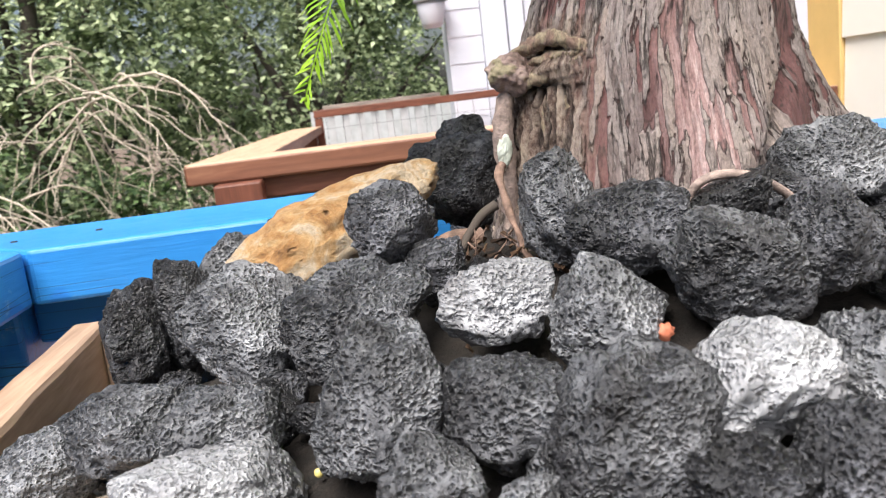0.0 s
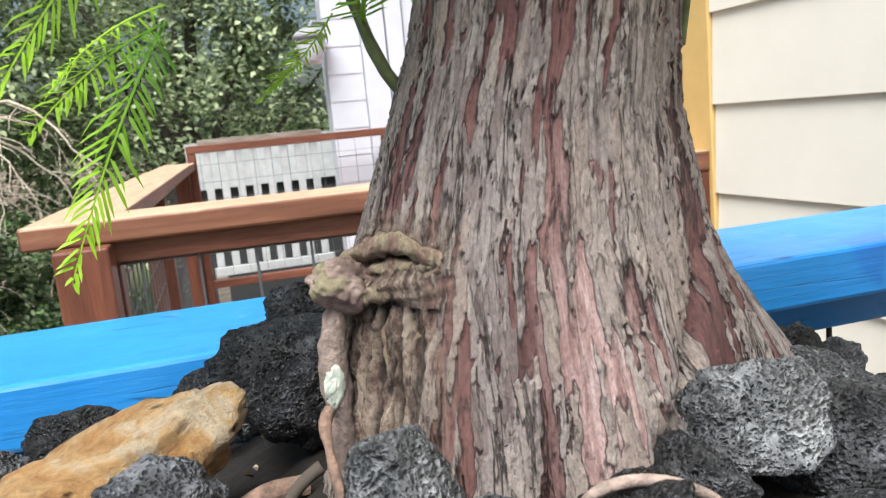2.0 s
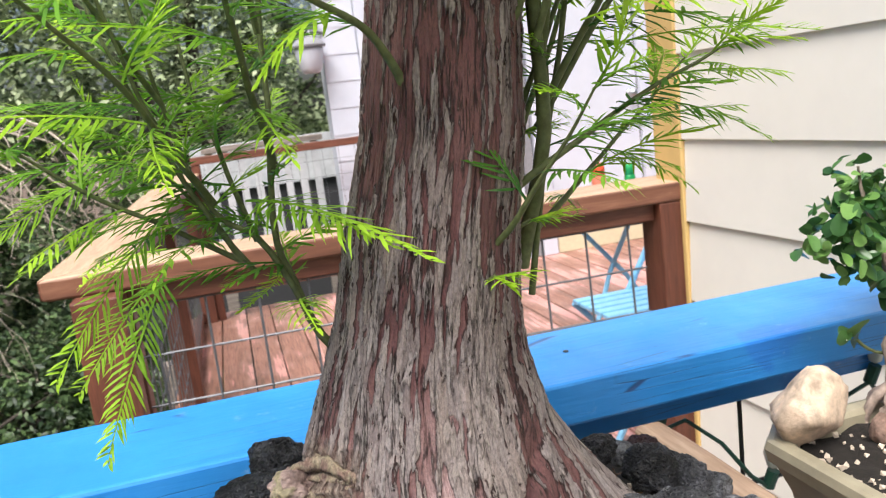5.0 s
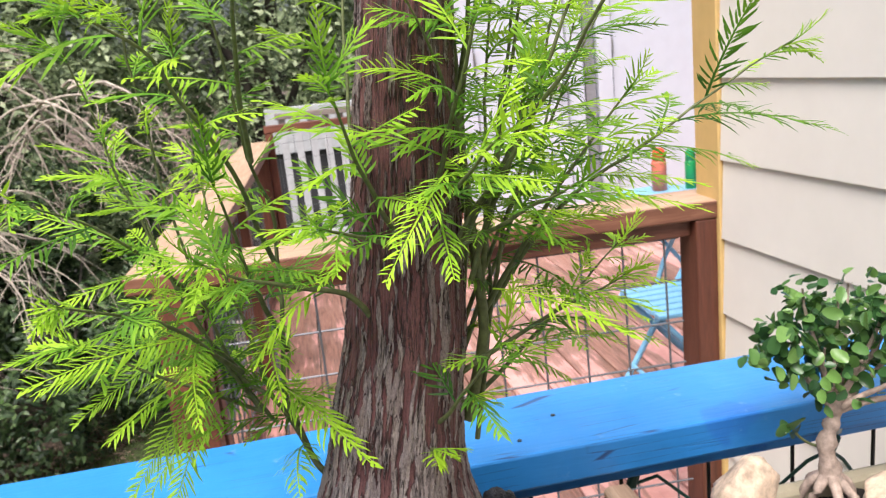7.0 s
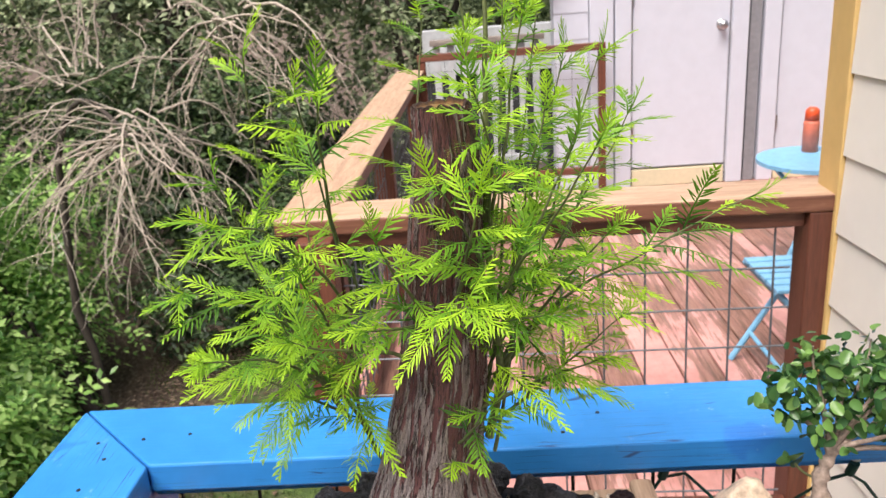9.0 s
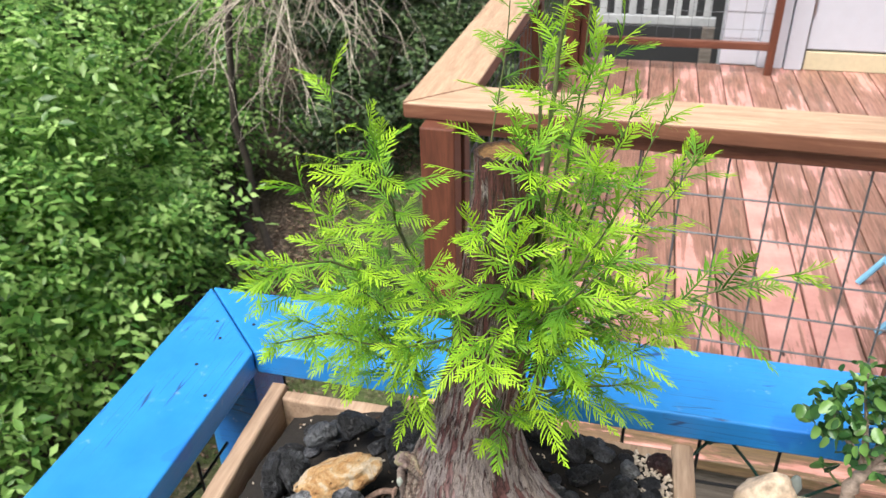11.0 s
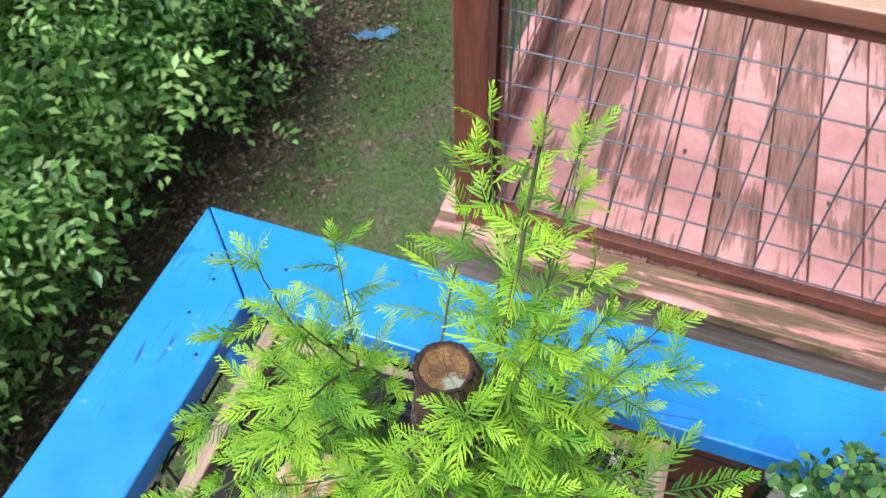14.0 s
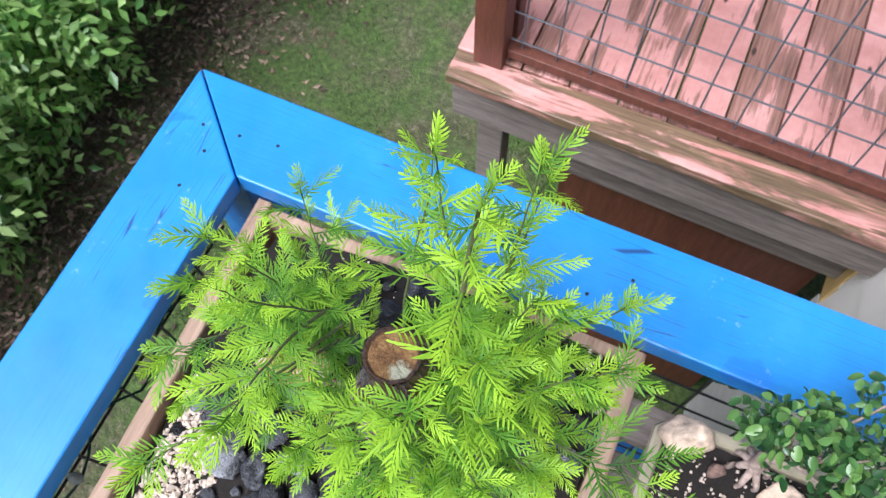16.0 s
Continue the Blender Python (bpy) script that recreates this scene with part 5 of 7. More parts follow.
def lump(name, at, scale, turn, seed, material, parent, label="", rough=0.3):
    bm = bmesh.new()
    bmesh.ops.create_icosphere(bm, subdivisions=5, radius=1)
    o = Vector((seed, seed * 2.2, 0))
    for v in bm.verts:
        n = v.co.normalized()
        v.co = n * (1 + rough * noise.noise(n * 1.6 + o) + 0.5 * rough * noise.noise(n * 4.5 + o) + 0.02 * math.sin(11 * n.z + 7 * noise.noise(n * 2 + o)) + 0.25 * rough * noise.noise(n * 11 + o) + 0.12 * rough * noise.noise(n * 25 + o))
    m = Matrix.LocRotScale(at, Euler(turn), scale)
    bmesh.ops.transform(bm, verts=bm.verts, matrix=m)
    return part(name, bm, material, parent, label, True)


def ridge(name, pts, radii, seed, label="", rough=0.35, sides=12, material=M_PALEROOT):
    """A torn fold of bark: a lumpy tube along pts."""
    bm = tube(pts, radii, sides)
    for v in bm.verts:
        v.co += wobble(v.co + Vector((seed, 0, 0)), 260, rough * max(radii) * 0.9) + wobble(v.co + Vector((0, seed, 0)), 700, rough * max(radii) * 0.5)
    return part(name, bm, material, tree, label, True)


lump("burl", (0.2895, -0.2150, 0.0712), (0.0108, 0.0088, 0.0082), (0.2, 0.35, 0.35), 3, M_STUB, tree, "knobbly pinkish and olive branch stub", 0.22)
for k, (p0, p1, p2, p3, r) in enumerate((
        ((0.290, -0.213, 0.077), (0.2985, -0.2185, 0.0845), (0.306, -0.2290, 0.086), (0.3150, -0.2365, 0.0775), 0.0030),
        ((0.291, -0.216, 0.0665), (0.299, -0.2210, 0.0665), (0.305, -0.2280, 0.069), (0.3150, -0.2365, 0.0765), 0.0028),
        ((0.2945, -0.213, 0.0720), (0.301, -0.2190, 0.0755), (0.307, -0.2270, 0.077), (0.3140, -0.2345, 0.0765), 0.0024),
        ((0.301, -0.2205, 0.0610), (0.299, -0.220, 0.050), (0.301, -0.2225, 0.038), (0.3025, -0.2265, 0.020), 0.0018),
        ((0.3075, -0.2295, 0.0625), (0.306, -0.2295, 0.050), (0.3075, -0.2315, 0.036), (0.310, -0.2355, 0.016), 0.0016))):
    pts = [p + wobble(p + Vector((k, 0, 0)), 130, 0.0012) for p in bezier(p0, p1, p2, p3, 22)]
    ridge("bark_fold", pts, [r * (0.5 + 0.5 * math.sin(math.pi * (0.12 + 0.80 * i / 22))) * (1 + 0.25 * noise.noise(Vector((i * 0.6, k * 5.0, 0)))) for i in range(23)], 20 + k, "torn olive-grey fold of bark", 0.6, 14, M_FIBRE)
ridge("root", bezier((0.288, -0.213, 0.066), (0.281, -0.215, 0.054), (0.285, -0.212, 0.035), (0.284, -0.210, 0.006), 16), [0.0032 + 0.0014 * math.sin(i * 0.2) for i in range(17)], 3, "peeled pale grey root", 0.35)
lump("scar", (0.2828, -0.2168, 0.040), (0.0030, 0.0016, 0.0074), (0.05, 0.1, 0.2), 12, M_SCAR, tree, "pale mint-white patch on the peeled root", 0.25)
part("root", tube([Vector(p) + wobble(p, 90, 0.0022) for p in bezier((0.281, -0.221, 0.034), (0.274, -0.231, 0.026), (0.277, -0.240, 0.010), (0.287, -0.252, -0.008), 22)], [0.0019 - 0.00004 * i + 0.0003 * math.sin(i * 0.8) for i in range(23)], 9), M_ROOT, tree, "thin pinkish root", True)
part("root", tube([Vector(p) + wobble(p, 90, 0.0018) for p in bezier((0.274, -0.226, 0.020), (0.268, -0.226, 0.017), (0.262, -0.232, 0.012), (0.254, -0.236, -0.004), 14)], [0.0022 - 0.00005 * i for i in range(15)], 9), M_TREEBARK, tree, "thin dark root", True)
rnd = random.Random(3)
for k in range(7):
    a = Vector((rnd.uniform(0.252, 0.285), rnd.uniform(-0.245, -0.225), rnd.uniform(0.002, 0.016)))
    e = a + Vector((rnd.uniform(-0.02, 0.02), rnd.uniform(-0.02, 0.01), -rnd.uniform(0.006, 0.018)))
    part("rootlet", tube([p + wobble(p, 120, 0.002) for p in bezier(a, a.lerp(e, 0.3) + Vector((0, -0.004, 0.003)), a.lerp(e, 0.7), e, 6)], 0.0004, 5), M_ROOT, tree, smooth=True)
part("root", tube([Vector(p) + wobble(p, 60, 0.0012) for p in bezier((0.331, -0.285, 0.021), (0.332, -0.292, 0.034), (0.362, -0.295, 0.031), (0.372, -0.285, 0.007), 18)], 0.0016, 8), M_PALEROOT, tree, "thin arched root looping out of the rocks", True)
part("root", tube([Vector(p) + wobble(p, 60, 0.0015) for p in bezier((0.272, -0.20, 0.004), (0.258, -0.20, 0.006), (0.25, -0.205, 0.004), (0.238, -0.215, -0.008), 10)], 0.0036, 8), M_ROOT, tree, "", True)


# ---- shoots ----
def frond_mesh(seed, L, pairs):
    """A feathery spray: one arching, slightly twisted rachis with two ranks of soft needles growing out of it."""
    rnd = random.Random(seed)
    verts, faces, fresh = [], [], []
    bend, sway, twist = rnd.uniform(0.08, 0.40), rnd.uniform(-0.14, 0.14), rnd.uniform(-0.7, 0.7)

    def spine(s):
        return Vector((s * L, sway * L * s * s, -bend * L * s * s))

    n = round(2.0 * pairs)
    for i in range(n + 1):
        s = i / n
        w = 0.0008 * (1 - 0.65 * s)
        verts += [spine(s) + Vector((0, w, 0)), spine(s) + Vector((0, 0, w)), spine(s) - Vector((0, w, 0))]
        fresh += [s] * 3
    for i in range(n):
        a = 3 * i
        faces += [(a, a + 3, a + 4, a + 1), (a + 1, a + 4, a + 5, a + 2)]
        s = (i + 0.5) / n
        if s < 0.06 or rnd.random() < 0.04:
            continue
        sd = 1 if i % 2 else -1
        p = spine(s)
        ln = 0.0176 * (0.45 + 0.55 * math.sin(math.pi * min(1, 0.15 + s * 0.8))) * (1 - 0.5 * s ** 3) * rnd.uniform(0.72, 1.15) * (L / 0.075) ** 0.35
        ang = radians(rnd.gauss(53, 8) - 22 * s)
        d = Vector((math.cos(ang), sd * math.sin(ang), rnd.uniform(-0.5, 0.08)))
        d = (Matrix.Rotation(twist * s, 3, "X") @ d).normalized()
        side = Vector((-d.y, d.x, 0)).normalized() * rnd.uniform(0.00058, 0.00076)
        b = len(verts)
        hang, curl = rnd.uniform(0.02, 0.34) * ln, rnd.uniform(0.02, 0.20) * ln
        p1, p2 = p + d * ln * 0.2, p + d * ln * 0.72 + Vector((0.3 * curl, 0, -0.35 * hang))
        verts += [p1 + side, p1 - side, p2 + side * 0.95, p2 - side * 0.95, p + d * ln * 0.98 + Vector((curl, 0, -hang))]
        fresh += [s, s, s + 0.05, s + 0.05, s + 0.12]
        r0, r1 = (a, a + 3) if sd > 0 else (a + 2, a + 5)
        m0, m1 = (b, b + 1) if sd < 0 else (b + 1, b)
        n0, n1 = (b + 2, b + 3) if sd < 0 else (b + 3, b + 2)
        faces += [(r0, r1, m1, m0), (m0, m1, n1, n0), (n0, n1, b + 4)]
    me = bpy.data.meshes.new("frond")
    me.from_pydata([tuple(v) for v in verts], [], faces)
    # longest sprays get a lighter colour to make up for hanging in shade
    age_and_light = 0.45 if L > 0.09 else 0.30 if L < 0.035 else 0.12 if L < 0.05 else 0.0
    me.attributes.new("fresh", "FLOAT", "POINT").data.foreach_set("value", [min(1.0, age_and_light + 0.7 * f) for f in fresh])
    me.shade_smooth()
    me.materials.append(M_NEEDLE)
    return me


FRONDS = [frond_mesh(s, L, n) for s, (L, n) in enumerate(((0.036, 12), (0.041, 13), (0.046, 14), (0.052, 16), (0.058, 18), (0.064, 20), (0.074, 23), (0.030, 10), (0.023, 8), (0.100, 30)))]
SHORT, MEDIUM, LONG = (7, 8, 0), (0, 1, 2, 3), (3, 4, 5, 6)
rnd_f = random.Random(77)


def frond(parent, at, direction, up, size):
    d = Vector(direction).normalized()
    u = Vector(up)
    y = u.cross(d)
    if y.length < 1e-3:
        y = Vector((0, 1, 0)).cross(d)
    y.normalize()
    z = d.cross(y)
    m = Matrix((d, y, z)).transposed().to_4x4()
    ob = new("frond", FRONDS[rnd_f.choice(size)])
    ob.parent = parent
    s = rnd_f.uniform(0.88, 1.12)
    ob.matrix_basis = Matrix.Translation(at) @ m @ Matrix.Scale(s, 4)
    return ob


def shoot(z0, tip, n, lift=0.5, r0=0.0024, first=0.18, sag=0.0, size=MEDIUM, az=None, rise=0.65, start=None, via=()):
    """A shoot from the trunk at height z0 that rises to tip, feathered with fronds."""
    n = round(n * 1.05)
    cx, cy, rx, ry = trunk_at(z0)
    tip = Vector(tip)
    out = Vector((tip.x - cx, tip.y - cy, 0))
    if out.length < 0.01:
        out = Vector((0.5, 0.5, 0))
    out.normalize()
    foot = out if az is None else Vector((math.cos(radians(az)), math.sin(radians(az)), 0))
    p0 = Vector((cx + foot.x * rx * 0.94, cy + foot.y * ry * 0.94, z0))
    span = (tip - p0).length
    go = (tip - p0).normalized()
    p1 = p0 + (foot * (1 - rise) + Vector((0, 0, rise))).normalized() * span * 0.25
    p2 = tip - go.lerp(Vector((0, 0, 1)), lift).normalized() * span * 0.35
    pts = bezier(p0, p1, p2, tip, 22)
    if start:
        knots = [Vector(start)] + [Vector(q) for q in via] + [tip]
        knots = [2 * knots[0] - knots[1]] + knots + [2 * knots[-1] - knots[-2]]
        m = len(knots) - 3
        pts = []
        for i in range(23):
            f = i / 22 * m
            j = min(m - 1, int(f))
            t = f - j
            a, b, c, d = knots[j:j + 4]
            pts.append(0.5 * (2 * b + (c - a) * t + (2 * a - 5 * b + 4 * c - d) * t * t + (3 * b - a - 3 * c + d) * t ** 3))
        out = Vector((tip.x - pts[0].x, tip.y - pts[0].y, 0.0)) + Vector((-0.004, -0.004, 0))
        out.normalize()
    pts = [p + wobble(p, 30, 0.0025) * min(1, i / 6) for i, p in enumerate(pts)]
    br = part("branch", tube(pts, [r0 * (1 - 0.75 * i / 22) for i in range(23)], 7), M_TWIG, tree, smooth=True)
    ang = rnd_f.uniform(0, 6.28)
    for k in range(n):
        f = first + (0.97 - first) * (k / max(1, n - 1)) ** 0.9
        i = f * 22
        j = min(21, int(i))
        at = pts[j].lerp(pts[j + 1], i - j)
        d = (pts[j + 1] - pts[j]).normalized()
        ang += 2.4
        a = d.cross(Vector((0.2, 0.3, 0.9))).normalized()
        b = d.cross(a)
        side = a * math.cos(ang) + b * math.sin(ang)
        side.z *= 0.30
        side = (side + out * 0.35 + Vector((0, 0, 0.10))).normalized()
        dirn = (side + d * (0.25 + 0.6 * f)).normalized()
        dirn.z -= 0.12 * (1 - f) + sag
        tier = SHORT if f > 0.82 else (size if f > 0.35 else LONG if size is not SHORT else MEDIUM)
        frond(br, at, dirn, Vector((0, 0, 1)) + out * 0.35, tier)
    d = (pts[-1] - pts[-3]).normalized()
    frond(br, pts[-1] - d * 0.004, d + Vector((0.1, 0, 0)), out + Vector((0, 0, 0.2)), SHORT)
    frond(br, pts[-1] - d * 0.008, d + out * 0.6, -out + Vector((0, 0, 0.4)), SHORT)
    return br


def spray(parent, start, end, up=(0, -0.5, 1)):
    """One frond that hangs from start to end."""
    s, e = Vector(start), Vector(end)
    ob = frond(parent, s, e - s, Vector(up), (9,))
    tip = max((v.co for v in ob.data.vertices), key=lambda c: c.length)
    turn = ob.matrix_basis.to_3x3().normalized()
    want = turn.inverted() @ (e - s)
    fit = tip.rotation_difference(want).to_matrix().to_4x4()
    ob.matrix_basis = Matrix.Translation(s) @ turn.to_4x4() @ fit @ Matrix.Scale((e - s).length / tip.length, 4)


# two stout stems from the low fork and their side stems
FORK = (0.333, -0.196, 0.112)
low = shoot(0.12, (0.256, -0.236, 0.486), 15, r0=0.0020, first=0.30, start=FORK, via=((0.315, -0.199, 0.131), (0.295, -0.194, 0.178), (0.276, -0.19, 0.196), (0.261, -0.19, 0.247), (0.250, -0.212, 0.370)))
shoot(0.12, (0.293, -0.258, 0.456), 15, r0=0.0025, first=0.26, start=FORK, via=((0.314, -0.199, 0.132), (0.304, -0.194, 0.162), (0.300, -0.195, 0.192), (0.309, -0.19, 0.283), (0.302, -0.215, 0.340)))
shoot(0.12, (0.224, -0.190, 0.340), 13, r0=0.0016, first=0.12, size=LONG, start=(0.284, -0.19, 0.172), via=((0.255, -0.19, 0.237),))
shoot(0.12, (0.225, -0.245, 0.400), 11, r0=0.0014, first=0.15, start=(0.276, -0.19, 0.200), via=((0.252, -0.215, 0.26),))
shoot(0.12, (0.262, -0.150, 0.400), 12, r0=0.0014, first=0.15, start=(0.292, -0.19, 0.18), via=((0.272, -0.165, 0.27),))
shoot(0.12, (0.207, -0.296, 0.335), 8, r0=0.0014, first=0.15, sag=0.05, size=LONG, start=(0.262, -0.19, 0.245), via=((0.235, -0.245, 0.300),))
shoot(0.12, (0.264, -0.375, 0.402), 9, r0=0.0016, first=0.25, start=(0.306, -0.20, 0.270), via=((0.296, -0.27, 0.335), (0.280, -0.335, 0.385)))
shoot(0.12, (0.322, -0.330, 0.468), 9, r0=0.0018, first=0.3, start=(0.303, -0.212, 0.330), via=((0.308, -0.265, 0.400),))
shoot(0.12, (0.220, -0.318, 0.289), 6, r0=0.0018, first=0.3, sag=0.05, start=(0.276, -0.19, 0.200), via=((0.250, -0.25, 0.255),))
shoot(0.12, (0.290, -0.290, 0.330), 10, r0=0.0020, first=0.2, size=LONG, start=(0.305, -0.19, 0.21), via=((0.295, -0.24, 0.275),))
shoot(0.12, (0.195, -0.225, 0.245), 7, r0=0.0014, first=0.2, sag=0.15, size=MEDIUM, start=(0.284, -0.19, 0.172), via=((0.225, -0.205, 0.215),))
shoot(0.12, (0.230, -0.150, 0.240), 8, r0=0.0014, first=0.2, sag=0.25, size=LONG, start=(0.29, -0.19, 0.165), via=((0.262, -0.17, 0.205),))
# leader and the upright stems beside the sawn top
shoot(0.15, (0.433, -0.218, 0.625), 18, r0=0.0040, first=0.34, start=(0.412, -0.205, 0.15), via=((0.424, -0.222, 0.22), (0.420, -0.226, 0.32), (0.422, -0.224, 0.428), (0.428, -0.22, 0.52)))
shoot(0.15, (0.400, -0.190, 0.610), 14, r0=0.0017, first=0.45, start=(0.400, -0.185, 0.20), via=((0.412, -0.190, 0.32), (0.412, -0.195, 0.45)))
shoot(0.15, (0.468, -0.205, 0.520), 16, r0=0.0018, first=0.28, start=(0.416, -0.205, 0.135), via=((0.432, -0.205, 0.22), (0.440, -0.205, 0.34)))
shoot(0.16, (0.445, -0.152, 0.570), 14, r0=0.0017, first=0.3, start=(0.408, -0.195, 0.16), via=((0.428, -0.18, 0.28), (0.436, -0.165, 0.42)))
shoot(0.17, (0.443, -0.114, 0.490), 12, 0.5, 0.0016, 0.3, az=20, rise=0.8)
shoot(0.28, (0.380, -0.150, 0.545), 13, 0.4, 0.0016, 0.3, az=120)
shoot(0.22, (0.410, -0.130, 0.480), 11, 0.4, 0.0022, 0.3, az=80, rise=0.75)
shoot(0.20, (0.505, -0.225, 0.470), 13, r0=0.0016, first=0.25, start=(0.424, -0.215, 0.20), via=((0.448, -0.22, 0.29), (0.476, -0.222, 0.38)))
shoot(0.21, (0.535, -0.191, 0.425), 13, 0.1, 0.0016, 0.35, az=0, rise=0.7)
shoot(0.16, (0.524, -0.134, 0.388), 11, 0.2, 0.0022, 0.3, az=25)
shoot(0.26, (0.475, -0.300, 0.420), 11, 0.2, 0.0022, 0.25, az=-40)
shoot(0.30, (0.415, -0.320, 0.400), 9, 0.4, 0.0018, 0.2, az=-70)
shoot(0.20, (0.462, -0.268, 0.445), 11, r0=0.0020, first=0.3, start=(0.424, -0.222, 0.24), via=((0.440, -0.240, 0.33),))
shoot(0.20, (0.452, -0.246, 0.505), 11, r0=0.0018, first=0.25, start=(0.421, -0.226, 0.34), via=((0.436, -0.234, 0.42),))
shoot(0.20, (0.482, -0.188, 0.460), 10, r0=0.0018, first=0.25, start=(0.436, -0.206, 0.28), via=((0.456, -0.198, 0.36),))
shoot(0.20, (0.505, -0.265, 0.350), 10, r0=0.0020, first=0.25, size=LONG, start=(0.424, -0.215, 0.22), via=((0.462, -0.245, 0.29),))
shoot(0.20, (0.440, -0.300, 0.355), 9, r0=0.0018, first=0.3, size=LONG, start=(0.415, -0.240, 0.25), via=((0.430, -0.270, 0.31),))
shoot(0.20, (0.414, -0.288, 0.462), 9, r0=0.0016, first=0.3, start=(0.421, -0.228, 0.35), via=((0.424, -0.260, 0.41),))
shoot(0.20, (0.384, -0.305, 0.405), 8, r0=0.0016, first=0.3, start=(0.416, -0.232, 0.29), via=((0.408, -0.275, 0.35),))
# shoots off the bare front of the trunk
shoot(0.29, (0.345, -0.320, 0.370), 8, 0.2, 0.0018, 0.2, size=MEDIUM, az=-110, rise=0.4)
shoot(0.29, (0.406, -0.375, 0.345), 7, 0.0, 0.0018, 0.3, -0.05, MEDIUM, az=-80, rise=0.3)
shoot(0.27, (0.478, -0.385, 0.440), 8, 0.2, 0.0018, 0.3, 0.0, MEDIUM, az=-40, rise=0.6)
shoot(0.28, (0.335, -0.325, 0.310), 7, 0.0, 0.0018, 0.25, -0.1, MEDIUM, az=-110, rise=0.3)
shoot(0.27, (0.455, -0.320, 0.315), 8, 0.0, 0.0018, 0.25, -0.1, MEDIUM, az=-50, rise=0.3)
shoot(0.24, (0.280, -0.310, 0.300), 7, 0.1, 0.0020, 0.3, -0.05, MEDIUM, az=225)
# spreading shoots
shoot(0.20, (0.612, -0.245, 0.365), 15, 0.0, 0.0018, 0.3, 0.05, LONG, start=(0.424, -0.212, 0.215), via=((0.47, -0.22, 0.275), (0.53, -0.232, 0.318)))
shoot(0.19, (0.505, -0.250, 0.245), 9, 0.0, 0.002, 0.3, 0.1, LONG, az=-20, rise=0.4)
shoot(0.15, (0.535, -0.165, 0.240), 9, 0.0, 0.002, 0.35, 0.1, LONG, az=10, rise=0.4)
shoot(0.17, (0.415, -0.300, 0.235), 5, 0.0, 0.0016, 0.35, 0.1, MEDIUM, az=-60, rise=0.4)
for ends in (((0.246, -0.118, 0.165), (0.203, -0.142, 0.067)), ((0.246, -0.11, 0.172), (0.182, -0.032, 0.143)), ((0.244, -0.120, 0.163), (0.206, -0.191, 0.121)), ((0.306, -0.150, 0.160), (0.277, -0.110, 0.131), (0.2, -1, -0.9)),
             ((0.303, -0.215, 0.195), (0.342, -0.274, 0.180)), ((0.262, -0.185, 0.205), (0.200, -0.200, 0.130)), ((0.250, -0.190, 0.225), (0.180, -0.215, 0.190)), ((0.290, -0.205, 0.200), (0.350, -0.300, 0.178)),
             ((0.396, -0.31, 0.325), (0.358, -0.370, 0.290)), ((0.440, -0.245, 0.245), (0.500, -0.310, 0.240)),
             ((0.420, -0.275, 0.255), (0.466, -0.360, 0.248)), ((0.262, -0.215, 0.235), (0.184, -0.285, 0.240)), ((0.500, -0.228, 0.300), (0.553, -0.262, 0.290)), ((0.255, -0.215, 0.400), (0.242, -0.275, 0.428))):
    spray(low, *ends)
# small sprouts on the bare bark
for z, q in ((0.172, -0.45), (0.155, -1.2), (0.21, 0.1)):
    cx, cy, rx, ry = trunk_at(z)
    o = Vector((math.cos(q), math.sin(q), 0))
    s = part("branch", tube([(cx + o.x * rx * 0.95, cy + o.y * ry * 0.95, z), (cx + o.x * (rx + 0.006), cy + o.y * (ry + 0.006), z + 0.004)], 0.001, 6), M_TWIG, tree)
    for k in range(3):
        frond(s, (cx + o.x * (rx + 0.005), cy + o.y * (ry + 0.005), z + 0.003), o + Vector((0.6 * (k - 1) * -o.y, 0.6 * (k - 1) * o.x, 0.3)), Vector((0, 0, 1)), (8,))

# ---- fig bonsai in a stoneware pot ----
PX0, PX1, PY0, PY1, PZ = 0.642, 0.905, -0.245, -0.062, -0.045
pot = thing("bonsai_pot", "beige glazed rectangular stoneware bonsai pot with tapered sides", "pot", at=(0.77, -0.155, -0.17))


def pot_body():
    bm = bmesh.new()

    def ring(grow, z):
        c = 0.022 + max(0, grow) * 0.5
        x0, x1, y0, y1 = PX0 - grow, PX1 + grow, PY0 - grow, PY1 + grow
        pts = [(x0 + c, y0), (x1 - c, y0), (x1, y0 + c), (x1, y1 - c), (x1 - c, y1), (x0 + c, y1), (x0, y1 - c), (x0, y0 + c)]
        return [bm.verts.new((x, y, z)) for x, y in pts]

    rings = [ring(-0.030, -0.168), ring(-0.020, -0.150), ring(-0.008, -0.085), ring(-0.001, -0.066), ring(0.004, -0.062), ring(0.006, -0.052), ring(0.004, -0.046), ring(0.0, PZ), ring(-0.008, PZ - 0.001), ring(-0.011, -0.050), ring(-0.013, -0.075)]
    for a, c in zip(rings, rings[1:]):
        for k in range(8):
            bm.faces.new((a[k], a[(k + 1) % 8], c[(k + 1) % 8], c[k]))
    bm.faces.new(rings[0][::-1])
    bm.faces.new(rings[-1])
    bmesh.ops.recalc_face_normals(bm, faces=bm.faces)
    return bm


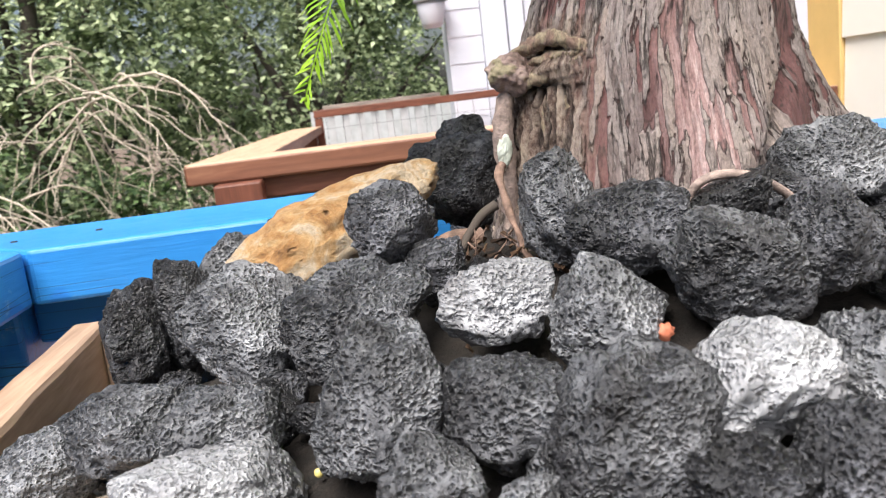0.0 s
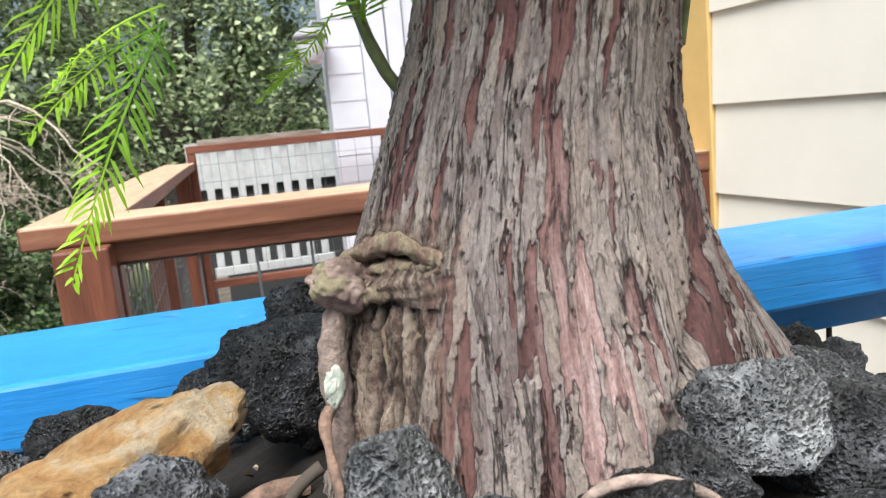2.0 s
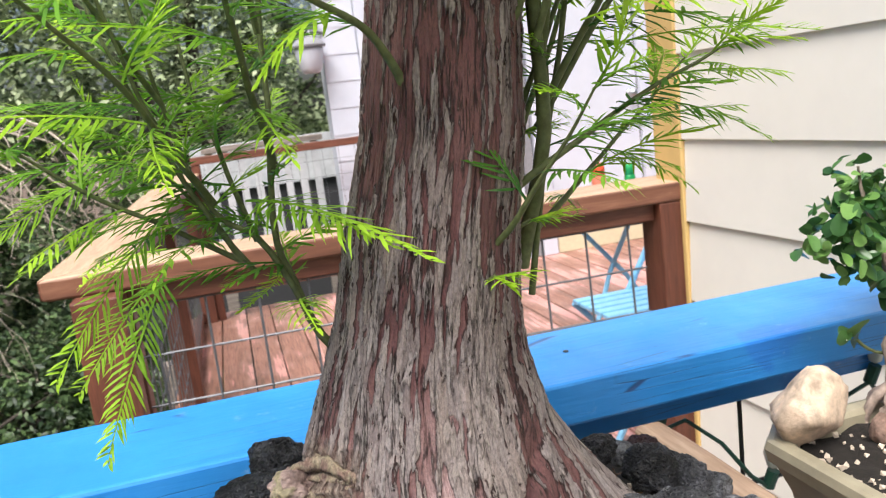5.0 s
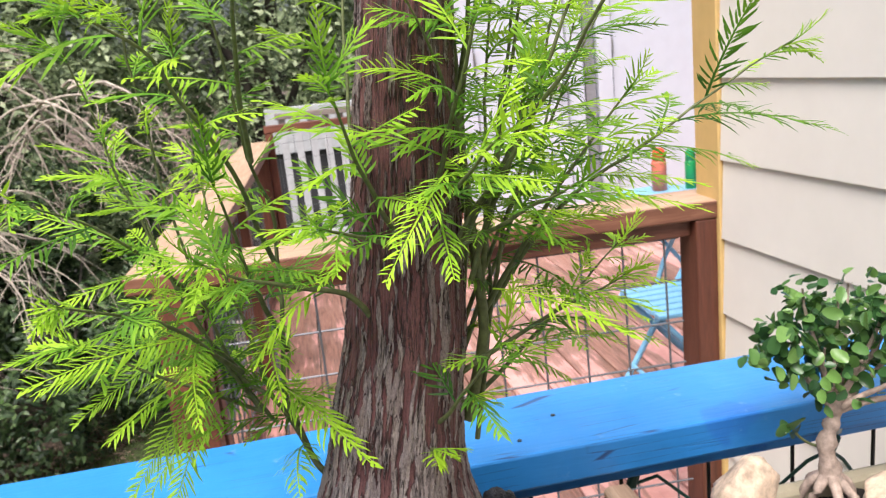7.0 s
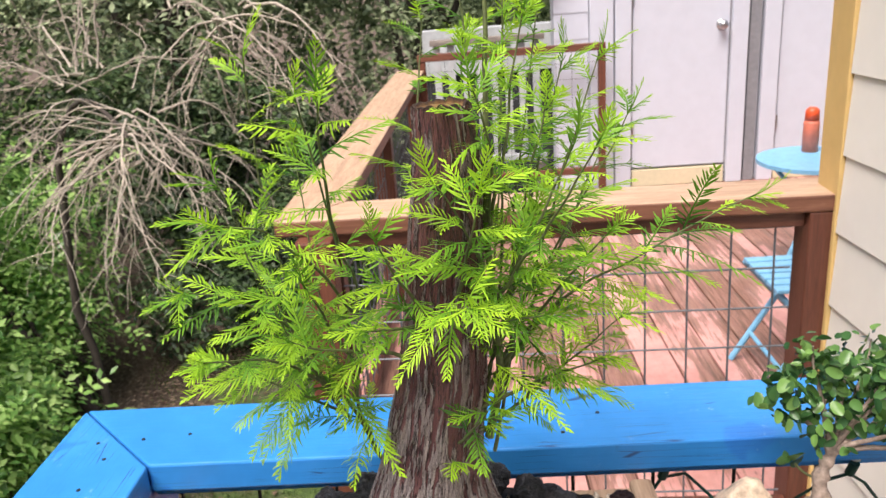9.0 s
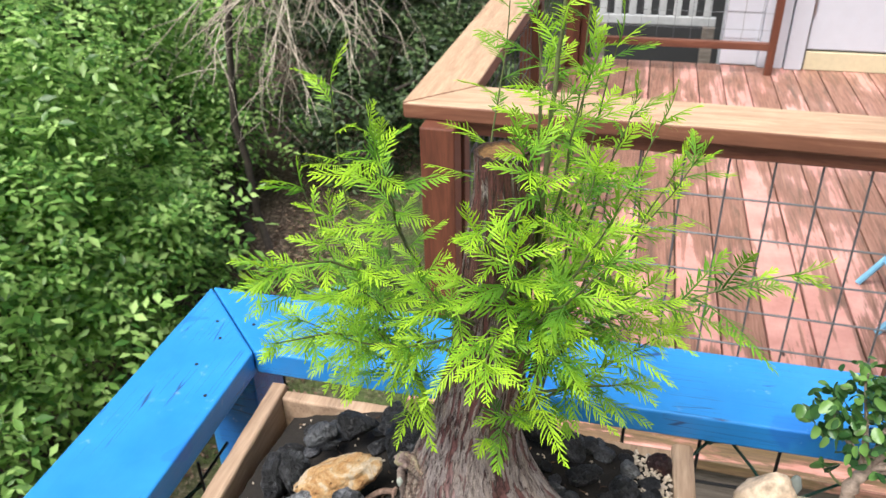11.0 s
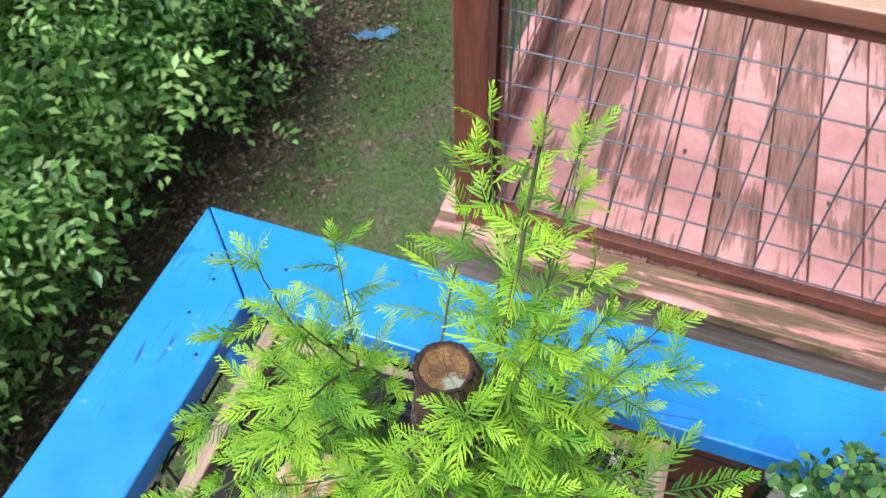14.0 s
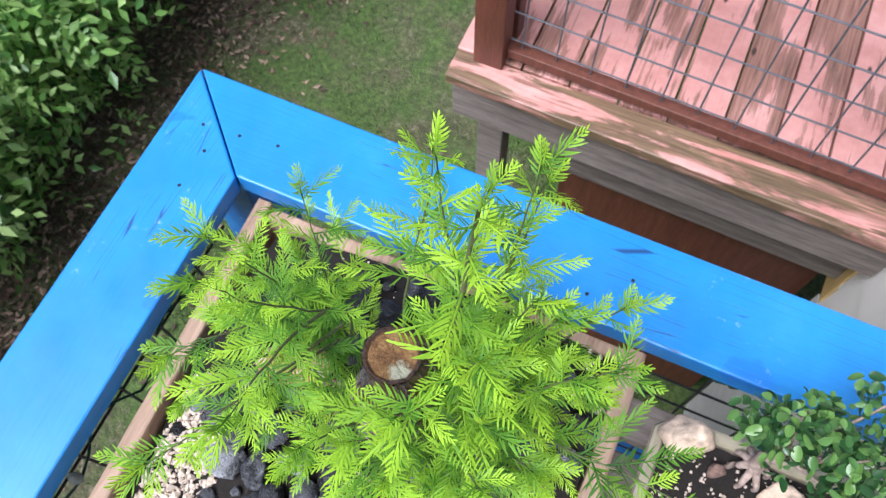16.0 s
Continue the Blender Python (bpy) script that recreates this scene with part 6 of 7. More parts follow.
part("body", pot_body(), M_POT, pot)
bm = bmesh.new()
grid = []
for i in range(31):
    for j in range(23):
        x, y = PX0 + 0.013 + i / 30 * 0.237, PY0 + 0.013 + j / 22 * 0.157
        grid.append(bm.verts.new((x, y, -0.058 + 0.005 * noise.fractal(Vector((x, y, 0)) * 50, 1, 2, 4))))
for i in range(30):
    for j in range(22):
        a = i * 23 + j
        bm.faces.new([grid[q] for q in (a, a + 23, a + 24, a + 1)])
tagged(mesh_object("soil", bm, M_SOIL, smooth=True), "dark soil in the stoneware pot", "soil", kind="stuff")
rnd = random.Random(9)
verts, faces = [], []
for i in range(420):
    x, y = rnd.uniform(PX0 + 0.015, PX1 - 0.015), rnd.uniform(PY0 + 0.015, PY1 - 0.015)
    s = rnd.uniform(0.0008, 0.0024)
    m = Matrix.Translation((x, y, -0.058 + s * 0.7 + 0.005 * noise.fractal(Vector((x, y, 0)) * 50, 1, 2, 4))) @ Euler((rnd.uniform(0, 6), rnd.uniform(0, 6), 0)).to_matrix().to_4x4() @ Matrix.Scale(s, 4)
    b = len(verts)
    verts += [m @ Vector(p) for p in tet]
    faces += [tuple(b + q for q in f) for f in tf]
tagged(data_object("pot_gravel", verts, faces, M_GRIT), "mixed pale gravel scattered on the pot soil", "gravel", kind="stuff")


def pebble(name, at, scale, seed, material, label, turn=(0, 0, 0), rough=0.2):
    bm = bmesh.new()
    bmesh.ops.create_icosphere(bm, subdivisions=4, radius=1)
    o = Vector((seed * 3.3, seed, 0))
    rnd = random.Random(seed)
    flats = [(Vector((rnd.gauss(0, 1), rnd.gauss(0, 1), rnd.gauss(0, 1))).normalized(), rnd.uniform(0.68, 0.88)) for _ in range(9)]
    for v in bm.verts:
        n = v.co.normalized()
        r = 1.1 + rough * noise.noise(n * 1.5 + o) + 0.5 * rough * noise.noise(n * 4 + o) + 0.03 * noise.noise(n * 11 + o)
        for d, h in flats:
            q = n.dot(d) * r
            if q > h:
                r *= 1 - (1 - h / q) * 0.85
        r -= 0.20 * max(0, 1 - (n - Vector((-0.1, -0.6, 0.8)).normalized()).length * 3.2) + 0.12 * max(0, 0.35 - noise.voronoi(n * 2.4 + o)[0][0]) / 0.35
        v.co = n * r
    bmesh.ops.transform(bm, verts=bm.verts, matrix=Matrix.LocRotScale(at, Euler(turn), scale))
    ob = mesh_object(name, bm, material, smooth=True)
    return tagged(ob, label, "stone")


pebble("cream_stone", (0.674, -0.085, -0.027), (0.030, 0.024, 0.029), 4, M_POTSTONE, "rounded cream stone with a hollow in the fig pot")
pebble("tan_stone", (0.805, -0.105, -0.042), (0.030, 0.020, 0.014), 6, M_POTSTONE, "flat tan stone in the fig pot", (0, 0, 0.3))
pebble("dark_stone", (0.79, -0.14, -0.045), (0.018, 0.016, 0.013), 8, M_LAVA, "small dark stone in the fig pot")
pebble("brown_pebble", (0.722, -0.105, -0.047), (0.010, 0.010, 0.012), 9, M_ROOT, "small brown pebble beside the fig roots")
cup = thing("fertiliser_cup", "small black plastic ribbed cup pushed into the soil", "cup", at=(0.738, -0.158, -0.06))
part("body", lathe([(0, 0.0), (0.012, 0.0), (0.015, 0.018), (0.0165, 0.018), (0.0165, 0.022), (0.014, 0.022), (0.013, 0.006), (0, 0.006)], 20, (0.738, -0.158, -0.058)), M_BLACKPOT, cup)

fig = thing("fig_bonsai", "small fig bonsai with round glossy leaves and pale exposed roots", "bonsai tree", at=(0.758, -0.085, -0.055))
base = Vector((0.758, -0.085, -0.030))
trunk_pts = bezier(base, (0.750, -0.082, 0.02), (0.772, -0.080, 0.02), (0.768, -0.075, 0.052), 14)
trunk_pts = [p + wobble(p, 55, 0.0035) * (0 < i < 14) for i, p in enumerate(trunk_pts)]
bm = tube(trunk_pts, [(0.0088 - 0.0003 * i) * (1 + 0.22 * math.sin(i * 1.9)) for i in range(15)], 14)
for v in bm.verts:
    v.co += wobble(v.co, 160, 0.0016)
part("trunk", bm, M_FICUSBARK, fig, smooth=True)
rnd = random.Random(12)
for k in range(7):
    q = k * 0.9 + rnd.uniform(-0.2, 0.2)
    e = Vector((0.758 + 0.024 * math.cos(q), -0.085 + 0.026 * math.sin(q), -0.062))
    pts = bezier(base + Vector((0.004 * math.cos(q), 0.004 * math.sin(q), 0.004)), base + Vector((0.012 * math.cos(q), 0.012 * math.sin(q), -0.006)), e + Vector((0, 0, 0.025)), e, 8)
    part("root", tube([p + wobble(p, 80, 0.002) for p in pts], [0.0058 - 0.00035 * i for i in range(9)], 8), M_FICUSBARK, fig, smooth=True)


def fig_leaf(seed):
    """A small rounded leaf, slightly cupped, with a mid fold."""
    rnd = random.Random(seed)
    verts = [(0, 0, 0)]
    n = 10
    rim = []
    for k in range(n):
        q = 2 * math.pi * k / n
        x, y = 0.5 + 0.5 * math.cos(q), 0.33 * math.sin(q) * (1 - 0.18 * math.cos(q))
        rim.append((x, y, 0.30 * abs(y) - 0.10 * (x - 0.5) ** 2 + 0.03 * math.sin(3 * q + seed)))
    verts = rim + [(0.5, 0, -0.02)]
    faces = [(k, (k + 1) % n, n) for k in range(n)]
    return verts, faces


def leaf_mass(centres, count, size, seed, shape):
    rnd = random.Random(seed)
    V, F = [], []
    for _ in range(count):
        (cx, cy, cz), rad = rnd.choice(centres)
        d = Vector((rnd.gauss(0, 1), rnd.gauss(0, 1), rnd.gauss(0, 0.8))).normalized()
        p = Vector((cx, cy, cz)) + d * rad * rnd.uniform(0.3, 1.25)
        nrm = (d * 0.6 + Vector((rnd.gauss(0, 0.7), rnd.gauss(0, 0.7), 0.5 + rnd.gauss(0, 0.5)))).normalized()
        x = nrm.cross(Vector((rnd.gauss(0, 1), rnd.gauss(0, 1), rnd.gauss(0, 1)))).normalized()
        y = nrm.cross(x)
        s = size * rnd.uniform(0.6, 1.25)
        b = len(V)
        V += [p + (x * q[0] + y * q[1] + nrm * q[2]) * s for q in shape[0]]
        F += [tuple(b + i for i in f) for f in shape[1]]
    return V, F


CR = [((0.714, -0.075, 0.096), 0.026), ((0.747, -0.062, 0.124), 0.028), ((0.754, -0.08, 0.071), 0.03), ((0.787, -0.052, 0.101), 0.034), ((0.812, -0.085, 0.118), 0.034), ((0.802, -0.045, 0.061), 0.032),
      ((0.847, -0.072, 0.086), 0.04), ((0.867, -0.045, 0.114), 0.042), ((0.857, -0.11, 0.051), 0.036), ((0.824, -0.118, 0.076), 0.028), ((0.834, -0.005, 0.094), 0.034)]
for (c, r) in CR:
    pts = bezier(trunk_pts[9], trunk_pts[12] + Vector((0, 0, 0.01)), Vector(c) - Vector((0, 0, r * 0.6)), Vector(c) + Vector((0, 0, r * 0.8)), 8)
    part("branch", tube([p + wobble(p, 40, 0.003) for p in pts], [0.0042 - 0.0004 * i for i in range(9)], 6), M_FICUSBARK, fig, smooth=True)
V, F = leaf_mass(CR, 900, 0.0148, 3, fig_leaf(1))
data_object("crown", V, F, M_FICUS, fig, "dense round dark and light green leaves", True)
V, F = leaf_mass([((0.734, -0.066, 0.012), 0.005)], 5, 0.020, 8, fig_leaf(2))
data_object("leaf_spray", V, F, M_FICUS, fig, "", True)
part("twig", tube(bezier((0.758, -0.082, 0.0), (0.752, -0.076, -0.004), (0.742, -0.070, 0.0), (0.736, -0.067, 0.010), 6), 0.0014, 6), M_TWIG, fig)

# ---- string of garden lights on the wire panel ----
lights = thing("string_lights", "dark green cable with small clear bulbs on the wire panel", "string lights", at=(0.62, 0.05, -0.2))
cab = [Vector((0.60 + 0.028 * i, 0.052 + 0.012 * math.sin(i * 1.3), -0.13 + 0.045 * math.sin(i * 0.9))) for i in range(18)]
part("cable", tube(cab, 0.0022, 6), M_GREENWIRE, lights, smooth=True)
for i in (1, 5, 9, 13):
    p = cab[i]
    part("socket", tube([p, p + Vector((0.004, -0.004, 0.018))], 0.006, 10), M_GREENWIRE, lights)
    part("bulb", lathe([(0, 0), (0.006, 0.004), (0.009, 0.018), (0.005, 0.032), (0, 0.036)], 12, p + Vector((0.004, -0.004, 0.019))), M_GLASSY, lights, smooth=True)
lights = thing("string_lights", "dark green cable hanging on the side wire panel", "string lights", at=(-0.05, -0.3, -0.2))
cab = [Vector((-0.043 + 0.01 * math.sin(i * 1.7), -0.12 - 0.035 * i, -0.15 + 0.03 * math.sin(i * 1.1))) for i in range(16)]
part("cable", tube(cab, 0.0022, 6), M_GREENWIRE, lights, smooth=True)
for i in (3, 9):
    part("bulb", lathe([(0, 0), (0.006, 0.004), (0.009, 0.018), (0.005, 0.032), (0, 0.036)], 12, cab[i]), M_GLASSY, lights, smooth=True)


# ---- shrubs and trees ----
LEAF = ([(0, 0, 0), (0.45, 0.24, 0.05), (1, 0, -0.06), (0.45, -0.24, 0.05)], [(0, 1, 2), (0, 2, 3)])


def foliage(name, parent, blobs, count, size, seed, material, label="", leaflets=1):
    """Many small leaves on the outer parts of uneven clumps; arrays for speed."""
    rs = np.random.RandomState(seed)
    cen = np.array([b[:3] for b in blobs])
    rad = np.array([b[3:6] for b in blobs])
    k = rs.randint(0, len(blobs), count)
    d = rs.normal(size=(count, 3))
    d /= np.linalg.norm(d, axis=1)[:, None]
    rr = rs.uniform(0.25, 1.0, count) ** 0.45
    lump_n = 1 + 0.22 * np.sin(d[:, 0] * 5 + k * 1.7) + 0.22 * np.sin(d[:, 1] * 6 + k) + 0.2 * np.sin(d[:, 2] * 7 + k * 2.3)
    p = cen[k] + d * rad[k] * (rr * lump_n)[:, None]
    # gather into sprays so that gaps stay open
    cell = np.floor(p / (size * 3.5)).astype(int)
    h = (cell[:, 0] * 73856093 ^ cell[:, 1] * 19349663 ^ cell[:, 2] * 83492791) % 100
    keep = h > 38
    p, d = p[keep], d[keep]
    n = len(p)
    nrm = d * 0.5 + rs.normal(size=(n, 3)) * 0.45 + np.array([0, 0, 0.95])
    nrm /= np.linalg.norm(nrm, axis=1)[:, None]
    x = np.cross(nrm, rs.normal(size=(n, 3)))
    x /= np.linalg.norm(x, axis=1)[:, None]
    y = np.cross(nrm, x)
    s = size * rs.uniform(0.55, 1.3, n)
    if leaflets > 1:
        # pinnate leaves: paired leaflets along a drooping midrib, one at its end
        mid, across, face, length = x, y, nrm, s * 3.2
        ps, xs, ns, ss = [], [], [], []
        for j in range(leaflets):
            f, sd = (j // 2 + 1) / (leaflets // 2 + 1), (0 if j == leaflets - 1 else 1 if j % 2 else -1)
            ps.append(p + mid * (length * f)[:, None] - np.array([0, 0, 1]) * (0.25 * length * f * f)[:, None])
            turn = mid * (1.0 if sd == 0 else 0.55) + across * (0.85 * sd) + rs.normal(0, 0.10, (n, 3))
            xs.append(turn / np.linalg.norm(turn, axis=1)[:, None])
            ns.append(face + rs.normal(0, 0.18, (n, 3)))
            ss.append(s * rs.uniform(0.8, 1.15, n))
        p, x, nrm, s = np.concatenate(ps), np.concatenate(xs), np.concatenate(ns), np.concatenate(ss)
        y = np.cross(nrm, x)
        y /= np.linalg.norm(y, axis=1)[:, None]
        n = len(p)
    V = np.concatenate([(p + s[:, None] * (x * a + y * b + nrm * c))[:, None] for a, b, c in LEAF[0]], 1).reshape(-1, 3)
    F = np.arange(n)[:, None, None] * 4 + np.array(LEAF[1])[None]
    me = bpy.data.meshes.new(name)
    me.vertices.add(len(V))
    me.vertices.foreach_set("co", V.ravel())
    F = F.reshape(-1, 3)
    me.loops.add(F.size)
    me.loops.foreach_set("vertex_index", F.ravel())
    me.polygons.add(len(F))
    me.polygons.foreach_set("loop_start", np.arange(len(F)) * 3)
    me.update()
    me.materials.append(material)
    ob = new(name, me)
    ob.parent = parent
    ob.matrix_parent_inverse = Matrix.Translation(-parent.location)
    return tagged(ob, label)


def limbs(parent, foot, blobs, r, seed, material):
    rnd = random.Random(seed)
    top = Vector((sum(b[0] for b in blobs) / len(blobs), sum(b[1] for b in blobs) / len(blobs), max(b[2] for b in blobs)))
    pts = [p + wobble(p, 1.1, 0.12) * (i > 0) for i, p in enumerate(bezier(foot, Vector(foot) + Vector((0, 0, 0.8)), top - Vector((0, 0, 1)), top, 10))]
    part("trunk", tube(pts, [r * (1 - 0.075 * i) for i in range(11)], 9), material, parent, smooth=True)
    for b in blobs:
        s = pts[rnd.randint(2, 6)]
        e = Vector(b[:3]) + Vector((rnd.uniform(-0.3, 0.3) * b[3], rnd.uniform(-0.3, 0.3) * b[4], 0.4 * b[5]))
        q = [p + wobble(p, 1.3, 0.1) for p in bezier(s, s.lerp(e, 0.4) + Vector((0, 0, 0.2)), s.lerp(e, 0.7), e, 7)]
        q[0] = s
        part("limb", tube(q, [r * 0.4 * (1 - 0.11 * i) for i in range(8)], 6), material, parent, smooth=True)


def tree_thing(name, label, foot, blobs, count, size, seed, material, r):
    t = thing(name, label, "tree" if "tree" in name else "shrub", at=foot)
    limbs(t, foot, blobs, r, seed, M_TREEBARK)
    pinnate = 7 if material in (M_BUSH, M_LITBUSH) else 1
    foliage("crown", t, blobs, count // pinnate, size, seed, material, "", pinnate)
    return t


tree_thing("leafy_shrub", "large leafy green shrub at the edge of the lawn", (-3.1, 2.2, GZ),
           [(-2.95, 1.2, -2.3, 0.62, 0.75, 0.85), (-3.0, 2.3, -2.0, 0.65, 0.85, 1.0), (-2.95, 3.4, -2.3, 0.60, 0.8, 0.85), (-3.6, 1.8, -1.2, 0.9, 1.1, 0.9), (-3.5, 3.0, -1.0, 0.9, 1.0, 0.9)], 56000, 0.080, 21, M_LITBUSH, 0.07)
tree_thing("leafy_shrub", "leafy green shrub overhanging the leaf litter", (-3.2, -0.4, GZ),
           [(-2.95, 0.2, -2.3, 0.6, 0.75, 0.8), (-3.1, -0.8, -2.0, 0.65, 0.85, 1.0), (-3.7, 0.1, -1.3, 0.9, 1.0, 0.9)], 30000, 0.080, 22, M_BUSH, 0.06)
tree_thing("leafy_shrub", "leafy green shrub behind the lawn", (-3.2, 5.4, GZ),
           [(-3.7, 4.6, -2.4, 0.6, 0.75, 0.75), (-3.9, 5.8, -2.3, 0.65, 0.85, 0.85), (-4.3, 6.3, -1.6, 1.0, 1.1, 1.1), (-4.4, 4.9, -1.2, 0.9, 1.0, 0.9)], 42000, 0.085, 23, M_LITBUSH, 0.07)
tree_thing("leafy_shrub", "shrub coloured dark to stand for the shade under the trees", (-2.4, 7.4, GZ),
           [(-2.6, 7.0, -2.5, 0.7, 0.7, 0.7), (-1.8, 7.8, -2.4, 0.8, 0.7, 0.8), (-3.1, 7.9, -1.7, 0.8, 0.8, 0.9), (-1.0, 8.2, -2.3, 0.9, 0.7, 0.8), (-3.3, 8.0, -0.7, 0.9, 0.7, 0.8), (-2.2, 8.3, -0.9, 0.9, 0.6, 0.8), (-4.3, 8.2, -0.6, 0.9, 0.7, 0.8)], 38000, 0.085, 30, M_SHADELEAF, 0.06)
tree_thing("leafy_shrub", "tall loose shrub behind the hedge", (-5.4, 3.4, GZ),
           [(-5.0, 2.0, -1.6, 0.9, 1.2, 1.3), (-5.2, 4.0, -1.4, 0.9, 1.3, 1.4), (-4.9, 6.2, -1.5, 0.9, 1.2, 1.4), (-5.6, 0.2, -1.4, 1.0, 1.2, 1.4), (-5.2, 8.2, -1.6, 1.1, 1.2, 1.4), (-6.8, 5.6, -1.5, 1.3, 1.5, 1.4), (-6.8, 2.8, -1.5, 1.3, 1.5, 1.4), (-7.2, 8.4, -1.4, 1.4, 1.5, 1.5)], 42000, 0.11, 29, M_LITBUSH, 0.07)
tree_thing("woodland_tree", "tall dark green woodland tree", (-6.0, 5.0, GZ),
           [(-5.6, 4.6, 0.4, 1.3, 1.6, 1.5), (-6.2, 6.4, 1.4, 1.5, 1.5, 1.4), (-6.8, 4.0, 1.8, 1.6, 1.6, 1.4), (-5.4, 5.6, -1.0, 1.0, 1.3, 1.0), (-6.4, 3.4, 0.0, 1.0, 1.2, 1.2)], 40000, 0.11, 24, M_WOODS, 0.16)
tree_thing("woodland_tree", "tall dark green woodland tree behind the dead bush", (-3.6, 9.5, GZ),
           [(-3.4, 9.0, 0.2, 1.5, 1.2, 1.6), (-4.4, 9.6, 2.0, 1.7, 1.3, 1.5), (-2.2, 10.2, 1.4, 1.5, 1.2, 1.6), (-3.0, 9.8, 3.4, 1.8, 1.4, 1.4), (-2.6, 8.8, -1.6, 1.3, 0.9, 1.2)], 42000, 0.12, 25, M_WOODS, 0.2)
tree_thing("woodland_tree", "dark green woodland tree beyond the porch", (-0.8, 11.5, GZ),
           [(-1.0, 11.2, 0.2, 1.6, 1.2, 1.8), (0.4, 12.0, 1.6, 1.6, 1.3, 1.8), (-1.4, 11.8, 2.8, 1.9, 1.4, 1.6), (0.6, 11.6, -1.2, 1.5, 1.0, 1.4), (1.9, 12.2, 0.6, 1.5, 1.0, 1.9), (1.2, 11.8, 2.2, 1.5, 1.0, 1.5)], 44000, 0.12, 26, M_WOODS, 0.2)
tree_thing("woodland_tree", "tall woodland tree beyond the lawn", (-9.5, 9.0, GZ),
           [(-9.0, 8.6, 0.6, 2.2, 2.0, 2.4), (-8.2, 10.6, 2.0, 2.2, 2.0, 2.4), (-10.2, 9.6, 3.4, 2.4, 2.2, 2.2), (-8.0, 8.0, -1.4, 1.8, 1.8, 1.4), (-11.0, 6.0, 1.0, 2.2, 2.2, 2.6)], 46000, 0.16, 27, M_SHADELEAF, 0.25)
tree_thing("woodland_tree", "tall woodland tree beyond the shrubs", (-6.0, 15.0, GZ),
           [(-6.0, 15.0, 0.6, 3.0, 2.0, 3.0), (-3.0, 15.6, 1.6, 3.0, 2.0, 3.2), (-8.6, 14.6, 2.2, 2.6, 2.0, 3.0), (-4.6, 15.2, 4.6, 3.2, 2.0, 2.2), (0.0, 16.0, 1.0, 2.6, 2.0, 3.4)], 52000, 0.2, 28, M_WOODS, 0.25)

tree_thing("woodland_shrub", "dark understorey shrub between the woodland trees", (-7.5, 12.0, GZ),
           [(-10.5, 11.0, -2.0, 1.7, 1.2, 1.5), (-8.2, 12.0, -1.9, 1.8, 1.1, 1.6), (-5.6, 12.6, -2.0, 1.8, 1.1, 1.6), (-12.5, 9.0, -2.0, 1.6, 1.5, 1.6), (-3.2, 12.8, -1.8, 1.7, 1.0, 1.7)], 30000, 0.15, 34, M_SHADELEAF, 0.08)

# dead, bleached bush
dead = thing("dead_bush", "bleached leafless tangle of dead twigs", "shrub", at=(-2.9, 5.2, GZ))
rnd = random.Random(31)


def twig_fan(hub, toward, count, reach, droop, seed, spread=0.22):
    rnd = random.Random(seed)
    for k in range(count):
        d = (Vector(toward) + Vector((rnd.gauss(0, 0.8), rnd.gauss(0, 0.6), rnd.gauss(0, 0.55)))).normalized()
        L = reach * rnd.uniform(0.35, 1.25)
        foot = hub + Vector((rnd.gauss(0, spread), rnd.gauss(0, spread), rnd.gauss(0, spread * 0.8)))
        e = foot + d * L + Vector((0, 0, -droop * L))
        pts = [p + wobble(p + Vector((k, 0, 0)), 2.2, 0.10) * (i / 10) + wobble(p + Vector((0, k, 0)), 7, 0.022) for i, p in enumerate(bezier(hub.lerp(foot, 0.6), foot + d * L * 0.4 + Vector((0, 0, 0.10)), foot + d * L * 0.9 + Vector((0, 0, -0.2 * droop * L)), e, 14))]
        r = rnd.uniform(0.006, 0.012)
        bm = tube(pts, [r * (1 - 0.055 * i) for i in range(15)], 5)
        for j in (3, 5, 6, 8, 10, 11, 12):
            d2 = (d + Vector((rnd.gauss(0, 0.9), rnd.gauss(0, 0.9), rnd.gauss(-0.35, 0.6)))).normalized()
            l2 = L * rnd.uniform(0.12, 0.5)
            q = [p + wobble(p + Vector((k, j, 0)), 6.0, 0.035) * (i / 6) for i, p in enumerate(bezier(pts[j], pts[j] + d2 * l2 * 0.4, pts[j] + d2 * l2 * 0.8, pts[j] + d2 * l2 + Vector((0, 0, -0.3 * l2)), 6))]
            tube(q, [r * 0.45 * (1 - 0.12 * i) for i in range(7)], 4, bm)
        part("twig", bm, M_DEADTWIG, dead, smooth=True)


hub = Vector((-2.15, 4.9, -0.42))
part("stem", tube([p + wobble(p, 2, 0.05) for p in bezier((-2.9, 5.2, GZ), (-3.2, 5.3, -1.0), (-2.7, 5.0, 0.5), hub, 14)], [0.04 - 0.0018 * i for i in range(15)], 8), M_TREEBARK, dead, smooth=True)
twig_fan(hub, (-0.35, -0.2, -0.45), 46, 0.85, 0.35, 31)
twig_fan(hub + Vector((0.75, 0.2, 0.75)), (0.1, -0.1, -0.5), 20, 0.7, 0.4, 32)
twig_fan(hub + Vector((-0.3, 0.1, 0.5)), (-0.2, 0, 0.5), 16, 1.1, 0.1, 33)

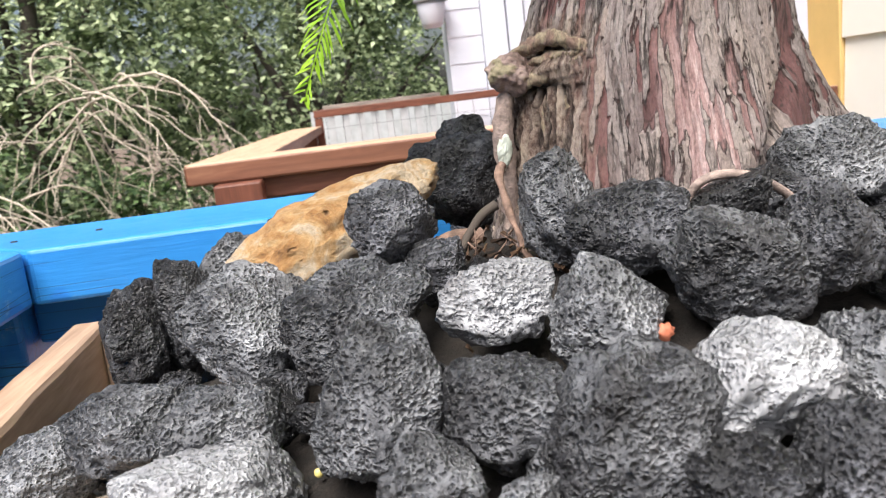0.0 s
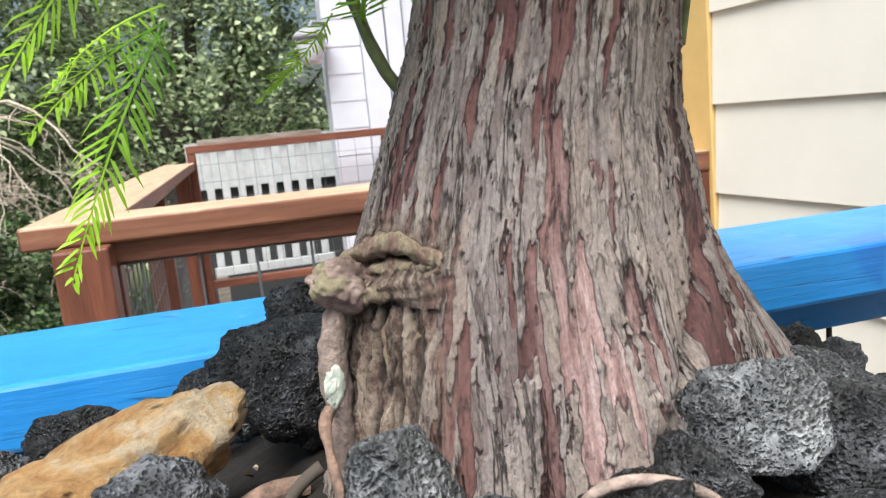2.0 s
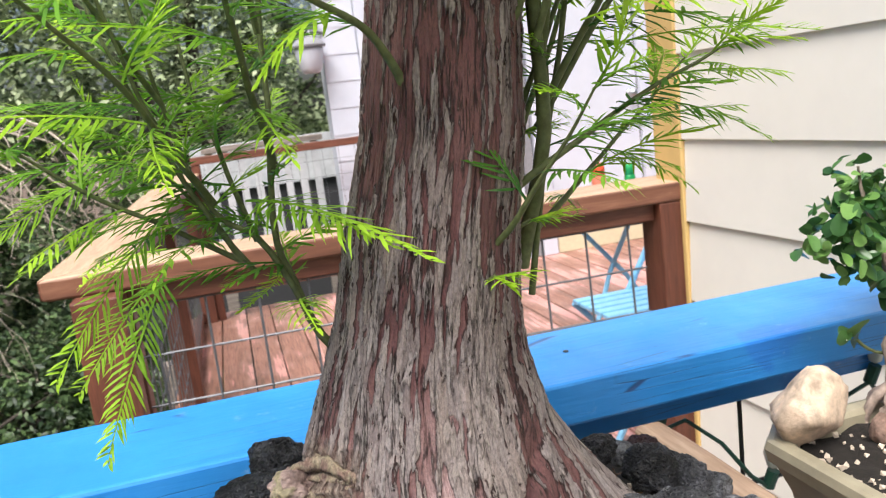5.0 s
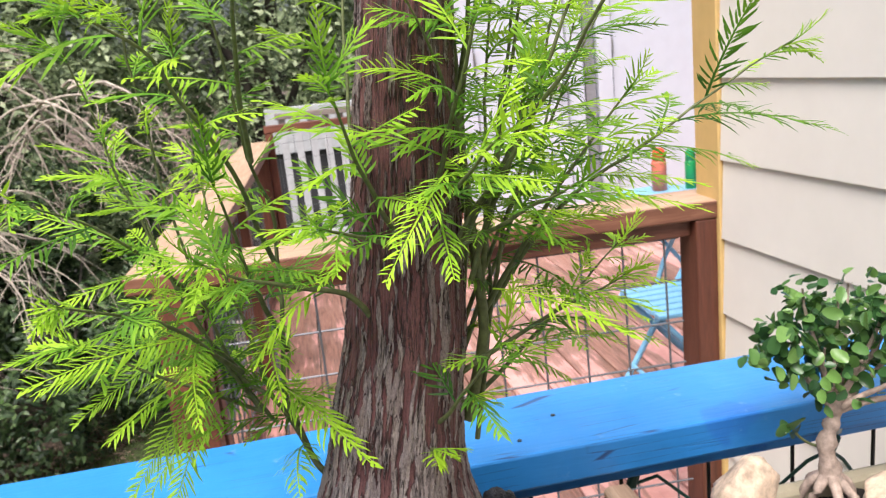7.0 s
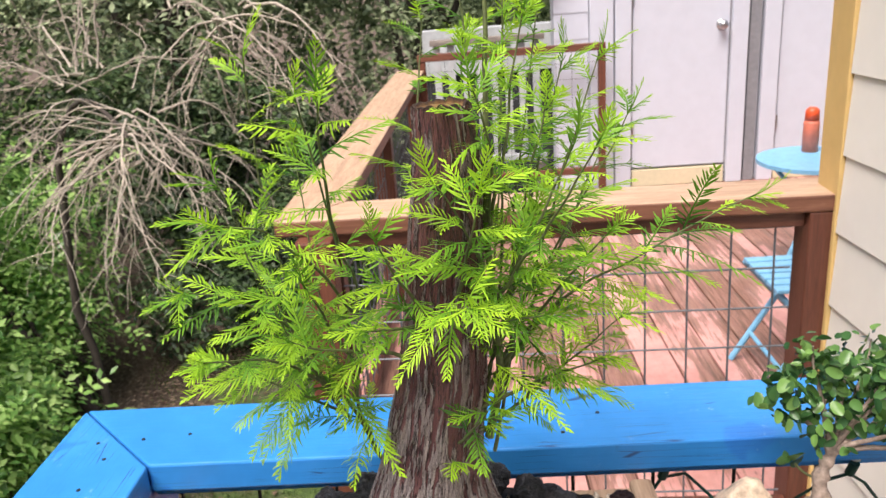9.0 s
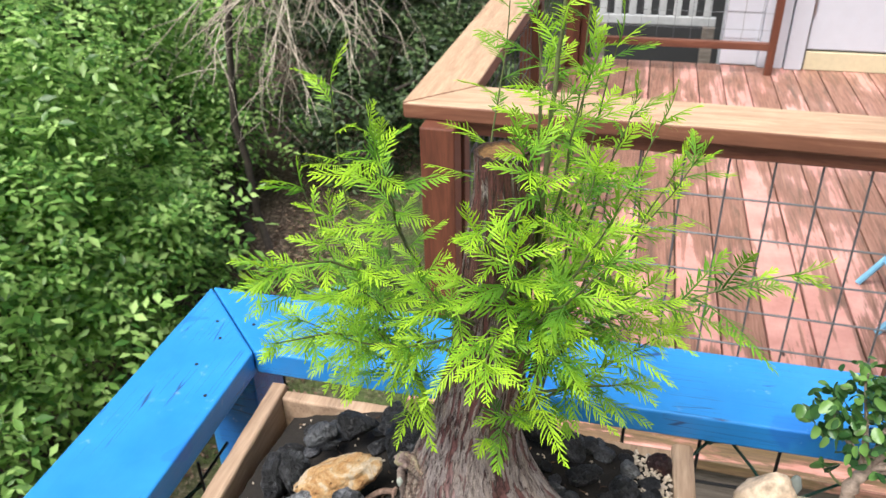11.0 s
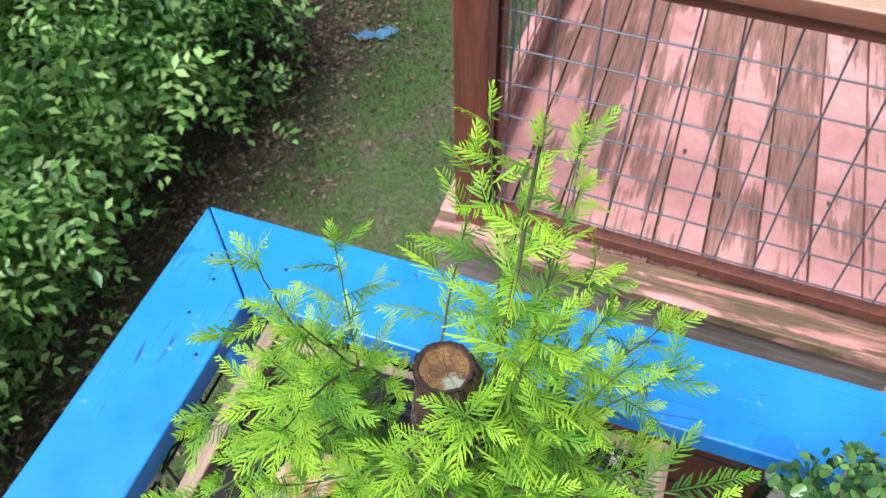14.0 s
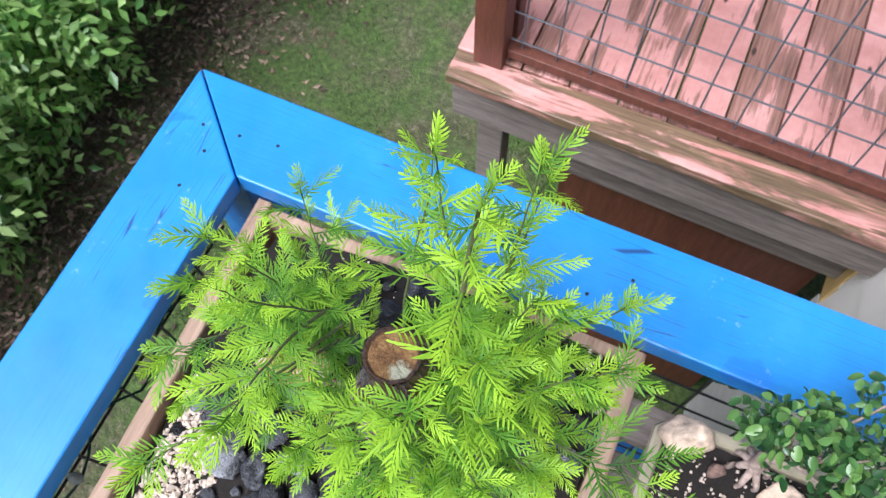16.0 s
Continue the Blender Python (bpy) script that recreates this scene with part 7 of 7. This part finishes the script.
# a scrap of pale blue sheet lying on the lawn
bm = bmesh.new()
for k, (cx, cy, tw) in enumerate(((-2.10, 4.52, 0.5), (-1.95, 4.60, 0.9))):
    g = [[bm.verts.new((cx + (u * 0.11 - v * 0.05) * math.cos(tw) - (v * 0.035 + u * 0.02) * math.sin(tw), cy + (u * 0.11) * math.sin(tw) + v * 0.035 * math.cos(tw), GZ + 0.05 + 0.012 * math.sin(u * 5 + k) + 0.008 * math.cos(v * 4))) for v in (-1, -0.3, 0.3, 1)] for u in (-1, -0.5, 0, 0.5, 1)]
    for a, c in zip(g, g[1:]):
        for i in range(3):
            bm.faces.new((a[i], a[i + 1], c[i + 1], c[i]))
r = bmesh.ops.solidify(bm, geom=bm.faces[:], thickness=0.006)
tagged(mesh_object("plastic_scrap", bm, M_AQUA, smooth=True), "torn scrap of pale blue plastic on the lawn", "litter")

# grass blades on the lawn
rs = np.random.RandomState(8)
n = 60000
gx, gy = rs.uniform(-3.2, 0.9, n), rs.uniform(-1.2, 7.5, n)
dens = np.sin(gx * 2.3 + 1) + np.sin(gy * 1.9) + np.sin(gx * 5.1 + gy * 3.7) + rs.uniform(-1.2, 1.6, n) + np.clip((gx + 2.35) * 1.6, -3, 1)
keep = dens > 0.3
gx, gy = gx[keep], gy[keep]
n = len(gx)
ang, h, w = rs.uniform(0, 6.28, n), rs.uniform(0.02, 0.055, n), rs.uniform(0.003, 0.006, n)
lean = rs.normal(0, 0.02, (n, 2))
gz = np.array([GZ + 0.06 * noise.noise(Vector((a * 0.7, b * 0.7, 0))) for a, b in zip(gx, gy)])
V = np.stack([np.stack([gx - w * np.cos(ang), gy - w * np.sin(ang), gz - 0.004], -1), np.stack([gx + w * np.cos(ang), gy + w * np.sin(ang), gz - 0.004], -1), np.stack([gx + lean[:, 0], gy + lean[:, 1], gz + h], -1)], 1).reshape(-1, 3)
F = np.arange(3 * n).reshape(-1, 3)
tagged(data_object("grass", V.tolist(), F.tolist(), leaf("grass_blades", (0.038, 0.066, 0.016), (0.078, 0.128, 0.028), (0.14, 0.20, 0.05), 0.25, 0.6, False)), "short patchy green lawn grass", "grass", kind="stuff")

# fallen leaves along the hedge
n = 6000
gx = rs.normal(-2.4, 0.38, n)
gy = rs.uniform(-1.5, 8.0, n)
keep = (gx > -3.4) & (gx < -1.2)
gx, gy = gx[keep], gy[keep]
n = len(gx)
ang, s = rs.uniform(0, 6.28, n), rs.uniform(0.012, 0.034, n)
tilt = rs.normal(0, 0.35, (n, 2))
gz = np.array([GZ + 0.012 + 0.06 * noise.noise(Vector((a * 0.7, b * 0.7, 0))) for a, b in zip(gx, gy)])
c, q = np.cos(ang), np.sin(ang)
quad = []
for a, w in ((-1, 0), (0, -0.45), (1, 0), (0, 0.45)):
    quad.append(np.stack([gx + s * (a * c - w * q), gy + s * (a * q + w * c), gz + s * np.abs(tilt[:, 0] * a + tilt[:, 1] * w)], -1))
V = np.stack(quad, 1).reshape(-1, 3)
F = np.arange(4 * n).reshape(-1, 4)
tagged(data_object("leaf_litter", V.tolist(), F.tolist(), leaf("fallen_leaves", (0.05, 0.028, 0.02), (0.14, 0.078, 0.052), (0.34, 0.24, 0.17), 0.1, 0.7, False)), "brown fallen leaves on the bare soil by the hedge", "leaf litter", kind="stuff")
